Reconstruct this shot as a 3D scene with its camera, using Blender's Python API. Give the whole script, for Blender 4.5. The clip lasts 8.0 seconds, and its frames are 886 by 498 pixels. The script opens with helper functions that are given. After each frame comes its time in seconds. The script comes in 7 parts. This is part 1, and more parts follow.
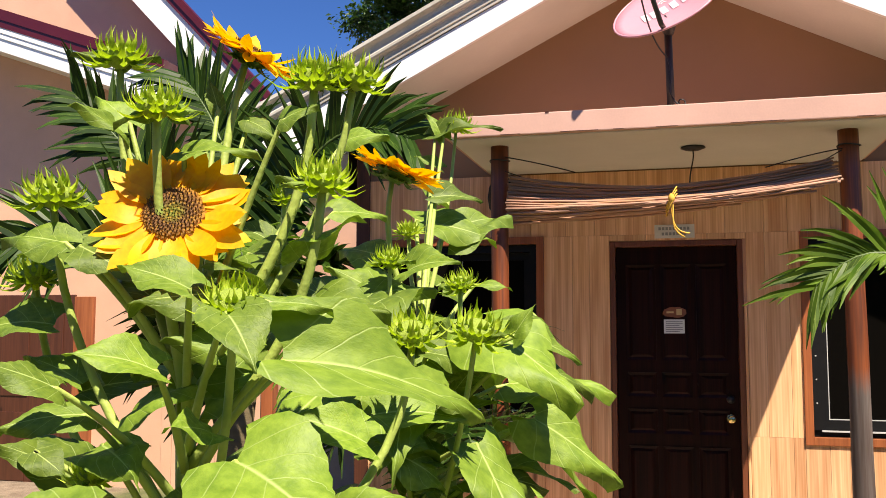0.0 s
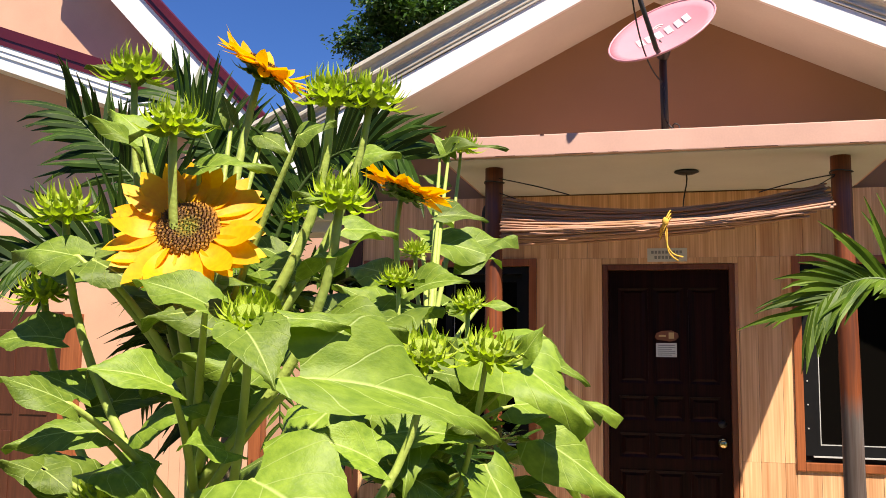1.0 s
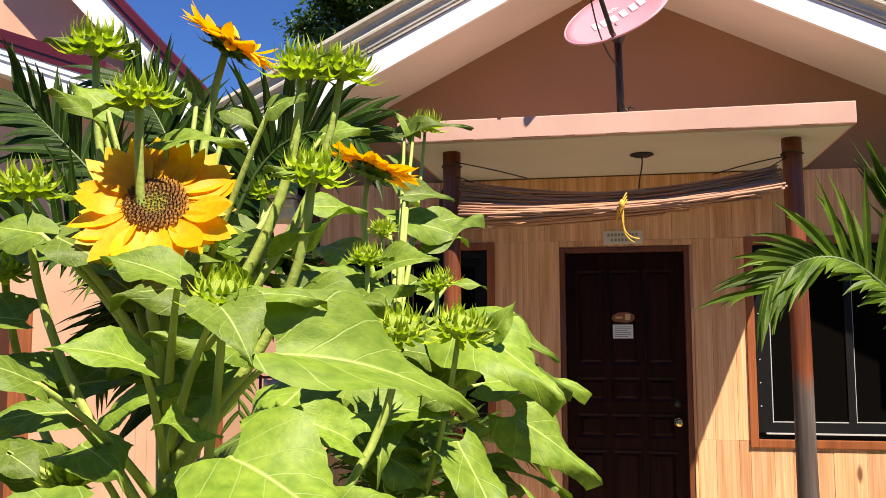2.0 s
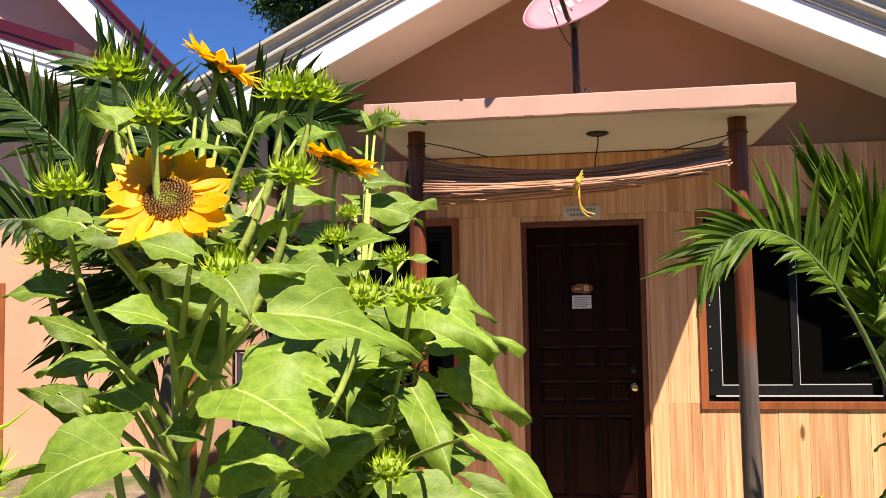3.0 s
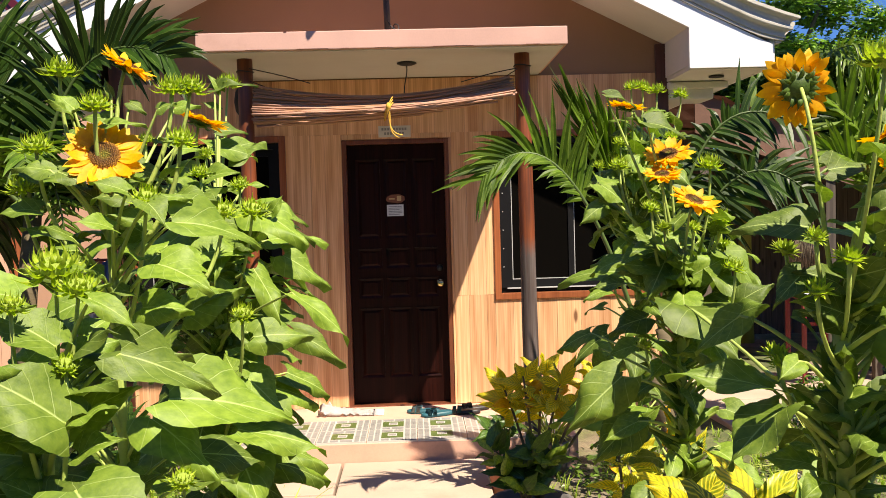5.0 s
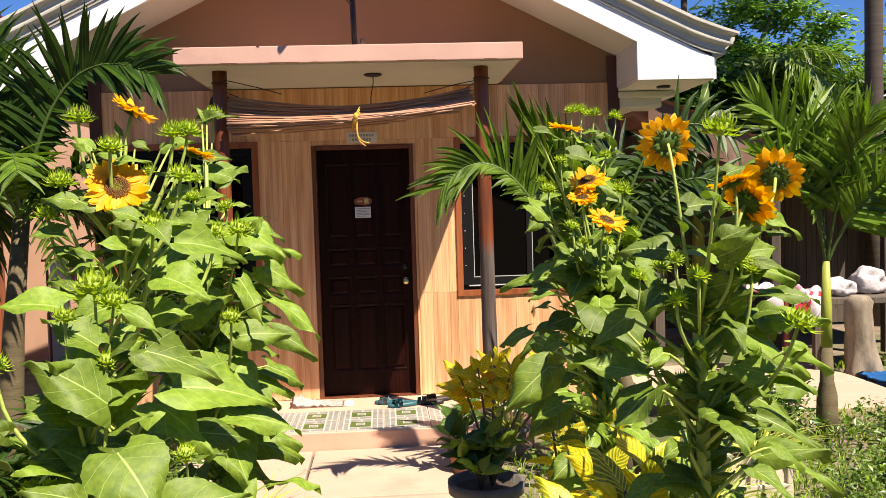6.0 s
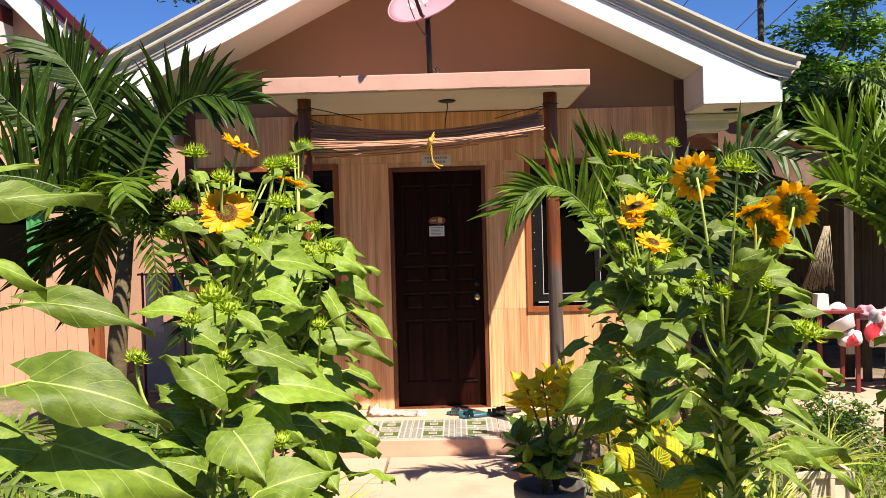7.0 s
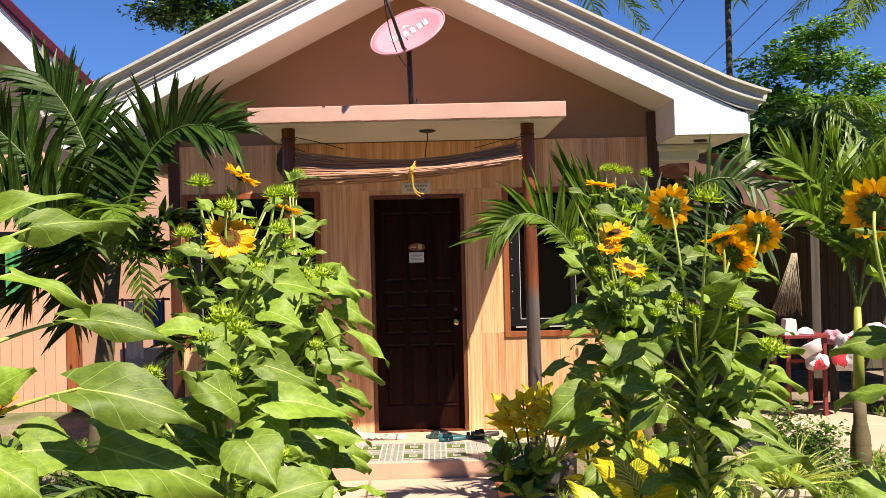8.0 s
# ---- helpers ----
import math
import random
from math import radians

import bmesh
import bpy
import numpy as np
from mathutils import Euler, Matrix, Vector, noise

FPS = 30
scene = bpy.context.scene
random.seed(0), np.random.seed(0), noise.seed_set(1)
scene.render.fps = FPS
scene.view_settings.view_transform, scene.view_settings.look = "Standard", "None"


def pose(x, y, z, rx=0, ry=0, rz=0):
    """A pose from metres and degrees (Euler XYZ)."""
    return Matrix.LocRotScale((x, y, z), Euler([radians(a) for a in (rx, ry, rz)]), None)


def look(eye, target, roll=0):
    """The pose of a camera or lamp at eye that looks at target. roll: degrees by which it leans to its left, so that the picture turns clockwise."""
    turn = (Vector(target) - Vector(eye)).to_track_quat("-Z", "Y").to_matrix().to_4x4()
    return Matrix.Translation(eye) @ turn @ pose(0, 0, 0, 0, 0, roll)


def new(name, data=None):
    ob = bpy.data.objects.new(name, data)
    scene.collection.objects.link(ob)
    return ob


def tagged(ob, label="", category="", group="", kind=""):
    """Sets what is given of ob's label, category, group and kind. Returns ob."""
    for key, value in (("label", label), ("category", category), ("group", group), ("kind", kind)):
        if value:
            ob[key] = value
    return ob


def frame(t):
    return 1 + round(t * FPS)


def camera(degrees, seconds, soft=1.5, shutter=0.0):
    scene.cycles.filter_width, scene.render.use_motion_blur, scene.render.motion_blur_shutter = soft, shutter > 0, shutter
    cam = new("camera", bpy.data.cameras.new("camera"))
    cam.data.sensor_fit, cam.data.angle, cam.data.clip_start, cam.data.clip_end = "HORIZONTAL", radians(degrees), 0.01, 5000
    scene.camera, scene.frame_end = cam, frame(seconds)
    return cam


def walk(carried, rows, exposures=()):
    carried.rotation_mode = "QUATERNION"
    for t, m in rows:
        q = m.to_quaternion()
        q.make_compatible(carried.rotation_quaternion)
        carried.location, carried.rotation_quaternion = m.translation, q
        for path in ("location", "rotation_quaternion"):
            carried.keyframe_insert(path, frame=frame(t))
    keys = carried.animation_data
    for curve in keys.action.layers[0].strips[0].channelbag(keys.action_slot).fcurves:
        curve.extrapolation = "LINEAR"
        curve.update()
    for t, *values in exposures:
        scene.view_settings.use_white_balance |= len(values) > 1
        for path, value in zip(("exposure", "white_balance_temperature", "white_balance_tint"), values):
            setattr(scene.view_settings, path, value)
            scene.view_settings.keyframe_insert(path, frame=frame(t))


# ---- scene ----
cam = camera(52.8, 8.0, soft=0.6)
PATH = [
    (0, (-0.004, -5.94, 1.714), (-0.502, -4.011, 1.887), 0.1),
    (0.5, (-0.015, -5.956, 1.71), (-0.514, -4.031, 1.925), 0.3),
    (1, (-0.032, -5.94, 1.711), (-0.505, -4.01, 1.932), 0.7),
    (1.5, (-0.05, -5.933, 1.706), (-0.48, -3.991, 1.917), 0.8),
    (1.7, (-0.053, -5.928, 1.702), (-0.454, -3.979, 1.903), 0.6),
    (2.8, (-0.026, -6.09, 1.698), (-0.364, -4.125, 1.856), -1.4),
    (3, (0.015, -6.17, 1.687), (-0.295, -4.199, 1.82), -0.9),
    (3.5, (0.043, -6.353, 1.682), (0.008, -4.354, 1.693), -0.8),
    (4, (0.027, -6.592, 1.677), (0.136, -4.595, 1.64), -0.9),
    (4.5, (0.088, -6.801, 1.68), (0.2, -4.804, 1.651), -1.5),
    (4.7, (0.121, -6.869, 1.679), (0.18, -4.871, 1.624), -1.6),
    (5.8, (0.157, -7.318, 1.75), (0.273, -5.324, 1.651), -1.7),
    (6, (0.168, -7.389, 1.756), (0.298, -5.395, 1.658), -1.7),
    (6.5, (0.193, -7.531, 1.761), (0.227, -5.533, 1.683), -1.3),
    (7, (0.186, -7.71, 1.773), (0.15, -5.711, 1.718), -1.5),
    (7.5, (0.14, -7.857, 1.77), (0.14, -5.857, 1.755), -1.8),
    (8, (0.134, -7.878, 1.77), (0.159, -5.878, 1.774), -1.4),
]
EXPOSURES = [(0, 0.95, 7500, 13)]
walk(cam, [(t, look(eye, target, roll)) for t, eye, target, roll in PATH], EXPOSURES)


# ---- world and sun ----
SUN_WAY = Vector((-0.79, 1.0, -1.97))
world = bpy.data.worlds.new("sky")
scene.world = world
world.use_nodes = True
wn = world.node_tree
wbg = wn.nodes["Background"]
sky = wn.nodes.new("ShaderNodeTexSky")
sky.sky_type = "NISHITA"
sky.sun_disc = False
sky.sun_elevation = radians(57)
sky.sun_rotation = radians(141.7)
sky.air_density, sky.dust_density, sky.ozone_density = 1.0, 0.0, 3.0
deep = wn.nodes.new("ShaderNodeMix")
deep.data_type, deep.blend_type = "RGBA", "MULTIPLY"
deep.inputs[0].default_value = 1.0
deep.inputs[7].default_value = (0.52, 1.0, 1.9, 1)
wn.links.new(sky.outputs[0], deep.inputs[6])
wn.links.new(deep.outputs[2], wbg.inputs[0])
wbg.inputs[1].default_value = 0.040

sun_data = bpy.data.lights.new("sun", "SUN")
sun_data.energy, sun_data.angle, sun_data.color = 5.2, radians(0.53), (1.0, 0.955, 0.88)
sun = new("sun", sun_data)
sun.matrix_world = look((4, -5, 12), Vector((4, -5, 12)) + SUN_WAY)


# ---- materials ----
def node(nt, kind, **values):
    n = nt.nodes.new(kind)
    for key, value in values.items():
        n.inputs[key].default_value = value
    return n


def ramp(nt, fac, stops):
    r = nt.nodes.new("ShaderNodeValToRGB")
    el = r.color_ramp.elements
    while len(el) < len(stops):
        el.new(0.5)
    for e, (p, c) in zip(el, stops):
        e.position, e.color = p, (*c, 1) if len(c) == 3 else c
    nt.links.new(fac, r.inputs[0])
    return r.outputs[0]


def mix(nt, fac, a, b, how="MIX"):
    m = nt.nodes.new("ShaderNodeMix")
    m.data_type, m.blend_type = "RGBA", how
    for socket, value in ((m.inputs[0], fac), (m.inputs[6], a), (m.inputs[7], b)):
        if isinstance(value, bpy.types.NodeSocket):
            nt.links.new(value, socket)
        elif isinstance(value, (int, float)):
            socket.default_value = value
        else:
            socket.default_value = (*value, 1)
    return m.outputs[2]


def maths(nt, how, a, b=0.0, c=0.0):
    m = nt.nodes.new("ShaderNodeMath")
    m.operation = how
    for socket, value in zip(m.inputs, (a, b, c)):
        if isinstance(value, bpy.types.NodeSocket):
            nt.links.new(value, socket)
        else:
            socket.default_value = value
    return m.outputs[0]


def coords(nt, scale=(1, 1, 1), kind="Object", spread=0.0):
    """Texture coordinates, stretched, and shifted from object to object by spread."""
    tc = nt.nodes.new("ShaderNodeTexCoord")
    mp = nt.nodes.new("ShaderNodeMapping")
    mp.inputs["Scale"].default_value = scale
    nt.links.new(tc.outputs[kind], mp.inputs[0])
    if spread:
        info = nt.nodes.new("ShaderNodeObjectInfo")
        cb = nt.nodes.new("ShaderNodeCombineXYZ")
        for k in range(3):
            nt.links.new(maths(nt, "MULTIPLY", info.outputs["Random"], spread * (k + 1)), cb.inputs[k])
        nt.links.new(cb.outputs[0], mp.inputs["Location"])
    return mp.outputs[0]


def noise_of(nt, vec, scale, detail=4.0, rough=0.55):
    n = node(nt, "ShaderNodeTexNoise", Scale=scale, Detail=detail, Roughness=rough)
    nt.links.new(vec, n.inputs["Vector"])
    return n.outputs["Fac"]


def material(name):
    m = bpy.data.materials.new(name)
    m.use_nodes = True
    return m, m.node_tree, m.node_tree.nodes["Principled BSDF"]


def bumped(nt, bsdf, height, strength=0.3, distance=0.004):
    b = node(nt, "ShaderNodeBump", Strength=strength, Distance=distance)
    nt.links.new(height, b.inputs["Height"])
    nt.links.new(b.outputs[0], bsdf.inputs["Normal"])


def plain(name, colour, rough=0.6, vary=0.2, scale=6.0, fine=90.0, bump=0.15, metal=0.0, spread=0.0, stain=None, stretch=(1, 1, 1)):
    """A surface of one colour with broad blotches, fine grain and a little relief."""
    m, nt, bsdf = material(name)
    vec = coords(nt, stretch, spread=spread)
    broad, grain = noise_of(nt, vec, scale, 5), noise_of(nt, vec, fine, 3)
    dark = tuple(c * (1 - vary) for c in colour)
    light = tuple(min(1, c * (1 + vary * 0.6)) for c in colour)
    col = ramp(nt, broad, [(0.3, dark), (0.7, light)])
    col = mix(nt, 0.25, col, ramp(nt, grain, [(0.35, dark), (0.65, light)]))
    if stain:
        spots = noise_of(nt, vec, scale * 0.45, 8, 0.7)
        col = mix(nt, ramp(nt, spots, [(0.52, (0, 0, 0)), (0.68, (1, 1, 1))]), col, stain)
    nt.links.new(col, bsdf.inputs["Base Color"])
    nt.links.new(ramp(nt, grain, [(0.2, (max(0, rough - 0.1),) * 3), (0.8, (min(1, rough + 0.1),) * 3)]), bsdf.inputs["Roughness"])
    bsdf.inputs["Metallic"].default_value = metal
    bumped(nt, bsdf, grain, bump)
    return m


def wood(name, dark, light, rough=0.45, scale=1.0, spread=40.0, coat=0.0, tone=0.25):
    """Sawn boards: long upright grain, darker streaks, and a tone of its own for every board."""
    m, nt, bsdf = material(name)
    vec = coords(nt, (14 * scale, 14 * scale, 0.9 * scale), spread=spread)
    warp = noise_of(nt, vec, 1.3, 3)
    fine = noise_of(nt, coords(nt, (55 * scale, 55 * scale, 1.3 * scale), spread=spread), 1.0, 4)
    wave = node(nt, "ShaderNodeTexWave", Scale=0.7, Distortion=5.0, Detail=3.0)
    wave.inputs["Detail Scale"].default_value = 0.6
    nt.links.new(vec, wave.inputs[0])
    col = ramp(nt, wave.outputs["Fac"], [(0.0, dark), (0.45, light), (0.8, tuple(c * 0.86 for c in light)), (1.0, dark)])
    col = mix(nt, 0.78, col, ramp(nt, warp, [(0.26, dark), (0.55, light)]))
    col = mix(nt, ramp(nt, fine, [(0.36, (0.5, 0.5, 0.5)), (0.6, (0, 0, 0))]), col, dark)
    knot = node(nt, "ShaderNodeTexVoronoi", Scale=1.0)
    nt.links.new(coords(nt, (5 * scale, 5 * scale, 1.6 * scale), spread=spread), knot.inputs[0])
    col = mix(nt, ramp(nt, knot.outputs["Distance"], [(0.05, (0.95, 0.95, 0.95)), (0.11, (0, 0, 0))]), col, tuple(c * 0.3 for c in dark))
    info = nt.nodes.new("ShaderNodeObjectInfo")
    shade = ramp(nt, info.outputs["Random"], [(0.0, (1 - tone, 1 - tone * 1.1, 1 - tone * 1.2)), (0.5, (1, 0.97, 0.93)), (1.0, (1 - tone * 0.4, 1 - tone * 0.55, 1 - tone * 0.6))])
    col = mix(nt, 1.0, col, shade, "MULTIPLY")
    nt.links.new(col, bsdf.inputs["Base Color"])
    bsdf.inputs["Roughness"].default_value = rough
    bsdf.inputs["Coat Weight"].default_value = coat
    bumped(nt, bsdf, fine, 0.25, 0.002)
    return m


# wall pink darkened and browned: shade under the eaves put into the colour
PINK_IN_SHADE = (0.30, 0.168, 0.088)
M_PINK_SHADE = plain("shade-darkened pink wall paint", PINK_IN_SHADE, 0.75, 0.10, 1.6, 120, 0.12)
M_PINK_OLD = plain("weathered pink paint", (0.60, 0.36, 0.285), 0.75, 0.12, 3.0, 90, 0.06, stain=(0.48, 0.28, 0.215))
M_PEACH = plain("peach wall paint", (0.66, 0.39, 0.26), 0.7, 0.12, 2.0, 90, 0.2)
M_WHITE = plain("white gloss paint", (0.80, 0.80, 0.79), 0.45, 0.06, 2.0, 60, 0.06)
M_SOFFIT = plain("off-white soffit paint", (0.68, 0.665, 0.61), 0.7, 0.10, 2.0, 70, 0.1)
M_CREAM = plain("grey cream paint", (0.55, 0.52, 0.44), 0.65, 0.16, 2.2, 60, 0.15, stain=(0.36, 0.33, 0.27))
M_MAROON = plain("maroon roof paint", (0.085, 0.008, 0.012), 0.35, 0.2, 3.0, 50, 0.05)
M_ROOF = plain("grey roof sheet", (0.22, 0.2, 0.19), 0.5, 0.2, 2.0, 40, 0.1)
M_BOARD = wood("varnished pine boards", (0.60, 0.26, 0.105), (1.0, 0.63, 0.355), 0.6, 1.0, 40.0, 0.05, 0.30)
M_TRIM = wood("orange stained timber", (0.22, 0.06, 0.022), (0.42, 0.135, 0.05), 0.4, 1.2, 30.0, 0.2, 0.15)
M_DARKWOOD = wood("dark brown timber", (0.045, 0.014, 0.008), (0.10, 0.032, 0.017), 0.45, 1.2, 30.0, 0.1, 0.15)
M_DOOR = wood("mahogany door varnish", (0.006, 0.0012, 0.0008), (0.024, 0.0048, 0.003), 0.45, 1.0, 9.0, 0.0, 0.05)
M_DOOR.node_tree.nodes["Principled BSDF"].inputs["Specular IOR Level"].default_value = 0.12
M_DOORFRAME = wood("mahogany frame", (0.09, 0.024, 0.011), (0.20, 0.062, 0.028), 0.4, 1.0, 9.0, 0.1, 0.05)
M_BLACK = plain("black aluminium", (0.008, 0.008, 0.009), 0.5, 0.2, 8, 60, 0.03)
M_BLACK.node_tree.nodes["Principled BSDF"].inputs["Specular IOR Level"].default_value = 0.2
M_BLACKROUGH = plain("black plastic", (0.015, 0.014, 0.014), 0.55, 0.2, 8, 60, 0.1)
M_STRIP = plain("white beading", (0.5, 0.5, 0.5), 0.4, 0.05, 8, 60, 0.02)
M_ROOMDARK = plain("dim room plaster", (0.10, 0.09, 0.08), 0.8, 0.1, 2, 60, 0.1)
M_BRASS = plain("polished brass", (0.83, 0.63, 0.28), 0.2, 0.1, 20, 200, 0.02, metal=1.0)
M_STEEL = plain("black painted steel", (0.022, 0.02, 0.02), 0.5, 0.3, 12, 120, 0.1)
M_DISH = plain("pink dish enamel", (0.60, 0.27, 0.32), 0.4, 0.10, 4, 60, 0.03)
M_DISHMARK = plain("pale dish print", (0.82, 0.66, 0.68), 0.45, 0.05, 8, 60, 0.0)
M_ROPE = plain("yellow cord", (0.72, 0.42, 0.06), 0.8, 0.2, 40, 300, 0.3)
# one bamboo in two tones, sunlit and shaded, painted into the slats
M_BLINDLIT = plain("sunlit pinkish bamboo slat", (0.46, 0.25, 0.165), 0.75, 0.3, 7, 60, 0.3, spread=20, stretch=(0.2, 3, 3))
M_BLINDSHADE = plain("shaded brown bamboo slat", (0.43, 0.225, 0.115), 0.9, 0.3, 7, 60, 0.3, spread=20, stretch=(0.2, 3, 3))
M_CONCRETE = plain("pale concrete", (0.46, 0.345, 0.255), 0.85, 0.14, 2.2, 120, 0.3, stain=(0.37, 0.275, 0.20))
M_STEP = plain("peach step paint", (0.66, 0.385, 0.275), 0.75, 0.15, 3, 90, 0.15, stain=(0.50, 0.29, 0.21))
M_PAPER = plain("paper", (0.72, 0.72, 0.72), 0.8, 0.04, 8, 60, 0.02)
M_PRINT = plain("grey print", (0.25, 0.25, 0.27), 0.8, 0.05, 8, 60, 0.0)
M_PLAQUE = plain("red brown plaque", (0.22, 0.07, 0.03), 0.5, 0.2, 20, 90, 0.1)
M_GOLD = plain("pale gold paint", (0.6, 0.42, 0.2), 0.5, 0.1, 20, 90, 0.0)
M_TERRACOTTA = plain("terracotta", (0.36, 0.13, 0.07), 0.8, 0.25, 8, 90, 0.3, stain=(0.3, 0.2, 0.15))
M_GREYPOT = plain("grey cement pot", (0.13, 0.12, 0.11), 0.8, 0.25, 8, 90, 0.3)
M_SOIL = plain("dark soil", (0.06, 0.042, 0.03), 0.95, 0.4, 14, 120, 0.6)

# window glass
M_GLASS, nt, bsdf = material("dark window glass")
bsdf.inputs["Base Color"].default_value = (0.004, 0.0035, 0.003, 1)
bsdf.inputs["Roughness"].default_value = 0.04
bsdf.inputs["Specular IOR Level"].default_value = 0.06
bumped(nt, bsdf, noise_of(nt, coords(nt), 5.0, 2), 0.12, 0.01)

# posts: varnish above, weathered grey below a ragged line
def post_skin(name, line):
    m, nt, bsdf = material(name)
    pv = coords(nt, (20, 20, 1.0))
    grain = noise_of(nt, coords(nt, (90, 90, 1.6)), 1.0, 4)
    top = ramp(nt, noise_of(nt, pv, 1.0, 4), [(0.3, (0.10, 0.022, 0.007)), (0.7, (0.33, 0.085, 0.024))])
    low = ramp(nt, noise_of(nt, pv, 1.4, 4), [(0.3, (0.07, 0.055, 0.05)), (0.7, (0.17, 0.14, 0.13))])
    sep = nt.nodes.new("ShaderNodeSeparateXYZ")
    nt.links.new(coords(nt), sep.inputs[0])
    edge = maths(nt, "ADD", maths(nt, "MULTIPLY", maths(nt, "SUBTRACT", sep.outputs[2], line), 0.5), maths(nt, "MULTIPLY", noise_of(nt, pv, 1.0, 3), 0.12))
    col = mix(nt, ramp(nt, maths(nt, "ADD", edge, 0.44), [(0.47, (0, 0, 0)), (0.53, (1, 1, 1))]), low, top)
    nt.links.new(mix(nt, ramp(nt, grain, [(0.35, (0.5, 0.5, 0.5)), (0.6, (0, 0, 0))]), col, (0.05, 0.02, 0.012)), bsdf.inputs["Base Color"])
    bsdf.inputs["Roughness"].default_value = 0.5
    bumped(nt, bsdf, grain, 0.3)
    return m


M_POST_L, M_POST_R = post_skin("varnished round post", -3.0), post_skin("half weathered round post", 1.45)

# ground: soil with thin grass and litter
M_GROUND, nt, bsdf = material("sandy garden soil")
gv = coords(nt)
n1, n2, n3 = noise_of(nt, gv, 0.6, 6, 0.6), noise_of(nt, gv, 5.0, 6, 0.65), noise_of(nt, gv, 60.0, 3)
sand = ramp(nt, n2, [(0.3, (0.15, 0.11, 0.075)), (0.7, (0.31, 0.24, 0.17))])
turf = ramp(nt, n2, [(0.3, (0.05, 0.07, 0.02)), (0.7, (0.15, 0.17, 0.055))])
col = mix(nt, ramp(nt, n1, [(0.44, (0, 0, 0)), (0.58, (1, 1, 1))]), sand, turf)
nt.links.new(mix(nt, ramp(nt, n3, [(0.35, (0.5, 0.5, 0.5)), (0.55, (0, 0, 0))]), col, (0.07, 0.05, 0.035)), bsdf.inputs["Base Color"])
bsdf.inputs["Roughness"].default_value = 0.95
bumped(nt, bsdf, n3, 0.6, 0.01)


def leafy(name, dark, light, vein, glow=0.3, rough=0.42, side=9.0, blotch=None, random_tone=0.3, island=False, relief_strength=0.28, net=(0.3, 0.045)):
    """A leaf skin: pale midrib and side ribs along the leaf's own u and v, light passing through."""
    m, nt, bsdf = material(name)
    uv = nt.nodes.new("ShaderNodeUVMap")
    sp = nt.nodes.new("ShaderNodeSeparateXYZ")
    nt.links.new(uv.outputs[0], sp.inputs[0])
    across = maths(nt, "ABSOLUTE", maths(nt, "SUBTRACT", sp.outputs[0], 0.5))
    info = nt.nodes.new("ShaderNodeNewGeometry" if island else "ShaderNodeObjectInfo")
    chance = info.outputs["Random Per Island" if island else "Random"]
    vec = coords(nt, spread=30.0)
    base = ramp(nt, noise_of(nt, vec, 9.0, 5), [(0.3, dark), (0.7, light)])
    tone = ramp(nt, chance, [(0.0, (1 - random_tone,) * 3), (1.0, (1 + random_tone * 0.3, 1 + random_tone * 0.3, 1.0))])
    base = mix(nt, 1.0, base, tone, "MULTIPLY")
    rib = ramp(nt, across, [(0.0, (1, 1, 1)), (0.022, (0, 0, 0))])
    run = maths(nt, "SUBTRACT", sp.outputs[1], maths(nt, "MULTIPLY", across, 0.75))
    saw = maths(nt, "ABSOLUTE", maths(nt, "SUBTRACT", maths(nt, "FRACT", maths(nt, "MULTIPLY", run, side)), 0.5))
    ribs = ramp(nt, saw, [(0.0, (net[0],) * 3), (net[1], (0, 0, 0))])
    col = base
    if blotch:
        wide = ramp(nt, maths(nt, "ADD", saw, maths(nt, "MULTIPLY", noise_of(nt, vec, 25.0, 3), 0.35)), [(0.28, (1, 1, 1)), (0.50, (0, 0, 0))])
        col = mix(nt, wide, base, blotch)
    col = mix(nt, ribs, col, vein)
    col = mix(nt, rib, col, vein)
    nt.links.new(col, bsdf.inputs["Base Color"])
    bsdf.inputs["Roughness"].default_value = rough
    fine = noise_of(nt, vec, 28.0, 3)
    relief = maths(nt, "SUBTRACT", maths(nt, "MULTIPLY", fine, 0.5), maths(nt, "MULTIPLY", ribs, 0.7))
    bumped(nt, bsdf, relief, relief_strength, 0.003)
    tr = nt.nodes.new("ShaderNodeBsdfTranslucent")
    nt.links.new(mix(nt, 1.0, col, (1.0, 1.15, 0.45), "MULTIPLY"), tr.inputs[0])
    sh = nt.nodes.new("ShaderNodeMixShader")
    sh.inputs[0].default_value = glow
    nt.links.new(bsdf.outputs[0], sh.inputs[1])
    nt.links.new(tr.outputs[0], sh.inputs[2])
    nt.links.new(sh.outputs[0], nt.nodes["Material Output"].inputs[0])
    return m


M_LEAF = leafy("sunflower leaf", (0.122, 0.214, 0.020), (0.235, 0.345, 0.043), (0.41, 0.52, 0.16), 0.22, 0.55, 5.0, None, 0.5, net=(0.48, 0.04), relief_strength=0.4)
M_LEAF.node_tree.nodes["Principled BSDF"].inputs["Specular IOR Level"].default_value = 0.42
M_STEM = plain("sunflower stem", (0.36, 0.46, 0.10), 0.55, 0.25, 12, 160, 0.3)
M_BRACT = leafy("sunflower bract", (0.36, 0.50, 0.03), (0.56, 0.68, 0.07), (0.6, 0.7, 0.15), 0.4, 0.5, 3.0)
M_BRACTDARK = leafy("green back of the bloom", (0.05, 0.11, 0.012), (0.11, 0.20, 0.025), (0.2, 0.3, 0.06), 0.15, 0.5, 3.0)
M_BUDCORE = plain("young disc florets", (0.34, 0.46, 0.06), 0.7, 0.3, 60, 300, 0.6)
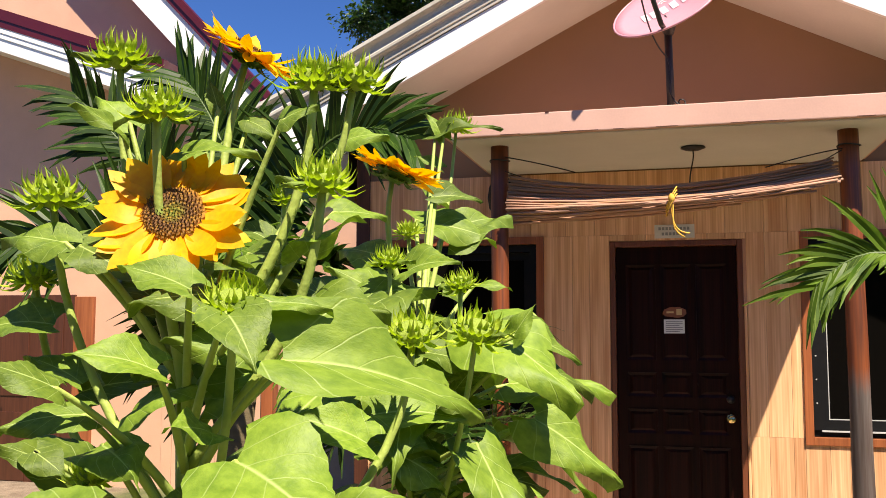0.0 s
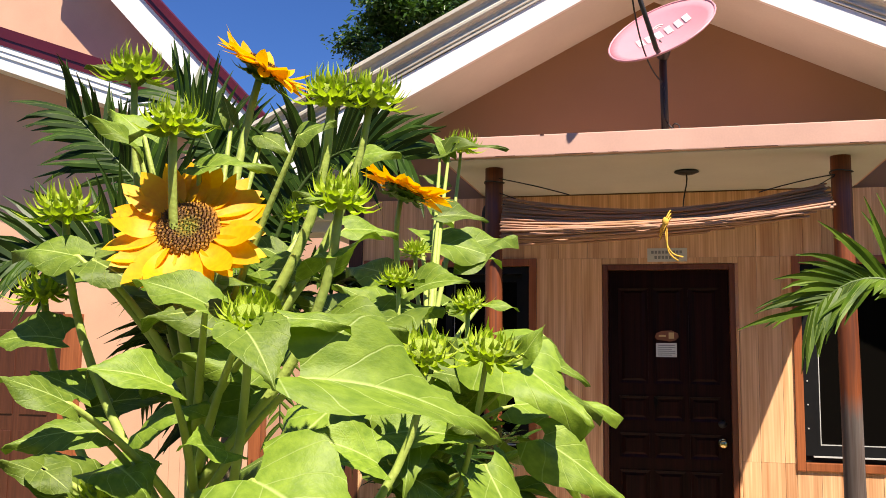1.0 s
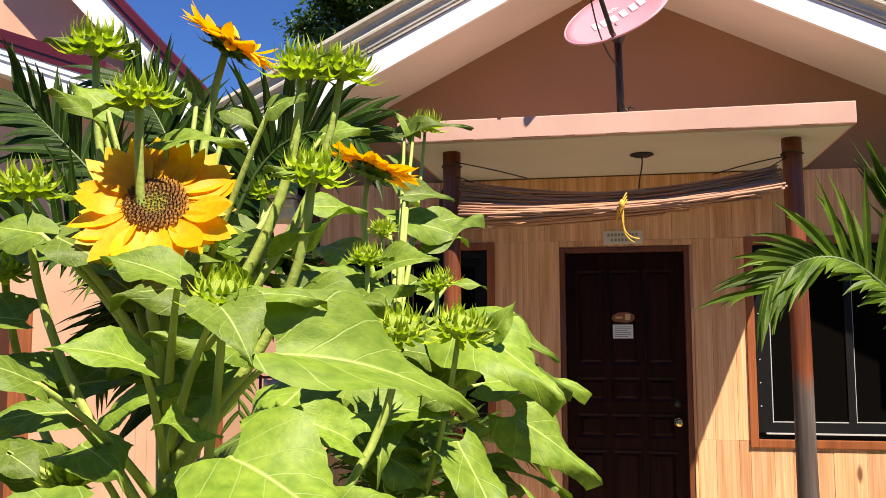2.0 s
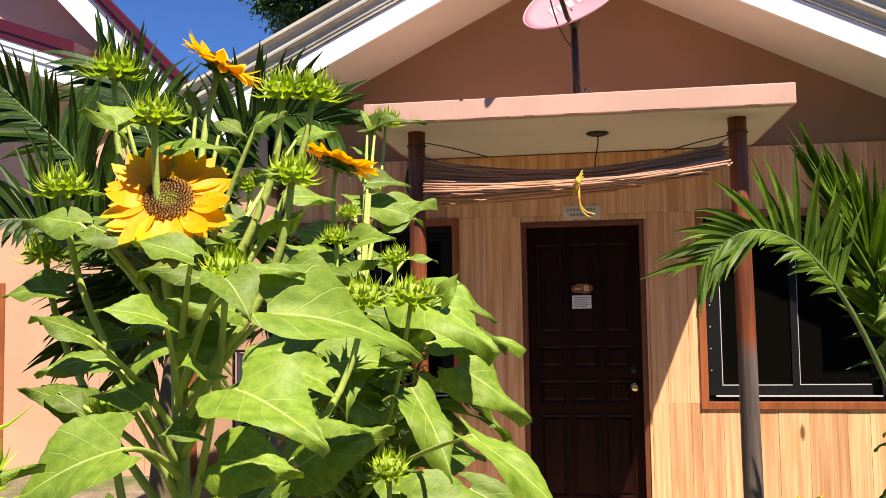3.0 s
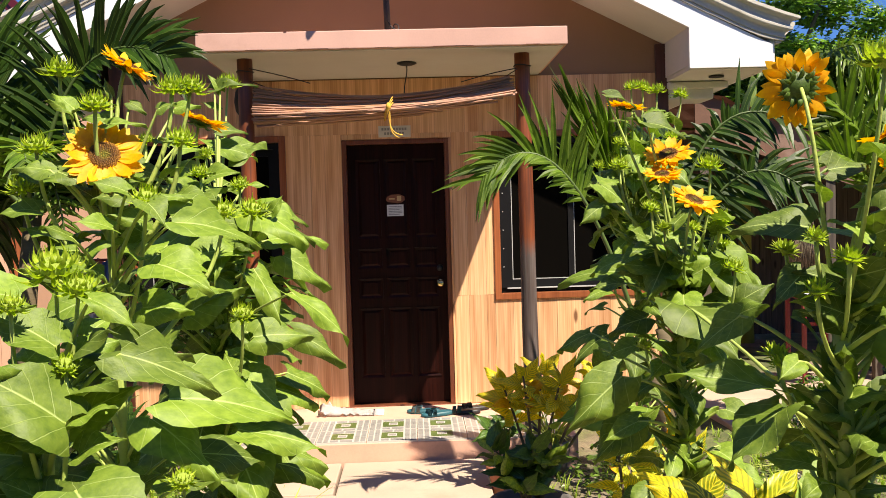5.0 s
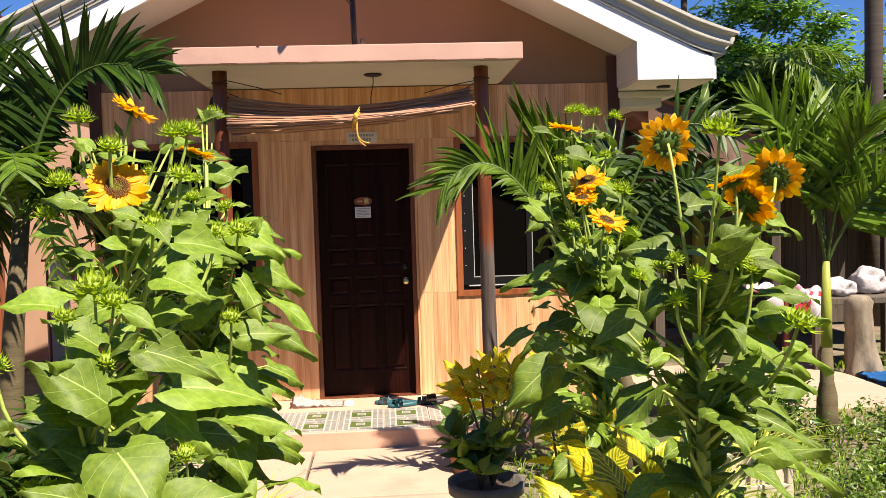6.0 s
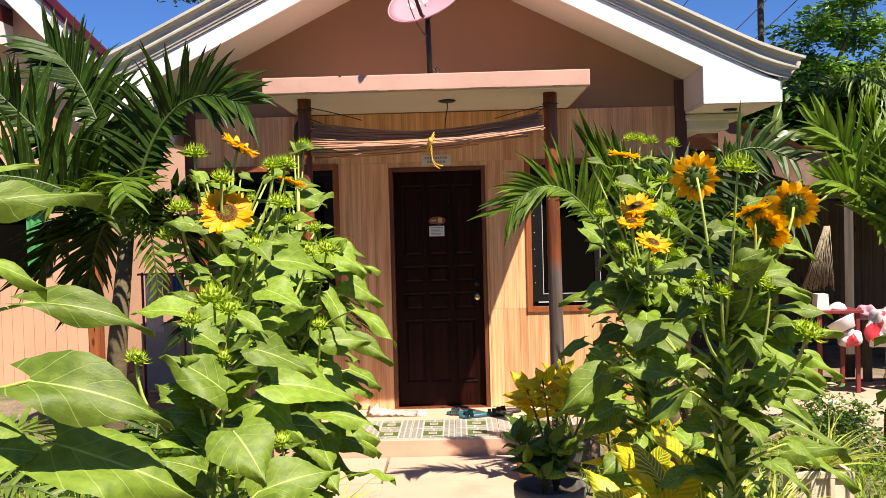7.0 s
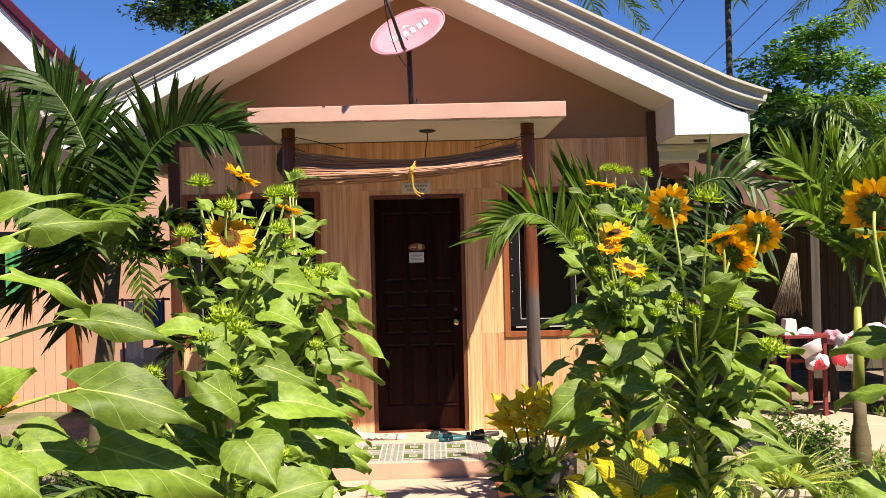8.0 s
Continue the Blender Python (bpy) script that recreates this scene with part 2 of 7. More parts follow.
M_PETAL = leafy("sunflower petal", (0.92, 0.43, 0.004), (1.0, 0.57, 0.009), (0.92, 0.46, 0.006), 0.4, 0.55, 1.0, None, 0.15, False, 0.06)
# palm leaflets in shaded, lit and sunlit tones: the light is in the colour
M_PALM_SHADE = leafy("palm leaflet", (0.014, 0.042, 0.005), (0.040, 0.09, 0.010), (0.16, 0.24, 0.04), 0.2, 0.42, 1.0, None, 0.5, True)
M_PALM_SHADE.node_tree.nodes["Principled BSDF"].inputs["Specular IOR Level"].default_value = 0.25
M_PALM_LIT = leafy("lit palm leaflet tone", (0.05, 0.115, 0.010), (0.15, 0.26, 0.024), (0.32, 0.4, 0.08), 0.3, 0.48, 1.0, None, 0.55, True)
M_PALM_LIT.node_tree.nodes["Principled BSDF"].inputs["Specular IOR Level"].default_value = 0.25
M_PALMSUN = leafy("sunlit palm leaflet tone", (0.08, 0.17, 0.014), (0.23, 0.37, 0.035), (0.36, 0.46, 0.10), 0.35, 0.45, 1.0, None, 0.55, True)
M_PALMRIB = plain("palm stalk", (0.07, 0.115, 0.025), 0.5, 0.25, 10, 90, 0.2)
M_COCO = leafy("coconut leaflet", (0.10, 0.18, 0.03), (0.22, 0.31, 0.06), (0.3, 0.35, 0.1), 0.3, 0.35, 1.0)
M_TREELEAF = leafy("tree leaf", (0.15, 0.29, 0.025), (0.48, 0.62, 0.085), (0.2, 0.34, 0.06), 0.35, 0.35, 6.0, None, 0.5, True)
M_TREELEAF2 = leafy("dark tree leaf", (0.035, 0.10, 0.01), (0.13, 0.25, 0.03), (0.1, 0.18, 0.05), 0.25, 0.32, 6.0, None, 0.5, True)
M_CROWN = leafy("green crown leaf", (0.11, 0.27, 0.04), (0.36, 0.58, 0.12), (0.2, 0.34, 0.06), 0.35, 0.35, 6.0, None, 0.75, True)
M_TREEDARK = leafy("very dark tree leaf", (0.025, 0.07, 0.01), (0.07, 0.15, 0.02), (0.06, 0.12, 0.03), 0.2, 0.35, 6.0, None, 0.5, True)
M_CROTON = leafy("green croton leaf with yellow ribs", (0.16, 0.25, 0.018), (0.50, 0.50, 0.03), (1.0, 0.82, 0.06), 0.35, 0.4, 9.0, None, 0.35, net=(1.0, 0.27))
M_CROTONGOLD = leafy("yellow croton leaf", (0.80, 0.57, 0.02), (1.0, 0.78, 0.05), (0.20, 0.28, 0.02), 0.4, 0.4, 8.0, (0.42, 0.42, 0.025), 0.4, net=(0.5, 0.06))
M_LEAFDARK = leafy("dark shrub leaf", (0.035, 0.085, 0.010), (0.09, 0.18, 0.022), (0.14, 0.24, 0.05), 0.2, 0.4, 6.0, None, 0.5)
M_CROTONRED = leafy("orange croton leaf", (0.75, 0.32, 0.02), (0.98, 0.58, 0.03), (0.6, 0.45, 0.05), 0.45, 0.4, 8.0, None, 0.4, net=(0.5, 0.08))
M_STRIPED = leafy("striped ribbon leaf", (0.40, 0.48, 0.08), (0.62, 0.64, 0.16), (0.20, 0.32, 0.06), 0.3, 0.4, 1.0)
M_BARK = plain("grey brown bark", (0.15, 0.12, 0.095), 0.9, 0.4, 8, 60, 0.8, stretch=(1, 1, 0.4))
M_PALMBARK = plain("ringed palm trunk", (0.13, 0.10, 0.05), 0.85, 0.35, 4, 40, 0.6, stretch=(0.4, 0.4, 6))
M_COCOBARK = plain("dark coconut bark", (0.075, 0.055, 0.042), 0.9, 0.35, 4, 40, 0.6, stretch=(0.4, 0.4, 6))
M_CROWNSHAFT = plain("green crownshaft", (0.36, 0.40, 0.06), 0.5, 0.3, 5, 60, 0.2, stretch=(2, 2, 0.5))

# sunflower disc: brown rings of florets, greenish heart
M_DISC, nt, bsdf = material("sunflower disc")
dv = coords(nt)
vor = node(nt, "ShaderNodeTexVoronoi", Scale=260.0)
nt.links.new(dv, vor.inputs[0])
rad = nt.nodes.new("ShaderNodeVectorMath")
rad.operation = "LENGTH"
nt.links.new(dv, rad.inputs[0])
ring = ramp(nt, rad.outputs["Value"], [(0.0, (0.10, 0.16, 0.01)), (0.011, (0.16, 0.14, 0.012)), (0.017, (0.10, 0.042, 0.012)), (0.030, (0.16, 0.065, 0.012)), (0.036, (0.42, 0.19, 0.01))])
nt.links.new(mix(nt, ramp(nt, vor.outputs["Distance"], [(0.1, (0.8, 0.8, 0.8)), (0.5, (0, 0, 0))]), ring, (0.40, 0.20, 0.015)), bsdf.inputs["Base Color"])
bsdf.inputs["Roughness"].default_value = 0.8
bumped(nt, bsdf, vor.outputs["Distance"], 0.8, 0.004)


# ---- mesh helpers ----
def thing(name, label, category, place=(0, 0, 0), group="", kind=""):
    ob = new(name)
    ob.location = place
    ob.empty_display_size = 0.1
    return tagged(ob, label, category, group, kind)


def mesh_of(name, bm, mats, smooth=False):
    me = bpy.data.meshes.new(name)
    bm.to_mesh(me)
    bm.free()
    for m in mats if isinstance(mats, (list, tuple)) else [mats]:
        me.materials.append(m)
    if smooth:
        me.shade_smooth()
    return me


def part(name, bm, mats, parent=None, label="", smooth=False):
    """Link a bmesh, given in the world's metres, as one mesh under a thing or part."""
    ob = new(name, mesh_of(name, bm, mats, smooth) if isinstance(bm, bmesh.types.BMesh) else bm)
    if parent is not None:
        ob.parent = parent
        top = parent if parent.parent is None else parent.parent
        if parent.parent is None:
            ob.location = -top.location
        else:
            ob.location = (0, 0, 0)
    return tagged(ob, label)


def box(bm, x0, x1, y0, y1, z0, z1, bevel=0.0, mat=0):
    made = bmesh.ops.create_cube(bm, size=1.0, matrix=Matrix.Translation(((x0 + x1) / 2, (y0 + y1) / 2, (z0 + z1) / 2)) @ Matrix.Diagonal((x1 - x0, y1 - y0, z1 - z0, 1)))
    verts = made["verts"]
    faces = {f for v in verts for f in v.link_faces}
    for f in faces:
        f.material_index = mat
    if bevel:
        edges = {e for v in verts for e in v.link_edges}
        out = bmesh.ops.bevel(bm, geom=list(edges), offset=bevel, segments=2, affect="EDGES", profile=0.6)
        for f in out["faces"]:
            f.material_index = mat
    return bm


def boxed(*args, **kw):
    return box(bmesh.new(), *args, **kw)


def prism(bm, outline, y0, y1, mat=0):
    """An outline in x and z, extruded from y0 to y1."""
    a = [bm.verts.new((x, y0, z)) for x, z in outline]
    b = [bm.verts.new((x, y1, z)) for x, z in outline]
    faces = [bm.faces.new(a), bm.faces.new(b[::-1])]
    n = len(a)
    for i in range(n):
        faces.append(bm.faces.new((a[i], b[i], b[(i + 1) % n], a[(i + 1) % n])))
    for f in faces:
        f.material_index = mat
    bmesh.ops.recalc_face_normals(bm, faces=faces)
    return bm


def tube(bm, points, radii, sides=8, mat=0, closed=True):
    """A round limb through points, with a radius at each."""
    pts = [Vector(p) for p in points]
    if not isinstance(radii, (list, tuple)):
        radii = [radii] * len(pts)
    rings, prev = [], None
    for i, p in enumerate(pts):
        d = (pts[min(i + 1, len(pts) - 1)] - pts[max(i - 1, 0)]).normalized()
        if prev is None:
            prev = d.orthogonal().normalized()
        a = (prev - d * prev.dot(d)).normalized()
        prev = a
        b = d.cross(a)
        rings.append([bm.verts.new(p + (a * math.cos(2 * math.pi * k / sides) + b * math.sin(2 * math.pi * k / sides)) * radii[i]) for k in range(sides)])
    for r, s in zip(rings, rings[1:]):
        for k in range(sides):
            f = bm.faces.new((r[k], r[(k + 1) % sides], s[(k + 1) % sides], s[k]))
            f.material_index, f.smooth = mat, True
    if closed:
        for r in (rings[0][::-1], rings[-1]):
            f = bm.faces.new(r)
            f.material_index = mat
    return bm


def lathe(bm, profile, centre=(0, 0, 0), sides=20, mat=0):
    """A turned shape: radius and height pairs round the upright axis through centre."""
    rings = [[bm.verts.new((centre[0] + r * math.cos(2 * math.pi * k / sides), centre[1] + r * math.sin(2 * math.pi * k / sides), centre[2] + z)) for k in range(sides)] for r, z in profile]
    for r, s in zip(rings, rings[1:]):
        for k in range(sides):
            f = bm.faces.new((r[k], r[(k + 1) % sides], s[(k + 1) % sides], s[k]))
            f.smooth, f.material_index = True, mat
    for r in (rings[0][::-1], rings[-1]):
        bm.faces.new(r).material_index = mat
    return bm


def bezier(a, b, c, d, n=8):
    a, b, c, d = (Vector(v) for v in (a, b, c, d))
    out = []
    for i in range(n + 1):
        t = i / n
        out.append(a * (1 - t) ** 3 + b * 3 * t * (1 - t) ** 2 + c * 3 * t * t * (1 - t) + d * t ** 3)
    return out


# ---- ground and path ----
def sheet(name, x0, x1, y0, y1, nx, ny, height, mat, label, kind="structure", category="ground"):
    bm = bmesh.new()
    rows = [[bm.verts.new((x0 + (x1 - x0) * i / nx, y0 + (y1 - y0) * j / ny, height(x0 + (x1 - x0) * i / nx, y0 + (y1 - y0) * j / ny))) for i in range(nx + 1)] for j in range(ny + 1)]
    for j in range(ny):
        for i in range(nx):
            bm.faces.new((rows[j][i], rows[j][i + 1], rows[j + 1][i + 1], rows[j + 1][i])).smooth = True
    return tagged(part(name, bm, mat), label, category, "", kind)


def ground_height(x, y):
    near = max(0.0, 1 - math.hypot(x, y + 3) / 14)
    return -0.03 + 0.05 * near * (noise.noise((x * 1.3, y * 1.3, 0)) - 0.3) * (0.0 if -1.5 < x < 1.3 and y > -3 else 1.0)


gm = bmesh.new()
xs = [-400, -120, -40, -16] + [-9 + 0.45 * i for i in range(41)] + [16, 40, 120, 400]
ys = [-400, -120, -40, -18] + [-10 + 0.45 * i for i in range(41)] + [16, 40, 120, 400]
grid = [[gm.verts.new((x, y, ground_height(x, y))) for x in xs] for y in ys]
for r, s in zip(grid, grid[1:]):
    for k in range(len(xs) - 1):
        gm.faces.new((r[k], r[k + 1], s[k + 1], s[k])).smooth = True
ground = tagged(part("ground", gm, M_GROUND), "sandy garden soil with thin grass and litter", "ground", "", "structure")

pathway = tagged(new("path"), "pale concrete garden path of large slabs", "path", "", "structure")
PATH_Z = 0.045
SLABS = ((-1.25, -0.385, -1.75, -1.09), (-1.25, -0.36, -2.9, -1.77), (-0.37, 0.56, -2.15, -1.09), (-0.35, 0.84, -3.4, -2.17), (-0.3, 0.35, -4.7, -3.42), (-0.3, 0.35, -6.0, -4.72), (-0.3, 0.4, -7.3, -6.02), (-0.3, 0.45, -8.7, -7.32), (-0.3, 0.5, -10.2, -8.72))
for x0, x1, y0, y1 in SLABS:
    part("slab", boxed(x0, x1, y0, y1, -0.09, PATH_Z, bevel=0.012), M_CONCRETE, pathway)

yard = tagged(new("pavement"), "worn pale concrete yard beside the bungalow", "pavement", "", "structure")
for x0, x1, y0, y1 in ((2.5, 3.55, -0.5, 0.55), (3.57, 4.6, -0.42, 0.55), (2.5, 3.55, 0.57, 1.7), (3.57, 4.6, 0.57, 1.7)):
    part("slab", boxed(x0, x1, y0, y1, -0.09, 0.012, bevel=0.012), M_CONCRETE, yard)

# ---- porch floor with its tiles ----
PORCH_Z = 0.18
porch = tagged(part("porch_floor", boxed(-1.35, 1.2, -1.085, 0.0, -0.1, PORCH_Z - 0.012, bevel=0.006), M_STEP), "peach painted porch step with patterned tiles on top", "porch", "", "structure")
M_TILE_W = plain("pale tile", (0.50, 0.48, 0.42), 0.4, 0.14, 9, 120, 0.05, spread=9)
M_TILE_G = plain("green tile", (0.12, 0.16, 0.045), 0.35, 0.35, 14, 120, 0.05, spread=9)
M_TILE_D = plain("lilac grey tile", (0.30, 0.285, 0.26), 0.35, 0.2, 9, 120, 0.05, spread=9)


def inlay(bm, x0, x1, y0, y1, mat, z=0.0125):
    v = [bm.verts.new((x, y, z)) for x, y in ((x0, y0), (x1, y0), (x1, y1), (x0, y1))]
    bm.faces.new(v).material_index = mat


# each tile: a green bar with a small pale frame, grey bricks round it
TW, TD = 0.338, 0.312
tm = boxed(-TW / 2 + 0.002, TW / 2 - 0.002, -TD / 2 + 0.002, TD / 2 - 0.002, 0, 0.011)
for x0, x1, y0, y1, m in ((-0.44, 0.44, -0.5, 0.46, 1), (-0.95, -0.76, -0.92, -0.04, 2), (-0.95, -0.76, 0.04, 0.92, 2), (-0.70, -0.52, -0.92, 0.22, 2), (-0.70, -0.52, 0.32, 0.92, 2), (0.76, 0.95, -0.92, -0.2, 2), (0.76, 0.95, -0.1, 0.92, 2), (0.52, 0.70, -0.92, -0.35, 2), (0.52, 0.70, -0.25, 0.92, 2), (-0.44, 0.0, 0.58, 0.92, 2), (0.07, 0.44, 0.58, 0.92, 2), (-0.44, -0.12, -0.92, -0.62, 2), (-0.05, 0.44, -0.92, -0.62, 2)):
    inlay(tm, x0 * TW / 2, x1 * TW / 2, y0 * TD / 2, y1 * TD / 2, m)
inlay(tm, -0.19 * TW / 2, 0.19 * TW / 2, -0.24 * TD / 2, 0.22 * TD / 2, 0, 0.0135)
inlay(tm, -0.15 * TW / 2, 0.15 * TW / 2, -0.14 * TD / 2, 0.12 * TD / 2, 2, 0.0145)
tile_me = mesh_of("tile", tm, [M_TILE_W, M_TILE_G, M_TILE_D])
for i in range(7):
    for j in range(2):
        ob = part("tile", tile_me, None, porch)
        ob.matrix_basis = pose(-1.07 + 0.34 * i, -0.923 + 0.314 * j, PORCH_Z - 0.012, 0, 0, 0)
part("threshold", boxed(-1.34, 1.19, -0.45, -0.001, PORCH_Z - 0.0125, PORCH_Z, bevel=0.003), M_STEP, porch, "bare peach screed along the wall")

# ---- the bungalow ----
house = thing("bungalow", "small pink bungalow with pine boarded front and white eaves", "house", kind="")
HX0, HX1, HY1 = -2.15, 2.145, 6.0
DOOR = (-0.405, 0.425, 0.18, 2.27)
WIN_L, WIN_R = (-2.0, -0.888, 1.05, 2.265), (0.812, 1.95, 1.045, 2.262)
CW = 0.05
WOOD_TOP = 2.735


RIDGE = -0.05


def apex(x):
    return 4.04 - 0.497 * abs(x - RIDGE)


# front wall in pieces round its openings
fw = bmesh.new()
for x0, x1, z0, z1 in ((HX0, WIN_L[0], 0, WOOD_TOP), (WIN_L[0], WIN_L[1], 0, WIN_L[2]), (WIN_L[0], WIN_L[1], WIN_L[3], WOOD_TOP), (WIN_L[1], DOOR[0], 0, WOOD_TOP), (DOOR[0], DOOR[1], DOOR[3], WOOD_TOP),
                       (DOOR[1], WIN_R[0], 0, WOOD_TOP), (WIN_R[0], WIN_R[1], 0, WIN_R[2]), (WIN_R[0], WIN_R[1], WIN_R[3], WOOD_TOP), (WIN_R[1], HX1, 0, WOOD_TOP)):
    box(fw, x0, x1, 0.0, 0.14, z0, z1)
box(fw, DOOR[0], DOOR[1], 0.0, 0.14, 0.0, 0.176)
wall = part("front_wall", fw, M_PEACH, house)
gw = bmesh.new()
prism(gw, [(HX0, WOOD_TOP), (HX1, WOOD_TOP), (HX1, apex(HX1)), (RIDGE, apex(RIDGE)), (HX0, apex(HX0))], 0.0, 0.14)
part("gable_wall", gw, M_PINK_SHADE, house, "pink painted gable with eave shade in its colour")
sw = bmesh.new()
box(sw, HX0, HX0 + 0.14, 0.14, HY1, 0, 2.95)
part("side_wall", sw, M_PINK_SHADE, house)
sw = bmesh.new()
box(sw, HX1 - 0.14, HX1, 0.14, HY1, 0, 2.95)
part("side_wall", sw, M_PINK_SHADE, house)
bw = bmesh.new()
prism(bw, [(HX0, 0), (HX1, 0), (HX1, apex(HX1)), (RIDGE, apex(RIDGE)), (HX0, apex(HX0))], HY1, HY1 + 0.14)
part("back_wall", bw, M_PINK_SHADE, house)
part("room_floor", boxed(HX0 + 0.14, HX1 - 0.14, 0.14, HY1, 0.05, 0.17), M_ROOMDARK, house)
part("room_ceiling", boxed(HX0 + 0.14, HX1 - 0.14, 0.14, HY1, 2.75, 2.85), M_ROOMDARK, house)
part("partition", boxed(HX0 + 0.14, HX1 - 0.14, 1.6, 1.7, 0.17, 2.75), M_ROOMDARK, house)
# corner timbers
part("corner_post", boxed(HX1 - 0.085, HX1 + 0.012, -0.03, 0.06, 0.0, 2.955, bevel=0.004), M_DARKWOOD, house, "dark brown corner timber")
part("corner_post", boxed(HX0 - 0.012, HX0 + 0.085, -0.03, 0.06, 0.0, 2.955, bevel=0.004), M_DARKWOOD, house, "dark brown corner timber")

# roof planes, soffits, white fascia and stepped cornice on both rakes
FY = -0.66
TOP = apex(RIDGE)
for side in (-1, 1):
    def sx(x, side=side):
        return RIDGE + side * x
    rf = bmesh.new()
    prism(rf, [(sx(0), TOP + 0.30), (sx(2.92), 2.97), (sx(2.92), 2.92), (sx(0), TOP + 0.2)], FY + 0.03, HY1 + 0.6)
    part("roof", rf, M_ROOF, house, "grey roof slope")
    so = bmesh.new()
    prism(so, [(sx(0), TOP), (sx(2.18), TOP - 1.083), (sx(2.18), TOP - 1.048), (sx(0), TOP + 0.04)], FY + 0.03, 0.0)
    part("soffit", so, M_SOFFIT, house, "off-white sloping soffit under the gable eave")
    fa = bmesh.new()
    prism(fa, [(sx(0), TOP), (sx(2.18), TOP - 1.087), (sx(2.18), 2.665), (sx(2.778), 2.665), (sx(2.778), 2.82), (sx(0), TOP + 0.14)], FY, FY + 0.03)
    part("fascia", fa, M_WHITE, house, "white gable fascia board")
    ev = bmesh.new()
    box(ev, *sorted((sx(2.195), sx(2.773))), FY + 0.03, HY1 + 0.5, 2.66, 2.69)
    part("eave_soffit", ev, M_SOFFIT, house)
    ch = bmesh.new()
    box(ch, *sorted((sx(2.185), sx(2.205))), FY + 0.03, 0.0, 2.69, TOP - 1.06)
    part("eave_cheek", ch, M_SOFFIT, house)
    ef = bmesh.new()
    box(ef, *sorted((sx(2.773), sx(2.803))), FY + 0.03, HY1 + 0.5, 2.665, 2.87)
    part("eave_fascia", ef, M_WHITE, house)
    sc = bmesh.new()
    box(sc, *sorted((sx(2.195), sx(2.57))), -0.02, 0.3, 2.52, 2.66, bevel=0.02)
    box(sc, *sorted((sx(2.195), sx(2.67))), -0.06, 0.34, 2.60, 2.655, bevel=0.015)
    part("eave_bracket", sc, M_SOFFIT, house, "white moulded bracket under the eave")
    # stepped cornice: profile points are (outward, up) from the fascia's top edge: fillets, cove, rounded band, deep cove, top band
    co = bmesh.new()
    profile = ((0.0, -0.004), (0.022, -0.004), (0.024, 0.008), (0.012, 0.011), (0.012, 0.019), (0.032, 0.022), (0.034, 0.032), (0.022, 0.036), (0.022, 0.05), (0.03, 0.066), (0.05, 0.076),
               (0.072, 0.079), (0.086, 0.088), (0.088, 0.104), (0.078, 0.114), (0.066, 0.118), (0.064, 0.14), (0.076, 0.16), (0.104, 0.172), (0.13, 0.175), (0.138, 0.18), (0.138, 0.204), (0.0, 0.21))
    spine = [(0.0, TOP + 0.14, 1.0), (1.3, TOP - 0.487, 1.0), (2.3, TOP - 0.981, 1.0), (2.60, TOP - 1.122, 1.0), (2.69, TOP - 1.161, 0.95), (2.76, TOP - 1.18, 0.86), (2.84, TOP - 1.196, 0.76)]
    rings = []
    for x, z, w in spine:
        flare = 0.10 * max(0.0, (x - 2.6) / 0.24)
        rings.append([co.verts.new((sx(x + flare * o / 0.13), FY - o * 0.6, z + u * w)) for o, u in profile])
    for r, s in zip(rings, rings[1:]):
        for a in range(len(profile)):
            b = (a + 1) % len(profile)
            co.faces.new((r[a], r[b], s[b], s[a]))
    co.faces.new(rings[0])
    co.faces.new(rings[-1][::-1])
    bmesh.ops.recalc_face_normals(co, faces=co.faces)
    part("cornice", co, M_CREAM, house, "grey cream stepped cornice moulding")
    cs = bmesh.new()
    prof2 = [(2.803, 2.83), (2.84, 2.83), (2.86, 2.87), (2.90, 2.91), (2.93, 2.94), (2.94, 2.95), (2.94, 2.975), (2.803, 2.98)]
    prism(cs, [(sx(a), b) for a, b in prof2], FY + 0.002, HY1 + 0.5)
    part("cornice", cs, M_CREAM, house)
    vt = bmesh.new()
    lathe(vt, [(0.055, 0), (0.055, 0.012), (0.04, 0.014)], (sx(2.49), FY + 0.35, 2.645), 16)
    part("eave_downlight", vt, M_BLACKROUGH, house, "dark round downlight in the eave")
# vertical seams in the board region, each board its own piece
rng = random.Random(5)


def board(x0, x1, z0, z1):
    bm = boxed(x0 + 0.0009, x1 - 0.0009, -0.014 - rng.random() * 0.002, 0.0, z0 + 0.0006, z1 - 0.0006)
    ob = part("board", bm, M_BOARD, wall)
    return ob


def boards(x0, x1, z0, z1, cut=True):
    x = x0
    while x < x1 - 0.01:
        w = rng.choice((0.11, 0.14, 0.19, 0.235))
        e = x + w if x1 - x - w > 0.05 else x1
        if cut and z1 - z0 > 1.2 and rng.random() < 0.4:
            c = z0 + (z1 - z0) * rng.choice((0.4, 0.52, 0.66))
            board(x, e, z0, c)
            board(x, e, c, z1)
        else:
            board(x, e, z0, z1)
        x = e


boards(WIN_L[1] + CW, DOOR[0] - 0.002, 0.185, WIN_R[3] + CW)
boards(DOOR[1] + 0.02, WIN_R[0] - CW, 0.185, WIN_R[3] + CW)
boards(HX0 + 0.085, HX1 - 0.085, WIN_R[3] + CW, WOOD_TOP, False)
boards(DOOR[0] - 0.002, DOOR[1] + 0.02, DOOR[3] + 0.003, WIN_R[3] + CW, False)
boards(HX0 + 0.085, WIN_L[1] + CW, 0.02, WIN_L[2] - CW, False)
boards(WIN_R[0] - CW, HX1 - 0.085, 0.02, WIN_R[2] - CW, False)
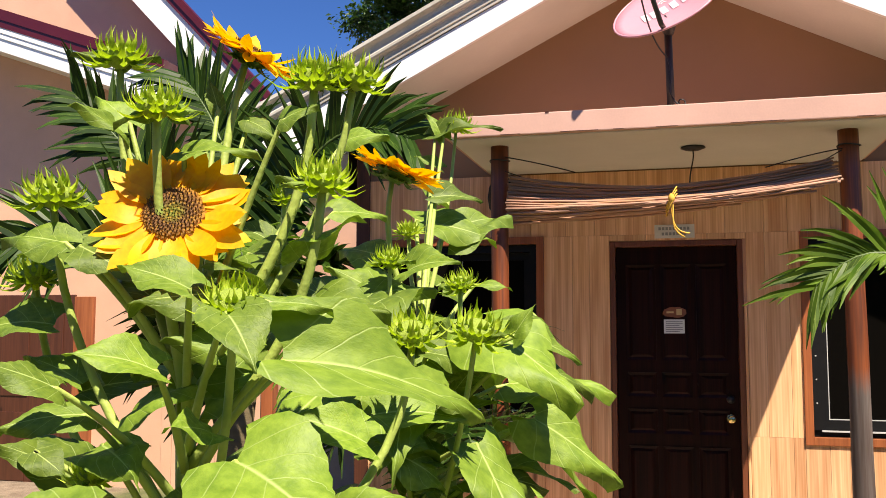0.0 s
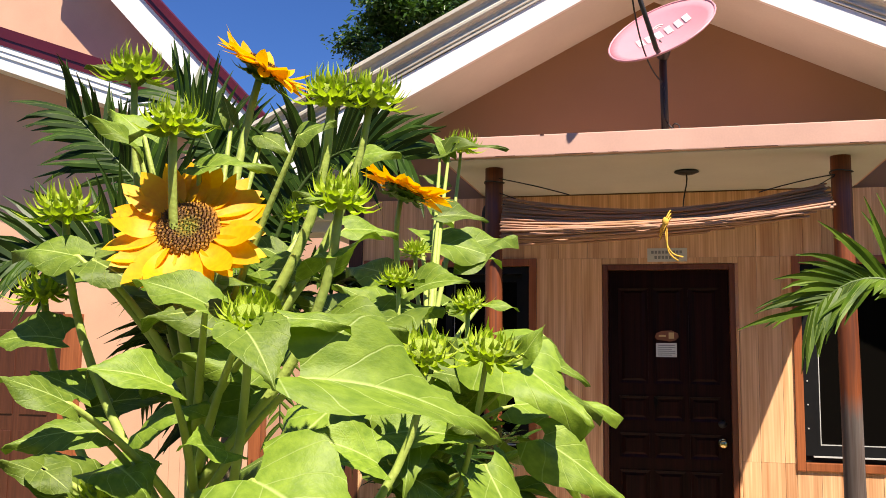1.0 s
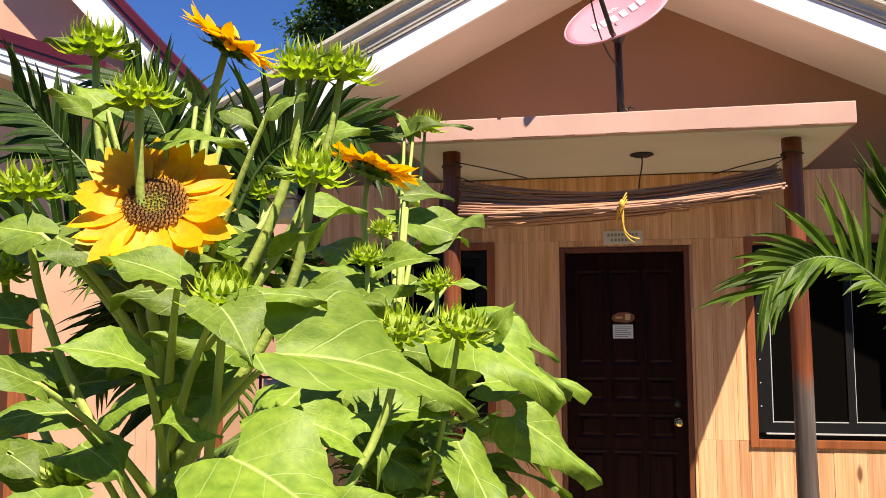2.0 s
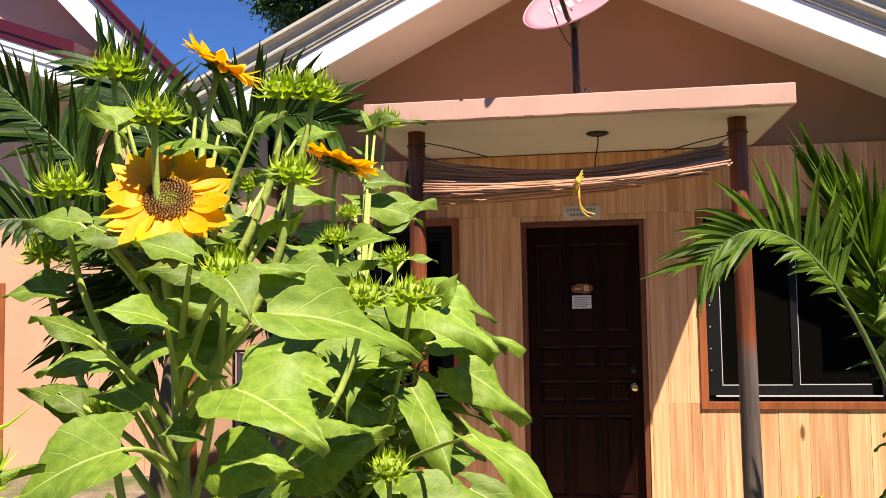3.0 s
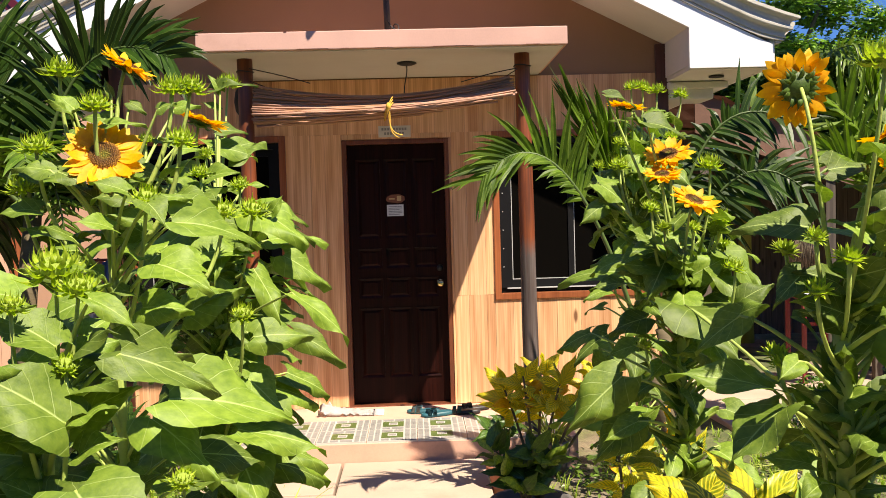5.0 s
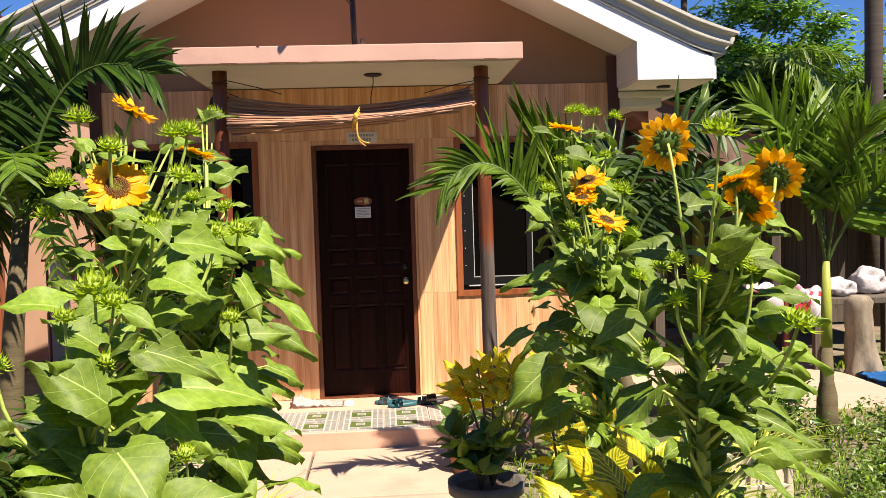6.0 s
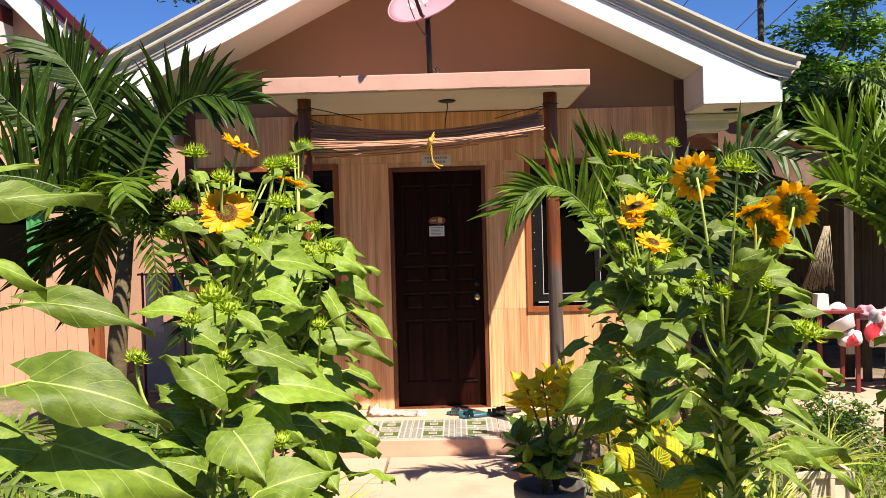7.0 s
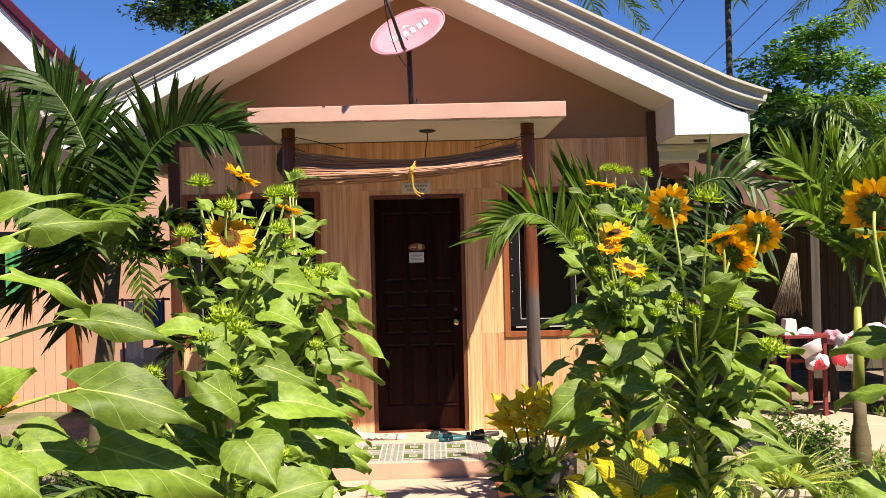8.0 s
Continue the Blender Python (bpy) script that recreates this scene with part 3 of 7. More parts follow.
boards(HX0 + 0.085, WIN_L[0] - CW, WIN_L[2] - CW, WIN_L[3] + CW)
boards(WIN_R[1] + CW, HX1 - 0.085, WIN_R[2] - CW, WIN_R[3] + CW)

# canopy slab over the porch
cp = boxed(-1.215, 1.163, -1.222, 0.0, 2.752, 2.868, bevel=0.006)
canopy = part("canopy", cp, M_PINK_OLD, house, "weathered pink concrete canopy slab")
part("canopy_ceiling", boxed(-1.19, 1.14, -1.19, -0.002, 2.744, 2.7515), M_SOFFIT, canopy, "off-white canopy ceiling")
rng2 = random.Random(3)
x = -0.9
while x < 1.0:
    w = rng2.uniform(0.05, 0.3)
    part("chip", boxed(x, x + w, -1.2245, -1.2215, 2.752 + rng2.uniform(0, 0.004), 2.757), M_DARKWOOD, canopy, "dark chipped slab edge")
    x += w + rng2.uniform(0.05, 0.5)
part("chip", boxed(-0.655, -0.635, -1.2245, -1.2, 2.862, 2.8695), M_DARKWOOD, canopy, "dark chipped slab edge")

# two round posts
for px, lean in ((-0.957, 0.004), (0.898, 0.018)):
    pb = bmesh.new()
    pts = [(px + lean * (1 - k / 10), -0.95 + 0.004 * math.sin(k * 2.1), 0.0 + 0.2744 * k) for k in range(11)]
    tube(pb, pts, [0.057, 0.055, 0.054, 0.055, 0.053, 0.052, 0.053, 0.05, 0.05, 0.051, 0.052], 16)
    ob = part("post", pb, M_POST_L if px < 0 else M_POST_R, house, "round timber post with worn varnish", True)
    ob.location = (0, 0, 0)

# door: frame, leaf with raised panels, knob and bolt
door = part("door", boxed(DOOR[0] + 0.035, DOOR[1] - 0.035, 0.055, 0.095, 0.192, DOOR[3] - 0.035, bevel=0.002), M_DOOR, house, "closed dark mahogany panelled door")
df = bmesh.new()
box(df, DOOR[0], DOOR[0] + 0.035, -0.012, 0.13, 0.18, DOOR[3], bevel=0.004)
box(df, DOOR[1] - 0.035, DOOR[1], -0.012, 0.13, 0.18, DOOR[3], bevel=0.004)
box(df, DOOR[0] + 0.035, DOOR[1] - 0.035, -0.012, 0.13, DOOR[3] - 0.035, DOOR[3], bevel=0.004)
part("door_frame", df, M_DOORFRAME, house, "dark red mahogany door frame")
part("door_stop", boxed(DOOR[1] + 0.001, DOOR[1] + 0.018, -0.02, 0.0, 0.18, DOOR[3] - 0.4, bevel=0.003), M_BOARD, house)
part("threshold", boxed(DOOR[0], DOOR[1], -0.02, 0.13, 0.178, 0.191, bevel=0.002), M_DOORFRAME, house)


def panel(x0, x1, z0, z1, deep=0.016):
    bm = bmesh.new()
    o = [(x0, z0), (x1, z0), (x1, z1), (x0, z1)]
    i1 = [(x0 + 0.018, z0 + 0.018), (x1 - 0.018, z0 + 0.018), (x1 - 0.018, z1 - 0.018), (x0 + 0.018, z1 - 0.018)]
    i2 = [(x0 + 0.04, z0 + 0.034), (x1 - 0.04, z0 + 0.034), (x1 - 0.04, z1 - 0.034), (x0 + 0.04, z1 - 0.034)]
    rings = [[bm.verts.new((x, y, z)) for x, z in pts] for pts, y in ((o, 0.056), (o, 0.046), (i1, 0.052), (i2, 0.055 - deep))]
    for r, s in zip(rings, rings[1:]):
        for k in range(4):
            bm.faces.new((r[k], r[(k + 1) % 4], s[(k + 1) % 4], s[k]))
    bm.faces.new(rings[-1])
    bmesh.ops.recalc_face_normals(bm, faces=bm.faces)
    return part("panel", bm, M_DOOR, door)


for cx in (-0.212, 0.01, 0.232):
    panel(cx - 0.095, cx + 0.095, 1.265, 1.42)
    panel(cx - 0.095, cx + 0.095, 1.03, 1.185)
    panel(cx - 0.095, cx + 0.095, 0.40, 0.95)
    panel(cx - 0.095, cx + 0.095, 1.50, 2.12)
kb = bmesh.new()
for r0, y0, y1 in ((0.033, 0.055, 0.047), (0.012, 0.047, 0.015), (0.027, 0.02, -0.012)):
    tube(kb, [(0.335, y0, 1.135), (0.335, (y0 + y1) / 2, 1.135), (0.335, y1, 1.135)], [r0 * 0.9, r0, r0 * 0.75], 16)
part("door_knob", kb, M_BRASS, door, "polished brass door knob", True)
kb = bmesh.new()
tube(kb, [(0.335, 0.055, 1.255), (0.335, 0.036, 1.255)], [0.026, 0.022], 16)
part("deadbolt", kb, M_BLACKROUGH, door, "dark round deadbolt", True)
# plaque and paper on the door
pl = bmesh.new()
plq = [(-0.075, 1.80), (-0.06, 1.783), (-0.02, 1.778), (0.02, 1.772), (0.055, 1.78), (0.075, 1.80), (0.07, 1.825), (0.03, 1.843), (-0.03, 1.84), (-0.065, 1.825)]
prism(pl, plq, 0.030, 0.041)
part("plaque", pl, M_PLAQUE, door, "small carved red brown plaque")
pg = bmesh.new()
box(pg, 0.012, 0.046, 0.0275, 0.0305, 1.79, 1.83)
box(pg, -0.05, -0.005, 0.0275, 0.0305, 1.802, 1.814)
part("plaque_mark", pg, M_GOLD, door, "pale gold painted bar")
notice = part("paper_notice", boxed(-0.068, 0.062, 0.0365, 0.041, 1.672, 1.762), M_PAPER, door, "white paper notice with lines of print")
for k in range(6):
    part("printed_line", boxed(-0.055, 0.05 - 0.02 * (k % 3 == 2), 0.0348, 0.0362, 1.745 - k * 0.0125, 1.7495 - k * 0.0125), M_PRINT, notice).location = (0, 0, 0)
# sign over the door
M_SIGN = plain("grey sign plastic", (0.68, 0.62, 0.52), 0.6, 0.1, 8, 60, 0.03)
M_SIGNPRINT = plain("faded sign print", (0.28, 0.26, 0.23), 0.6, 0.1, 8, 60, 0.0)
part("door_sign", boxed(-0.115, 0.135, -0.024, -0.018, 2.285, 2.372), M_SIGN, house, "grey plastic sign over the door")
ps = bmesh.new()
for k, w in enumerate((0.2, 0.16)):
    n = 9 - k * 2
    for j in range(n):
        x = 0.01 - w / 2 + w * j / n
        box(ps, x, x + w / n * 0.7, -0.0262, -0.0243, 2.337 - k * 0.034, 2.356 - k * 0.034)
part("sign_print", ps, M_SIGNPRINT, house, "faded grey unreadable sign print")


# windows: stained casing, black aluminium frame, sliding panes edged with white beading
def window(x0, x1, z0, z1):
    win = part("window", boxed(x0 + 0.002, x1 - 0.002, 0.02, 0.09, z0 + 0.002, z0 + 0.04), M_BLACK, house, "dark sliding window in black aluminium")
    for name, a, b, c, d, lab in (("casing", x0 - CW, x0, z0 - CW, z1 + CW, "orange stained window casing"), ("casing", x1, x1 + CW, z0 - CW, z1 + CW, "orange stained window casing"),
                                  ("casing", x0, x1, z1, z1 + CW, "orange stained window casing"), ("sill", x0, x1, z0 - CW, z0, "orange stained window sill")):
        part(name, boxed(a, b, -0.03, 0.05, c, d, bevel=0.004), M_TRIM, win, lab)
    fr = bmesh.new()
    box(fr, x0 + 0.002, x0 + 0.05, 0.005, 0.09, z0 + 0.04, z1 - 0.002)
    box(fr, x1 - 0.05, x1 - 0.002, 0.005, 0.09, z0 + 0.04, z1 - 0.002)
    box(fr, x0 + 0.05, x1 - 0.05, 0.005, 0.09, z1 - 0.05, z1 - 0.002)
    part("window_frame", fr, M_BLACK, win)
    mid = (x0 + x1) / 2
    for k, (a, b) in enumerate(((x0 + 0.05, mid + 0.02), (mid - 0.02, x1 - 0.05))):
        y = 0.03 + 0.03 * k
        st = bmesh.new()
        box(st, a, a + 0.045, y, y + 0.024, z0 + 0.04, z1 - 0.05)
        box(st, b - 0.045, b, y, y + 0.024, z0 + 0.04, z1 - 0.05)
        box(st, a + 0.045, b - 0.045, y, y + 0.024, z0 + 0.04, z0 + 0.10)
        box(st, a + 0.045, b - 0.045, y, y + 0.024, z1 - 0.1, z1 - 0.05)
        part("sash", st, M_BLACK, win)
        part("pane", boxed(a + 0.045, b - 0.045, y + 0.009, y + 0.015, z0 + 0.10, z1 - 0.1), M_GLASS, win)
        be = bmesh.new()
        box(be, a + 0.0465, a + 0.0515, y + 0.003, y + 0.008, z0 + 0.1, z1 - 0.1)
        box(be, a + 0.0515, b - 0.0465, y + 0.003, y + 0.008, z0 + 0.101, z0 + 0.107)
        part("beading", be, M_STRIP, win, "thin white glazing bead")
    sl = boxed(x0 + 0.05, x1 - 0.05, -0.002, 0.02, z0 + 0.03, z0 + 0.038)
    part("track", sl, M_STRIP, win, "thin pale window track")
    for k in range(7):
        zz = z0 + 0.2 + (z1 - z0 - 0.35) * k / 6
        part("screw", boxed(x0 + 0.022, x0 + 0.03, 0.001, 0.006, zz, zz + 0.008), M_STRIP, win)
    return win


window(*WIN_L)
window(*WIN_R)


# ---- porch fittings ----
lamp = thing("ceiling_light", "small dark lamp plate with hanging flex under the canopy", "ceiling light", (0.121, -0.69, 2.74))
lb = bmesh.new()
lathe(lb, [(0.066, 0.003), (0.07, -0.004), (0.045, -0.014), (0.02, -0.018)], (0.121, -0.69, 2.74), 20)
part("plate", lb, M_STEEL, lamp, "", True)
lb = bmesh.new()
tube(lb, bezier((0.121, -0.69, 2.724), (0.13, -0.69, 2.65), (0.095, -0.69, 2.62), (0.10, -0.68, 2.50)), 0.004, 6)
part("flex", lb, M_STEEL, lamp, "dark hanging flex")

lan = thing("wall_lantern", "round black wall lantern on the boarded wall", "wall lamp", (-1.10, -0.10, 2.57))
lb = bmesh.new()
lathe(lb, [(0.02, 0.15), (0.05, 0.13), (0.085, 0.07), (0.095, 0.0), (0.085, -0.07), (0.05, -0.12), (0.015, -0.14)], (-1.10, -0.13, 2.57), 16)
part("body", lb, M_BLACKROUGH, lan, "", True)
part("bracket", boxed(-1.13, -1.07, -0.05, -0.014, 2.5, 2.62, bevel=0.004), M_BLACKROUGH, lan)

# rolled bamboo blind slung between the posts
blind = thing("bamboo_blind", "brown bamboo roll-up blind tied up between the posts", "blind", (0, -1.02, 2.4))
rng3 = random.Random(11)
N = 42
for k in range(N):
    f = k / (N - 1)
    # most slats of the lower half take the sunlit tone
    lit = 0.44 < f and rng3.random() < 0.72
    x0, x1 = -0.905 + rng3.uniform(0, 0.02) + (0.0 if f < 0.9 else 0.01), 0.845 - rng3.uniform(0, 0.05)
    if f > 0.72:
        x1 = 0.845 - (f - 0.72) * rng3.uniform(0.5, 2.6)
    sb = bmesh.new()
    pts = []
    for j in range(13):
        u = j / 12
        x = x0 + (x1 - x0) * u
        full = (x + 0.905) / 1.75
        top = 2.565 + 0.03 * full - 0.40 * full * (1 - full)
        bot = 2.285 + 0.12 * full - 0.06 * full * (1 - full)
        z = top + (bot - top) * f + 0.004 * math.sin(9 * full + k * 1.7)
        bulge = 0.085 * math.sin(math.pi * min(1, max(0, (f - 0.38) / 0.62))) + 0.012 * rng3.uniform(-1, 1)
        pts.append((x, -1.0 - bulge - 0.01 * math.sin(k * 2.4), z))
    tube(sb, pts, 0.0042 + 0.003 * rng3.random(), 6)
    part("slat", sb, M_BLINDLIT if lit else M_BLINDSHADE, blind)
cb = bmesh.new()
for dz in (-0.02, 0.0, 0.018):
    tube(cb, [(-0.004 + 0.03 * math.cos(a), -1.04 + 0.085 * math.sin(a), 2.385 + dz + 0.10 * math.cos(a) * 0 + 0.06 * math.cos(a * 1)) for a in [2 * math.pi * i / 14 for i in range(15)]], 0.0035, 6)
tube(cb, bezier((-0.004, -1.09, 2.40), (0.02, -1.11, 2.30), (-0.03, -1.1, 2.23), (0.06, -1.1, 2.185), 10), 0.004, 6)
tube(cb, bezier((-0.004, -1.09, 2.38), (-0.005, -1.11, 2.28), (0.0, -1.1, 2.21), (0.085, -1.1, 2.205), 10), 0.004, 6)
lathe(cb, [(0.006, -0.025), (0.015, -0.015), (0.018, 0.0), (0.014, 0.015), (0.005, 0.025)], (-0.004, -1.115, 2.392), 10)
part("cord", cb, M_ROPE, blind, "knotted yellow cord")
for ends in (((-0.95, -0.98, 2.685), (-0.8, -1.0, 2.65), (-0.68, -1.0, 2.62), (-0.52, -1.0, 2.57)), ((0.88, -0.98, 2.645), (0.76, -1.0, 2.625), (0.64, -1.0, 2.60), (0.48, -1.0, 2.555))):
    cb = bmesh.new()
    tube(cb, bezier(*ends, 8), 0.0035, 5)
    part("hanging_cord", cb, M_STEEL, blind, "thin dark hanging cord")
for ends in (((-0.93, -0.98, 2.60), (-0.82, -1.0, 2.555)), ((0.87, -0.98, 2.64), (0.78, -1.0, 2.585))):
    cb = bmesh.new()
    tube(cb, ends, 0.003, 5)
    part("hanging_cord", cb, M_STEEL, blind)
for px in (-0.955, 0.9):
    cb = bmesh.new()
    tube(cb, [(px + 0.058 * math.cos(a), -0.95 + 0.058 * math.sin(a), 2.66 + 0.004 * math.sin(2 * a)) for a in [2 * math.pi * i / 12 for i in range(13)]], 0.004, 5)
    part("cord_loop", cb, M_STEEL, blind)

# satellite dish standing on the canopy
dish = thing("satellite_dish", "pink satellite dish on a black mast above the canopy", "satellite dish", (0.005, -1.03, 2.868))
mb = bmesh.new()
tube(mb, [(0.005, -1.03, 2.868), (0.0, -1.03, 3.1), (-0.005, -1.03, 3.34)], 0.021, 10)
part("mast", mb, M_STEEL, dish, "", True)
part("base_plate", boxed(-0.05, 0.06, -1.08, -0.98, 2.868, 2.878, bevel=0.003), M_STEEL, dish)
DM = Matrix.Translation((-0.012, -1.12, 3.445)) @ Matrix.Rotation(radians(-26), 4, "Y") @ Matrix.Rotation(radians(-47), 4, "X")
db = bmesh.new()
NR, NS = 6, 36
rings = []
for side, thick in ((0, 0.0), (1, 0.008)):
    for i in range(NR + 1):
        r = i / NR if side == 0 else 1 - i / NR
        ring = []
        for k in range(NS):
            a = 2 * math.pi * k / NS
            x, z = 0.30 * r * math.cos(a), 0.27 * r * math.sin(a)
            ring.append(db.verts.new((x, 0.055 * (1 - r * r) * 1.0 + thick + 0.0, z)))
        rings.append(ring)
for r, s in zip(rings, rings[1:]):
    for k in range(NS):
        db.faces.new((r[k], r[(k + 1) % NS], s[(k + 1) % NS], s[k])).smooth = True
bmesh.ops.remove_doubles(db, verts=db.verts, dist=0.0005)
bmesh.ops.recalc_face_normals(db, faces=db.faces)
db.transform(DM)
dish_bowl = part("reflector", db, M_DISH, dish, "pale pink oval reflector")
rb = bmesh.new()
tube(rb, [(0.30 * math.cos(2 * math.pi * k / 36), 0.002, 0.27 * math.sin(2 * math.pi * k / 36)) for k in range(37)], 0.006, 6)
rb.transform(DM)
part("rim", rb, M_DISH, dish)
lg = bmesh.new()


def bowl_y(x, z):
    return 0.055 * (1 - (x / 0.30) ** 2 - (z / 0.27) ** 2) - 0.004


def mark(points, w):
    for (xa, za), (xb, zb) in zip(points, points[1:]):
        d = Vector((xb - xa, zb - za)).normalized() * (w / 2)
        q = [(xa - d.y, za + d.x), (xb - d.y, zb + d.x), (xb + d.y, zb - d.x), (xa + d.y, za - d.x)]
        lg.faces.new([lg.verts.new((x, bowl_y(x, z), z)) for x, z in q])


for x0 in (-0.12, -0.07, -0.015, 0.045, 0.105, 0.155):
    mark([(x0, 0.01), (x0, 0.085)], 0.036)
for r in (0.02, 0.035):
    mark([(0.01 + r * math.cos(a), 0.105 + r * math.sin(a)) for a in (0.5, 0.9, 1.3, 1.7, 2.1, 2.5)], 0.008)
lg.transform(DM)
part("printed_mark", lg, M_DISHMARK, dish, "faded pale plain bars and arcs")
ab = bmesh.new()
foot = DM @ Vector((-0.10, 0.0, -0.25))
tip = Vector((-0.165, -1.58, 3.62))
tube(ab, [foot + Vector((0.0, 0.03, 0.02)), foot + Vector((-0.01, -0.05, 0.01)), tip], [0.014, 0.014, 0.011], 8)
part("feed_arm", ab, M_STEEL, dish, "black feed arm", True)
ab = bmesh.new()
way = (DM @ Vector((0, 0.05, 0)) - tip).normalized()
tube(ab, [tip - way * 0.05, tip - way * 0.0, tip + way * 0.03, tip + way * 0.07], [0.022, 0.026, 0.022, 0.032], 12)
part("receiver", ab, M_BLACKROUGH, dish, "black receiver head", True)
ab = bmesh.new()
back = DM @ Vector((0, 0.07, -0.02))
tube(ab, [(-0.005, -1.03, 3.31), tuple(back)], [0.03, 0.04], 8)
part("bracket", ab, M_STEEL, dish)
ab = bmesh.new()
tube(ab, bezier(tip, tip + Vector((0.02, 0.1, -0.3)), (-0.09, -1.15, 3.22), (-0.01, -1.055, 3.17), 12), 0.0045, 6)
tube(ab, bezier((-0.01, -1.055, 3.17), (0.03, -1.06, 3.05), (-0.02, -1.06, 3.0), (0.01, -1.06, 2.95), 8) + bezier((0.01, -1.06, 2.95), (0.05, -1.08, 2.86), (0.10, -1.07, 2.9), (0.07, -1.02, 2.94), 8) + bezier((0.07, -1.02, 2.94), (0.03, -1.0, 2.97), (0.03, -1.0, 2.88), (0.12, -0.98, 2.874), 6), 0.0045, 6)
part("cable", ab, M_STEEL, dish, "loose black cable looped round the mast")

# sandals and doormat on the porch
M_TEAL = plain("teal rubber", (0.02, 0.11, 0.135), 0.5, 0.25, 15, 120, 0.1)
M_TEALPALE = plain("pale blue rubber", (0.32, 0.45, 0.48), 0.5, 0.2, 15, 120, 0.1)


def sandal(place, turn, sole_mat, strap_mat, label):
    s = thing("sandal", label, "sandal", place, "sandals on the porch")
    bm = bmesh.new()
    outline = []
    for k in range(20):
        a = 2 * math.pi * k / 20
        y = 0.125 * math.cos(a)
        x = (0.046 - 0.008 * math.cos(a + 2.6)) * math.sin(a)
        outline.append((x, y))
    low = [bm.verts.new((x, y, 0)) for x, y in outline]
    mid = [bm.verts.new((x * 1.04, y * 1.02, 0.012)) for x, y in outline]
    hi = [bm.verts.new((x, y, 0.024 + 0.008 * (y < 0))) for x, y in outline]
    for r, t in ((low, mid), (mid, hi)):
        for k in range(20):
            bm.faces.new((r[k], r[(k + 1) % 20], t[(k + 1) % 20], t[k])).smooth = True
    bm.faces.new(low[::-1])
    bm.faces.new(hi)
    ob = part("sole", bm, sole_mat, s)
    ob.location = (0, 0, 0)
    bm = bmesh.new()
    for y0, w in ((0.03, 0.03), (0.068, 0.026)):
        rows = []
        for k in range(9):
            a = math.pi * k / 8
            rows.append([bm.verts.new((0.047 * math.cos(a), y0 + d, 0.014 + (0.048 - 0.15 * abs(y0 - 0.03)) * math.sin(a))) for d in (-w / 2, w / 2)])
        for r, t in zip(rows, rows[1:]):
            bm.faces.new((r[0], r[1], t[1], t[0])).smooth = True
    bmesh.ops.solidify(bm, geom=bm.faces[:], thickness=0.004)
    ob = part("strap", bm, strap_mat, s)
    ob.location = (0, 0, 0)
    s.rotation_euler = (0, 0, radians(turn))
    return s


sandal((0.17, -0.30, 0.1815), 78, M_TEAL, M_TEALPALE, "teal rubber slide sandal on the tiles")
sandal((0.275, -0.40, 0.1815), 104, M_TEAL, M_TEAL, "dark teal slide sandal on the tiles")
sandal((0.47, -0.36, 0.1815), 85, M_BLACKROUGH, M_TEAL, "black flat sandal on the tiles")
sandal((0.55, -0.26, 0.1815), 100, M_BLACKROUGH, M_BLACKROUGH, "worn black sandal on the tiles")
mat = thing("doormat", "crumpled white cotton doormat with frayed striped edge", "doormat", (-0.42, -0.22, 0.182))
mm = bmesh.new()
rows = [[mm.verts.new((-0.62 + 0.42 * i / 16, -0.33 + 0.20 * j / 8, 0.186 + 0.10 * abs(noise.noise((i * 0.5, j * 0.6, 3))) * (1 - i / 18) + 0.04 * math.exp(-((i - 4) ** 2) / 14) * math.sin(3.14 * j / 8))) for i in range(17)] for j in range(9)]
for r, s in zip(rows, rows[1:]):
    for k in range(16):
        mm.faces.new((r[k], r[k + 1], s[k + 1], s[k])).smooth = True
bmesh.ops.solidify(mm, geom=mm.faces[:], thickness=0.004)
M_RUG = plain("white cotton", (0.72, 0.68, 0.64), 0.9, 0.12, 20, 200, 0.4)
part("cloth", mm, M_RUG, mat)
fr = bmesh.new()
for k in range(14):
    tube(fr, [(-0.20, -0.325 + 0.0145 * k, 0.19), (-0.165, -0.327 + 0.0145 * k + 0.004 * math.sin(k * 3), 0.187), (-0.13, -0.325 + 0.0145 * k, 0.185)], 0.003, 4)
part("fringe", fr, M_RUG, mat, "white cotton fringe")


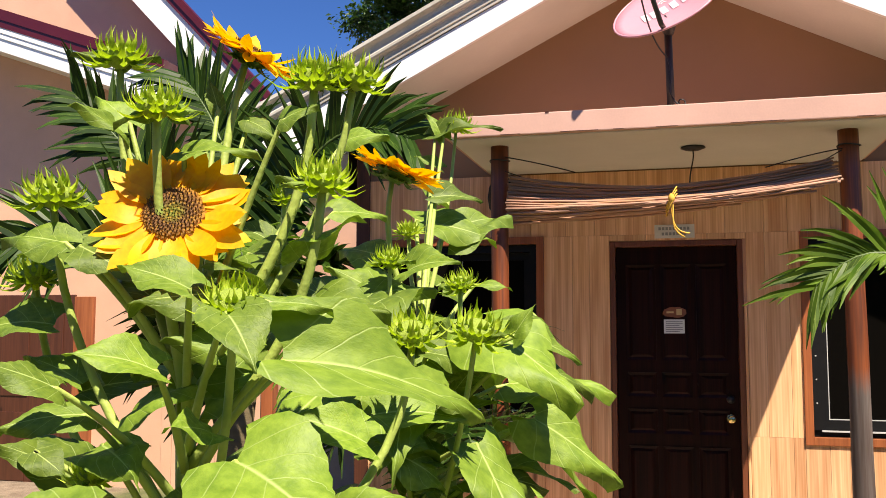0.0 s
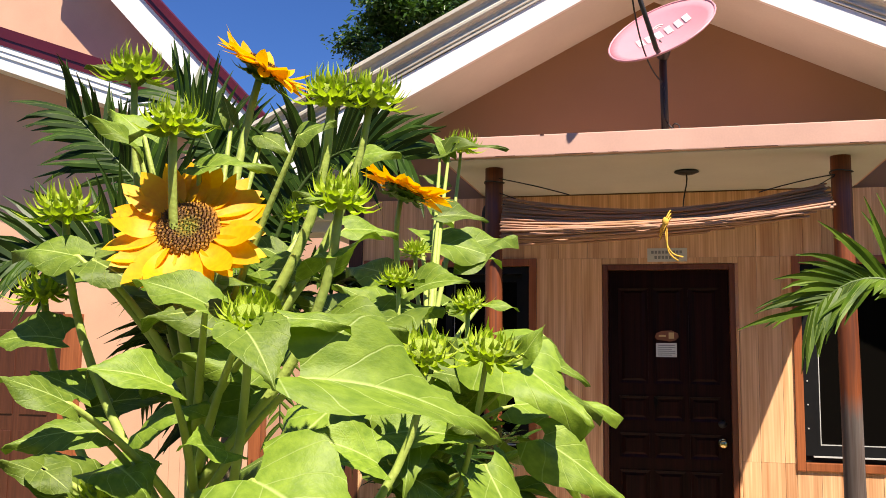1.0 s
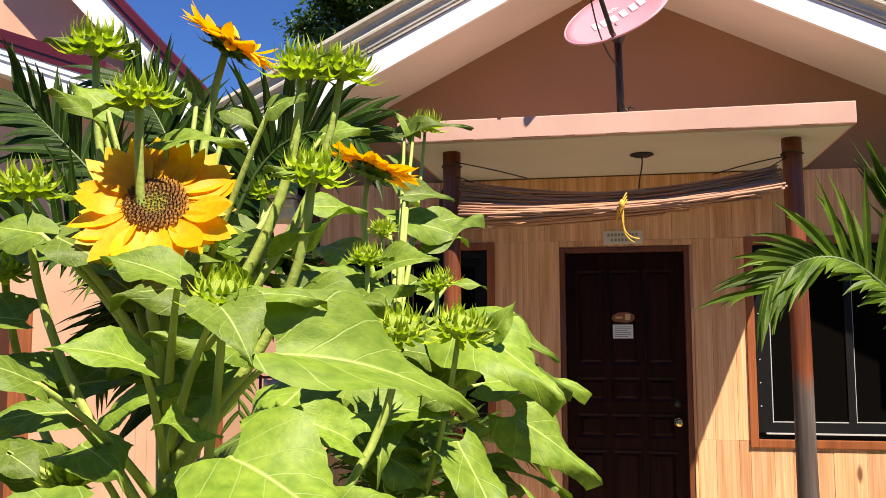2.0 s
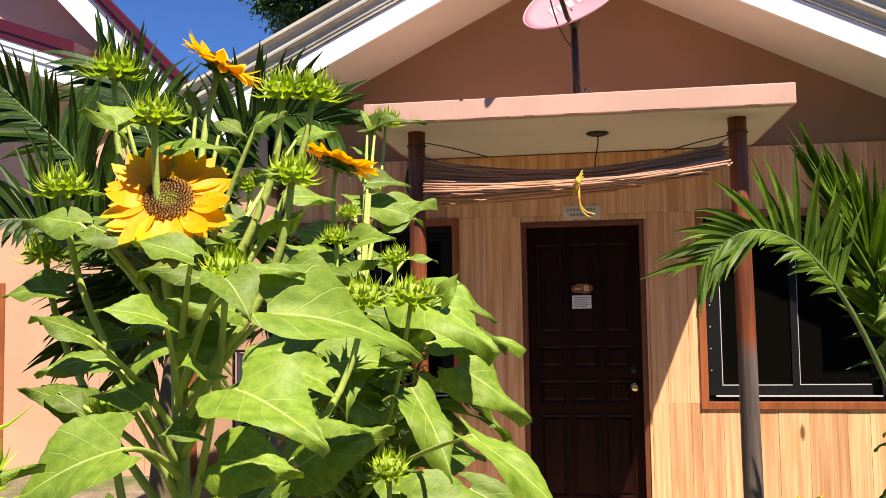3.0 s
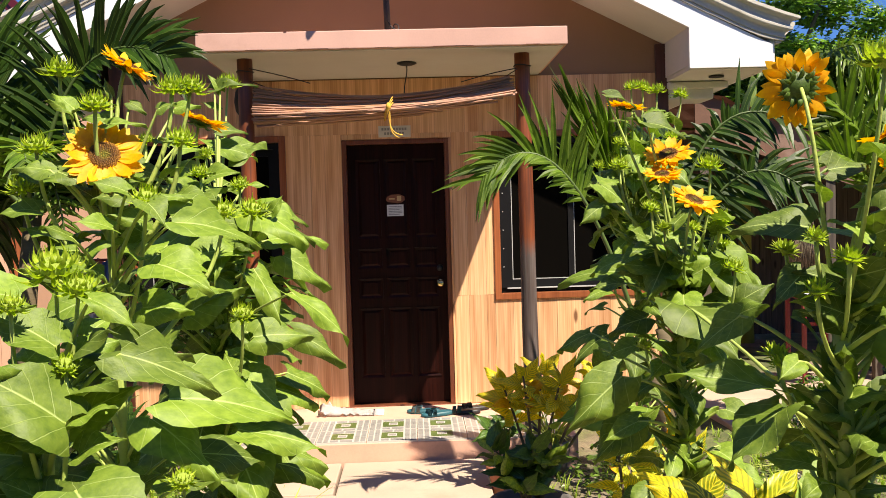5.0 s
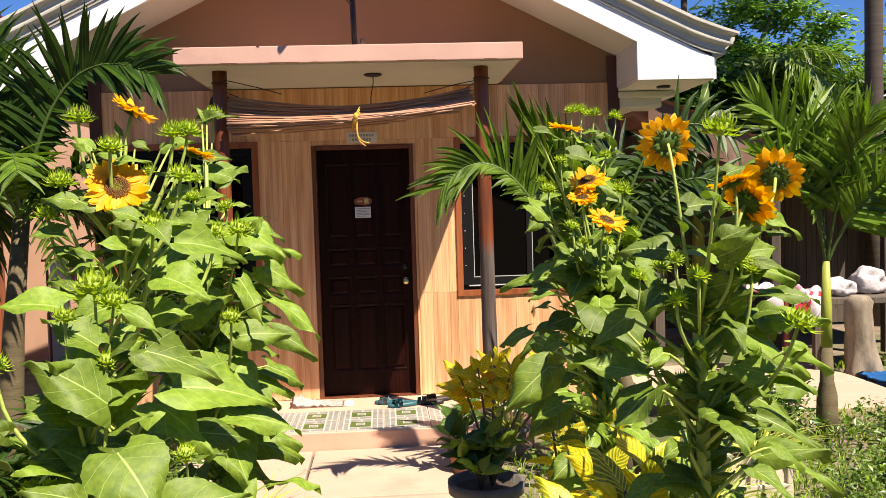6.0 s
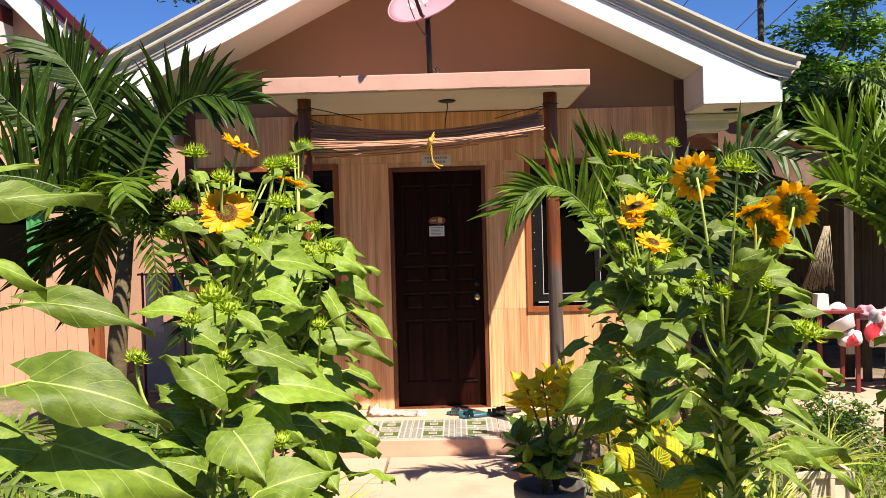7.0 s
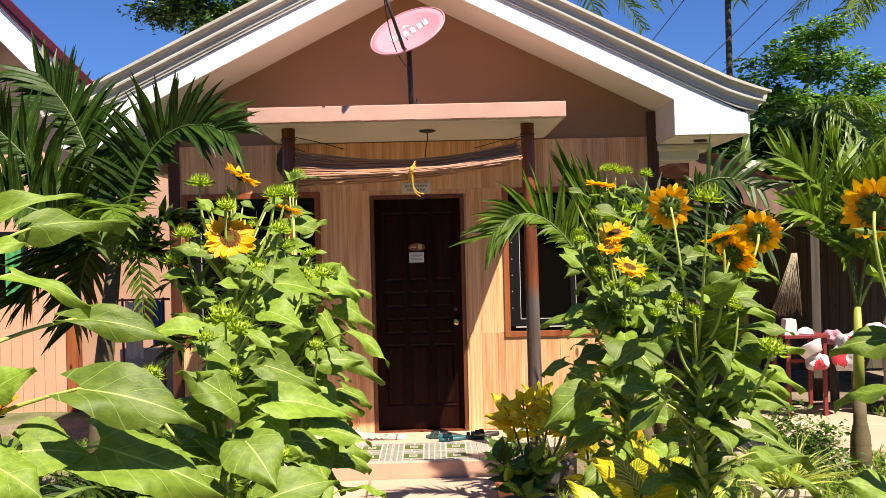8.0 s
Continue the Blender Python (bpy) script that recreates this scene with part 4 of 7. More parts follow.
# ---- sunflowers ----
def leaf_mesh(name, mats, droop, fold, wave, seed, heart=0.60, nl=14, tooth=0.010, sharp=0.9, curl=1.0, level=False):
    """A blade one long (along y) and one wide, stalk end at the origin: heart-shaped, folded at the midrib, drooping to its tip."""
    r = random.Random(seed)
    bm = bmesh.new()
    uvl = bm.loops.layers.uv.new("UVMap")
    cols = (-1.0, -0.66, -0.33, 0.0, 0.33, 0.66, 1.0)
    ph = r.uniform(0, 6)
    rows = []

    def spine(v):
        return 0.05 * math.sin(3.2 * v + ph) - droop * v * v

    for i in range(nl + 1):
        v = i / nl
        run = spine(v) - (spine(0) * (1 - v) + spine(1) * v if level else 0.0)
        bell = math.sin(math.pi * (v * 0.965 + 0.035) ** heart) if i < nl else 0.0
        half = 0.5 * max(bell, 0.0) ** (sharp * 0.8 if v < 0.3 else sharp * (1.2 + 0.9 * (v - 0.3)))
        half += (tooth * (1 if i % 2 else -1)) if 0 < i < nl else 0
        row = []
        for c in cols:
            x = c * half
            back = -0.13 * abs(c) ** 2 * (1 - v) ** 3 - 0.05 * abs(c) ** 2 * (1 - v)
            y = v + back
            z = run + fold * abs(x) + wave * math.sin(8 * v + ph + 1.5 * c) * abs(c) * (1 - 0.5 * v) + 0.03 * curl * math.sin(13 * v + 2 * ph) * abs(c) - curl * (0.16 + 0.1 * math.sin(seed * 1.7)) * abs(c) ** 3 * (0.5 + fold) * (1 + 0.4 * c * math.sin(seed))
            row.append((bm.verts.new((x, y, z)), (0.5 + c * 0.5, v)))
            if i == nl and c == cols[0]:
                break
        rows.append(row)
    for i in range(nl):
        a, b = rows[i], rows[i + 1]
        for k in range(len(cols) - 1):
            quad = [a[k], a[k + 1]] + ([b[k + 1], b[k]] if len(b) > 1 else [b[0]])
            f = bm.faces.new([q[0] for q in quad])
            f.smooth = True
            for lp, q in zip(f.loops, quad):
                lp[uvl].uv = q[1]
    return mesh_of(name, bm, mats)


LEAVES = [leaf_mesh("leaf", M_LEAF, d, f, w, s, nl=20, tooth=0.009, level=True, curl=0.85) for d, f, w, s in ((0.22, 0.25, 0.08, 1), (0.30, 0.18, 0.10, 2), (0.40, 0.35, 0.08, 3), (0.18, 0.42, 0.10, 4), (0.46, 0.22, 0.12, 5), (0.26, 0.08, 0.11, 6), (0.34, 0.30, 0.13, 7), (0.14, 0.2, 0.13, 8))]


def petal_mesh(bend, seed):
    r = random.Random(seed)
    bm = bmesh.new()
    uvl = bm.loops.layers.uv.new("UVMap")
    rows = []
    for i in range(7):
        v = i / 6
        half = 0.195 * math.sin(math.pi * (0.14 + 0.86 * v) ** 1.02) ** 0.72 + (0.0 if i < 6 else 0.006)
        rows.append([(bm.verts.new((c * half, v, bend * v * v + 0.06 * abs(c) * (1 - v) + 0.03 * math.sin(5 * v + seed))), (0.5 + 0.5 * c, v)) for c in (-1, 0, 1)])
    for a, b in zip(rows, rows[1:]):
        for k in range(2):
            q = [a[k], a[k + 1], b[k + 1], b[k]]
            f = bm.faces.new([p[0] for p in q])
            f.smooth = True
            for lp, p in zip(f.loops, q):
                lp[uvl].uv = p[1]
    return mesh_of("petal", bm, M_PETAL)


PETALS = [petal_mesh(b, s) for b, s in ((0.10, 1), (-0.12, 2), (0.28, 3), (-0.02, 4))]


def spike(bm, uvl, root, tip, width, normal):
    """A pointed bract with a fold down its middle."""
    root, tip = Vector(root), Vector(tip)
    d = tip - root
    s = d.cross(normal).normalized() * width
    mid = root + d * 0.4 + Vector(normal) * width * 0.4
    q = [root - s * 0.6, mid - s, tip, mid + s, root + s * 0.6, root + d * 0.2]
    v = [bm.verts.new(p) for p in q]
    c = bm.verts.new(mid - Vector(normal) * width * 0.45)
    uvs = [(0.2, 0), (0, 0.4), (0.5, 1), (1, 0.4), (0.8, 0), (0.5, 0.1)]
    for a, b in ((5, 0), (0, 1), (1, 2), (2, 3), (3, 4), (4, 5)):
        f = bm.faces.new((v[a], v[b], c))
        f.smooth = True
        for lp, uv in zip(f.loops, (uvs[a], uvs[b], (0.5, 0.4))):
            lp[uvl].uv = uv


def bract_poses(rows, seed):
    """Root, tip, width and outward normal of every bract of a head of radius one that looks along +z."""
    r = random.Random(seed)
    out = []
    for n, r0, z0, reach, up, w in rows:
        for k in range(n):
            a = 2 * math.pi * (k + r.uniform(-0.25, 0.25)) / n
            e = Vector((math.cos(a), math.sin(a), 0))
            root = e * r0 + Vector((0, 0, z0))
            tip = root + e * reach * r.uniform(0.8, 1.3) + Vector((0, 0, up * r.uniform(0.7, 1.2))) + Vector((-e.y, e.x, 0)) * r.uniform(-0.2, 0.2)
            out.append((root, tip, w * r.uniform(0.85, 1.15), (e * up - Vector((0, 0, 1)) * reach).normalized() * -1))
    return out


def whorl_mesh(poses):
    bm = bmesh.new()
    uvl = bm.loops.layers.uv.new("UVMap")
    for root, tip, w, n in poses:
        spike(bm, uvl, root, tip, w, n)
    return mesh_of("whorl", bm, M_BRACT)


def bract_piece(skin):
    """One bract: one long along y, one wide, bent outward at its tip."""
    bm = bmesh.new()
    uvl = bm.loops.layers.uv.new("UVMap")
    rows = [[(bm.verts.new((c * h, v, z + 0.12 * abs(c) * (1 - v))), (0.5 + c / 2, v)) for c in (-1, 0, 1)] for v, h, z in ((0, 0.36, 0.0), (0.2, 0.5, -0.10), (0.42, 0.38, -0.12), (0.66, 0.13, -0.04), (1.0, 0.012, 0.22))]
    for a, b in zip(rows, rows[1:]):
        for k in range(2):
            q = [a[k], a[k + 1], b[k + 1], b[k]]
            f = bm.faces.new([p[0] for p in q])
            f.smooth = True
            for lp, p in zip(f.loops, q):
                lp[uvl].uv = p[1]
    return mesh_of("bract", bm, skin)


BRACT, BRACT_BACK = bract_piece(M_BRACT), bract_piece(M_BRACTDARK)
BUD_ROWS = ((10, 0.55, -0.40, 1.15, -0.05, 0.19), (14, 0.76, -0.25, 0.74, 0.55, 0.235), (14, 0.72, 0.0, 0.44, 0.88, 0.21), (10, 0.48, 0.15, 0.14, 0.9, 0.17))
BUD_POSES = [bract_poses(BUD_ROWS, s) for s in (1, 2, 3)]
BUD_WHORL = [whorl_mesh(p) for p in BUD_POSES]
HEAD_POSES = bract_poses(((12, 0.6, -0.35, 0.8, -0.15, 0.22), (13, 0.8, -0.16, 0.55, 0.05, 0.22)), 7)


def bract_ring(head, poses, scale=1.0, piece=None):
    """Every bract of a head, each a piece of its own."""
    for root, tip, w, n in poses:
        ob = part("bract", piece or BRACT, None, head)
        ob.matrix_basis = Matrix.Scale(scale, 4) @ Matrix.Translation(root) @ frame_of(tip - root, n) @ Matrix.Diagonal((w * 1.7, (tip - root).length, (tip - root).length, 1))


def frame_of(along, up):
    y = Vector(along).normalized()
    x = y.cross(Vector(up)).normalized()
    return Matrix((x, y, x.cross(y))).transposed().to_4x4()


bm = bmesh.new()
lathe(bm, [(0.12, -0.62), (0.45, -0.45), (0.78, -0.15), (0.8, 0.1), (0.55, 0.32), (0.2, 0.4)], sides=14)
BUD_CORE = mesh_of("bud", bm, M_BUDCORE)
bm = bmesh.new()
lathe(bm, [(0.15, -0.55), (0.5, -0.42), (0.92, -0.16), (1.0, -0.02)], sides=18)
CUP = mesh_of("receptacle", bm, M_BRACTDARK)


def disc_mesh():
    """A domed disc of small raised florets, in metres, radius 0.036."""
    bm = bmesh.new()
    lathe(bm, [(0.036, -0.004), (0.0355, 0.004), (0.029, 0.009), (0.02, 0.0095), (0.012, 0.007), (0.003, 0.006)], sides=28)
    for k in range(230):
        rr = 0.0345 * math.sqrt((k + 0.5) / 230)
        a = k * 2.39996
        z = 0.006 + 0.004 * math.sin(math.pi * min(1, rr / 0.036)) - (0.006 if rr > 0.032 else 0)
        c = Vector((rr * math.cos(a), rr * math.sin(a), z))
        h = 0.0052 if rr > 0.014 else 0.003
        s = 0.0012
        b = [bm.verts.new(c + Vector((dx * s, dy * s, 0))) for dx, dy in ((1, 0), (-0.5, 0.87), (-0.5, -0.87))]
        t = bm.verts.new(c + Vector((c.x * 0.06, c.y * 0.06, h)))
        for i in range(3):
            bm.faces.new((b[i], b[(i + 1) % 3], t))
    return mesh_of("disc", bm, M_DISC)


DISC = disc_mesh()
LIGHT_UP = Vector((0.35, -0.62, 0.70)).normalized()


def turn_to(normal, spin=0.0):
    return Vector(normal).to_track_quat("Z", "Y").to_matrix().to_4x4() @ Matrix.Rotation(spin, 4, "Z")


def flower(plant, place, facing, size, rng, lean=0.0, petals=44):
    """An open head: disc, two rings of petals and green bracts behind. size: radius to the petal tips."""
    k = size * 0.42 / 0.036
    head = part("flower_head", DISC, None, plant, "brown seed disc")
    head.matrix_basis = Matrix.Translation(Vector(place) - plant.location) @ turn_to(facing, rng.uniform(0, 6)) @ Matrix.Scale(k, 4)
    ob = part("receptacle", CUP, None, head)
    ob.matrix_basis = Matrix.Scale(0.037, 4)
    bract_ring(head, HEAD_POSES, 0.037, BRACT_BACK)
    for i in range(petals):
        a = 2 * math.pi * (i + rng.uniform(-0.3, 0.3)) / (petals / 2)
        outer = i < petals / 2
        L = 0.036 * rng.uniform(1.15, 1.7)
        lift = rng.uniform(-0.2, 0.15) + (0.0 if outer else 0.14) + lean
        ob = part("petal", PETALS[i % 4], None, head)
        ob.matrix_basis = Matrix.Rotation(a, 4, "Z") @ Matrix.Translation((0, 0.033, 0.0 if outer else 0.002)) @ Matrix.Rotation(lift, 4, "X") @ Matrix.Rotation(rng.uniform(-0.3, 0.3), 4, "Y") @ Matrix.Diagonal((L * 1.25, L, L, 1))


def bud(plant, place, size, rng, facing=None, small=False):
    n = Vector(facing) if facing else Vector((rng.uniform(-0.3, 0.4), rng.uniform(-0.6, 0.0), 1.0))
    ob = part("bud", BUD_CORE, None, plant, "unopened green flower bud")
    ob.matrix_basis = Matrix.Translation(Vector(place) - plant.location) @ turn_to(n, rng.uniform(0, 6)) @ Matrix.Scale(size, 4)
    if small:
        part("whorl", rng.choice(BUD_WHORL), None, ob).matrix_basis = Matrix.Identity(4)
    else:
        bract_ring(ob, rng.choice(BUD_POSES))


def blade(plant, base, tip, width, rng, up=None, name="leaf", meshes=None, loose=1.0):
    """One leaf from its base to its tip; width is its share of the length."""
    b, t = Vector(base), Vector(tip)
    L = (t - b).length
    ob = part(name, rng.choice(meshes or LEAVES), None, plant)
    u = (up or LIGHT_UP) + Vector((rng.uniform(-0.45, 0.45), rng.uniform(-0.4, 0.4), rng.uniform(-0.2, 0.3))) * loose
    if abs((t - b).normalized().dot(u.normalized())) > 0.93:
        u = Vector((0.4, -1, 0.2))
    ob.matrix_basis = Matrix.Translation(b - plant.location) @ frame_of(t - b, u) @ Matrix.Diagonal((L * width, L, L * 0.8, 1))
    return ob


def sunflower(name_label, base, top, heads, leaves, seed, fill=(0.3, 1.3, 22), thick=0.013, group="sunflowers in the garden", reach=(0.075, 0.17), side_buds=10, twigs=(1, 2, 4, 5, 6, 7, 8), sunward=False, branch=(0.0042, 0.0056)):
    """A branching sunflower. heads: (kind, x, y, z, size, facing); leaves: (base, tip, width)."""
    rng = random.Random(seed)
    base, top = Vector((*base, 0.0)), Vector(top)
    plant = thing("sunflower", name_label, "sunflower", tuple(base), group)
    sway = Vector((rng.uniform(-0.05, 0.05), rng.uniform(-0.05, 0.05), 0))
    stem_pts = bezier(base, base.lerp(top, 0.33) + sway, base.lerp(top, 0.66) - sway, top, 14)

    def at(z):
        f = min(max(z / top.z, 0), 1) * 14
        i = min(int(f), 13)
        return stem_pts[i].lerp(stem_pts[i + 1], f - i)

    def limb(name, points, radii):
        bm = bmesh.new()
        tube(bm, points, radii, 7)
        part(name, bm, M_STEM, plant, "", True)

    open_heads = [Vector(h[1:4]) + Vector(h[5]).normalized() * 0.05 for h in heads if h[0] == "flower"]
    limb("stem", stem_pts, [thick * (1.15 - 0.45 * i / 14) for i in range(15)])
    for kind, x, y, z, size, facing in heads:
        p = Vector((x, y, z))
        n = Vector(facing).normalized() if facing else Vector((0, 0, 1))
        neck = p - n * size * (0.55 if kind == "bud" else 0.22)
        s = at(min(top.z - 0.01, z - rng.uniform(0.24, 0.36)))
        r0 = rng.uniform(*branch)
        mid = s.lerp(neck, 0.6)
        mid.z = s.z + (neck.z - s.z) * 0.42
        path = bezier(s, s.lerp(mid, 0.7), neck - n * 0.10 * (1 if kind == "bud" else 0.6) - Vector((0, 0, 0.05)), neck, 10)
        limb("branch", path, [r0 * (1.0 - 0.035 * i) for i in range(11)])
        for j in twigs if kind == "bud" else twigs[:5]:
            q = path[j]
            a = rng.uniform(0, 6.28)
            d = Vector((math.cos(a), math.sin(a), rng.uniform(-0.1, 0.6)))
            L = rng.uniform(0.05, 0.095) * (1.3 if j < 5 else 1.0)
            if kind == "bud" and j == 8:
                L *= 0.8
            if all((q + d * (0.02 + L * 0.6) - c).length > 0.095 for c in open_heads):
                blade(plant, q + d * 0.02, q + d * (0.02 + L), rng.uniform(0.55, 0.8), rng)
        if kind == "bud":
            bud(plant, p, size * 1.18, rng, facing)
            for _ in range(3):
                a = rng.uniform(0, 6.28)
                d = Vector((math.cos(a), math.sin(a), rng.uniform(-0.2, 0.25)))
                blade(plant, p - n * size * 0.45, p - n * size * 0.4 + d * size * rng.uniform(1.6, 2.6), 0.28, rng)
        else:
            flower(plant, p, facing, size, rng)
    for b, t, w in leaves:
        b, t = Vector(b), Vector(t)
        s = at(min(top.z, b.z - 0.06 - 0.1 * rng.random()))
        m = s.lerp(b, 0.55) + Vector((0, 0, 0.02))
        limb("petiole", bezier(s, s.lerp(m, 0.6), m, b, 7) + [b.lerp(t, 0.14)], [0.0052, 0.005, 0.0046, 0.0042, 0.0038, 0.0034, 0.003, 0.0025, 0.0008])
        blade(plant, b, t, w, rng, loose=0.3)
    z0, z1, n = fill
    for k in range(n):
        z = z0 + (z1 - z0) * (k + rng.random()) / n
        a = 2.4 * k + rng.uniform(-0.3, 0.3)
        d = Vector((math.cos(a), math.sin(a), 0))
        s = at(z)
        b = s + d * rng.uniform(0.07, 0.16) + Vector((0, 0, rng.uniform(0.05, 0.10)))
        L = rng.uniform(*reach)
        t = b + d * L + Vector((0, 0, L * rng.uniform(-0.95, -0.1) if sunward else rng.uniform(-0.14, 0.02)))
        limb("petiole", bezier(s, s.lerp(b, 0.4), b - d * 0.03, b, 5) + [b.lerp(t, 0.14)], [0.005, 0.0044, 0.0038, 0.0034, 0.003, 0.0024, 0.0008])
        blade(plant, b, t, rng.uniform(0.55, 0.82), rng, Vector((0, 0, 0.3)) + d * 0.15 + LIGHT_UP if sunward else Vector((0, 0, 0.7)) + d * 0.3 + LIGHT_UP * 0.55)
        for _ in range(2 if k % 2 else 1):
            e = s + Vector((math.cos(a + 1.6), math.sin(a + 1.6), rng.uniform(0.3, 1.0))) * rng.uniform(0.03, 0.06)
            blade(plant, s, e + (e - s) * rng.uniform(0.4, 0.9), rng.uniform(0.4, 0.6), rng)
    for k in range(side_buds):
        z = rng.uniform(z0 + 0.35, z1 + 0.2)
        a = rng.uniform(0, 6.28)
        s = at(min(z, top.z))
        e = s + Vector((math.cos(a) * 0.10, math.sin(a) * 0.10, 0.13))
        limb("branch", bezier(s, s + Vector((math.cos(a) * 0.06, math.sin(a) * 0.06, 0.03)), e - Vector((0, 0, 0.05)), e, 5), 0.0035)
        bud(plant, e + Vector((0, 0, 0.01)), rng.uniform(0.012, 0.018), rng, None, True)
    return plant



# leaves that stand out, plant by plant: stalk end, tip, width over length
LEAVES_A = [
    ((-0.333, -5.22, 1.684), (-0.179, -5.09, 1.624), 0.48),
    ((-0.345, -5.28, 1.606), (-0.232, -5.32, 1.553), 0.85),
    ((-0.438, -5.25, 1.675), (-0.495, -5.3, 1.691), 0.72),
    ((-0.498, -5.3, 1.662), (-0.532, -5.35, 1.687), 0.72),
    ((-0.507, -5.25, 1.636), (-0.562, -5.3, 1.626), 0.66),
    ((-0.545, -5.15, 1.906), (-0.57, -5.2, 1.934), 0.42),
    ((-0.539, -5.15, 1.92), (-0.583, -5.15, 1.953), 0.72),
    ((-0.476, -5.15, 1.885), (-0.392, -5.15, 1.884), 0.41),
    ((-0.495, -5.05, 1.956), (-0.508, -5.05, 1.995), 0.60),
    ((-0.457, -5.05, 1.941), (-0.421, -5.05, 1.917), 0.72),
    ((-0.37, -5.15, 1.914), (-0.333, -5.15, 1.928), 0.78),
    ((-0.4, -4.9, 1.946), (-0.341, -4.9, 1.951), 0.60),
]
LEAVES_A_LOW = [
    ((-0.45, -5.32, 1.55), (-0.56, -5.34, 1.495), 0.80),
    ((-0.394, -4.95, 1.849), (-0.34, -4.9, 1.848), 0.60),
    ((-0.453, -5.05, 1.793), (-0.381, -5.05, 1.781), 0.72),
    ((-0.572, -5.2, 1.794), (-0.65, -5.2, 1.799), 0.60),
    ((-0.556, -5.2, 1.791), (-0.503, -5.2, 1.761), 0.90),
    ((-0.408, -5.25, 1.746), (-0.481, -5.25, 1.768), 0.66),
    ((-0.345, -5.23, 1.735), (-0.292, -5.2, 1.728), 0.43),
    ((-0.372, -5.25, 1.725), (-0.328, -5.28, 1.676), 0.86),
    ((-0.35, -5.0, 1.726), (-0.413, -5.05, 1.768), 0.72),
    ((-0.45, -5.0, 1.81), (-0.508, -5.0, 1.831), 0.60),
    ((-0.524, -5.2, 1.603), (-0.454, -5.25, 1.583), 0.84),
    ((-0.598, -5.2, 1.595), (-0.559, -5.2, 1.57), 0.84),
]
LEAVES_B = [
    ((-0.417, -4.4, 2.054), (-0.29, -4.4, 2.065), 0.30),
    ((-0.401, -4.4, 2.054), (-0.436, -4.4, 2.102), 0.60),
    ((-0.409, -4.55, 1.887), (-0.28, -4.5, 1.85), 0.60),
    ((-0.381, -4.55, 1.923), (-0.306, -4.5, 1.92), 0.50),
    ((-0.299, -4.6, 1.778), (-0.24, -4.6, 1.771), 0.42),
    ((-0.411, -4.8, 1.751), (-0.317, -4.75, 1.766), 0.50),
    ((-0.32, -4.8, 1.68), (-0.257, -4.75, 1.649), 0.60),
    ((-0.216, -4.75, 1.677), (-0.105, -4.7, 1.619), 0.42),
    ((-0.216, -4.75, 1.704), (-0.126, -4.7, 1.662), 0.46),
    ((-0.207, -4.8, 1.699), (-0.175, -4.8, 1.744), 0.60),
    ((-0.186, -4.75, 1.592), (-0.071, -4.71, 1.503), 0.54),
    ((-0.263, -4.8, 1.525), (-0.169, -4.7, 1.489), 0.48),
    ((-0.338, -4.9, 1.564), (-0.279, -4.85, 1.51), 0.84),
    ((-0.343, -4.95, 1.612), (-0.23, -4.9, 1.601), 0.60),
]
LEAVES_B_LOW = [
    ((-0.134, -5.0, 1.521), (-0.007, -4.99, 1.402), 0.38),
    ((-0.17, -4.75, 1.401), (-0.038, -4.72, 1.304), 0.38),
    ((-0.203, -4.65, 1.282), (-0.092, -4.6, 1.201), 0.66),
    ((-0.24, -4.6, 1.064), (-0.101, -4.55, 0.954), 0.54),
    ((-0.24, -4.9, 1.412), (-0.103, -4.85, 1.402), 0.60),
    ((-0.283, -4.9, 1.196), (-0.078, -4.85, 1.12), 0.48),
    ((-0.357, -5.2, 1.333), (-0.118, -5.1, 1.254), 0.60),
    ((-0.344, -5.1, 1.197), (-0.202, -5.0, 1.141), 0.60),
    ((-0.261, -4.9, 1.318), (-0.17, -4.9, 1.221), 0.84),
]
LEAVES_C = [
    ((-0.298, -5.85, 1.349), (-0.215, -5.92, 1.255), 1.00),
    ((-0.328, -5.8, 1.425), (-0.443, -5.85, 1.519), 0.74),
    ((-0.355, -5.75, 1.52), (-0.454, -5.75, 1.576), 0.72),
    ((-0.268, -5.75, 1.507), (-0.141, -5.7, 1.436), 0.54),
    ((-0.306, -5.75, 1.585), (-0.238, -5.75, 1.533), 0.42),
    ((-0.285, -5.7, 1.175), (-0.109, -5.6, 1.192), 0.60),
    ((-0.369, -5.8, 1.251), (-0.471, -5.85, 1.292), 0.72),
    ((-0.319, -5.7, 1.485), (-0.188, -5.65, 1.489), 0.48),
    ((-0.396, -5.8, 1.212), (-0.473, -5.85, 1.203), 0.96),
    ((-0.466, -5.6, 1.576), (-0.602, -5.6, 1.579), 0.60),
]
LEAVES_D = [
    ((-0.559, -6.4, 1.749), (-0.442, -6.35, 1.685), 0.36),
    ((-0.499, -6.3, 1.666), (-0.317, -6.24, 1.604), 0.30),
    ((-0.432, -6.45, 1.565), (-0.239, -6.4, 1.485), 0.5),
    ((-0.524, -6.45, 1.467), (-0.429, -6.4, 1.446), 0.96),
    ((-0.422, -6.4, 1.462), (-0.222, -6.35, 1.355), 0.66),
    ((-0.553, -6.5, 1.462), (-0.464, -6.5, 1.397), 0.96),
    ((-0.609, -6.35, 1.841), (-0.478, -6.29, 1.885), 0.32),
    ((-0.653, -6.1, 1.837), (-0.507, -5.96, 1.849), 0.27),
    ((-0.542, -6.5, 1.574), (-0.481, -6.5, 1.607), 0.84),
    ((-0.604, -6.4, 1.792), (-0.53, -6.4, 1.8), 0.84),
]
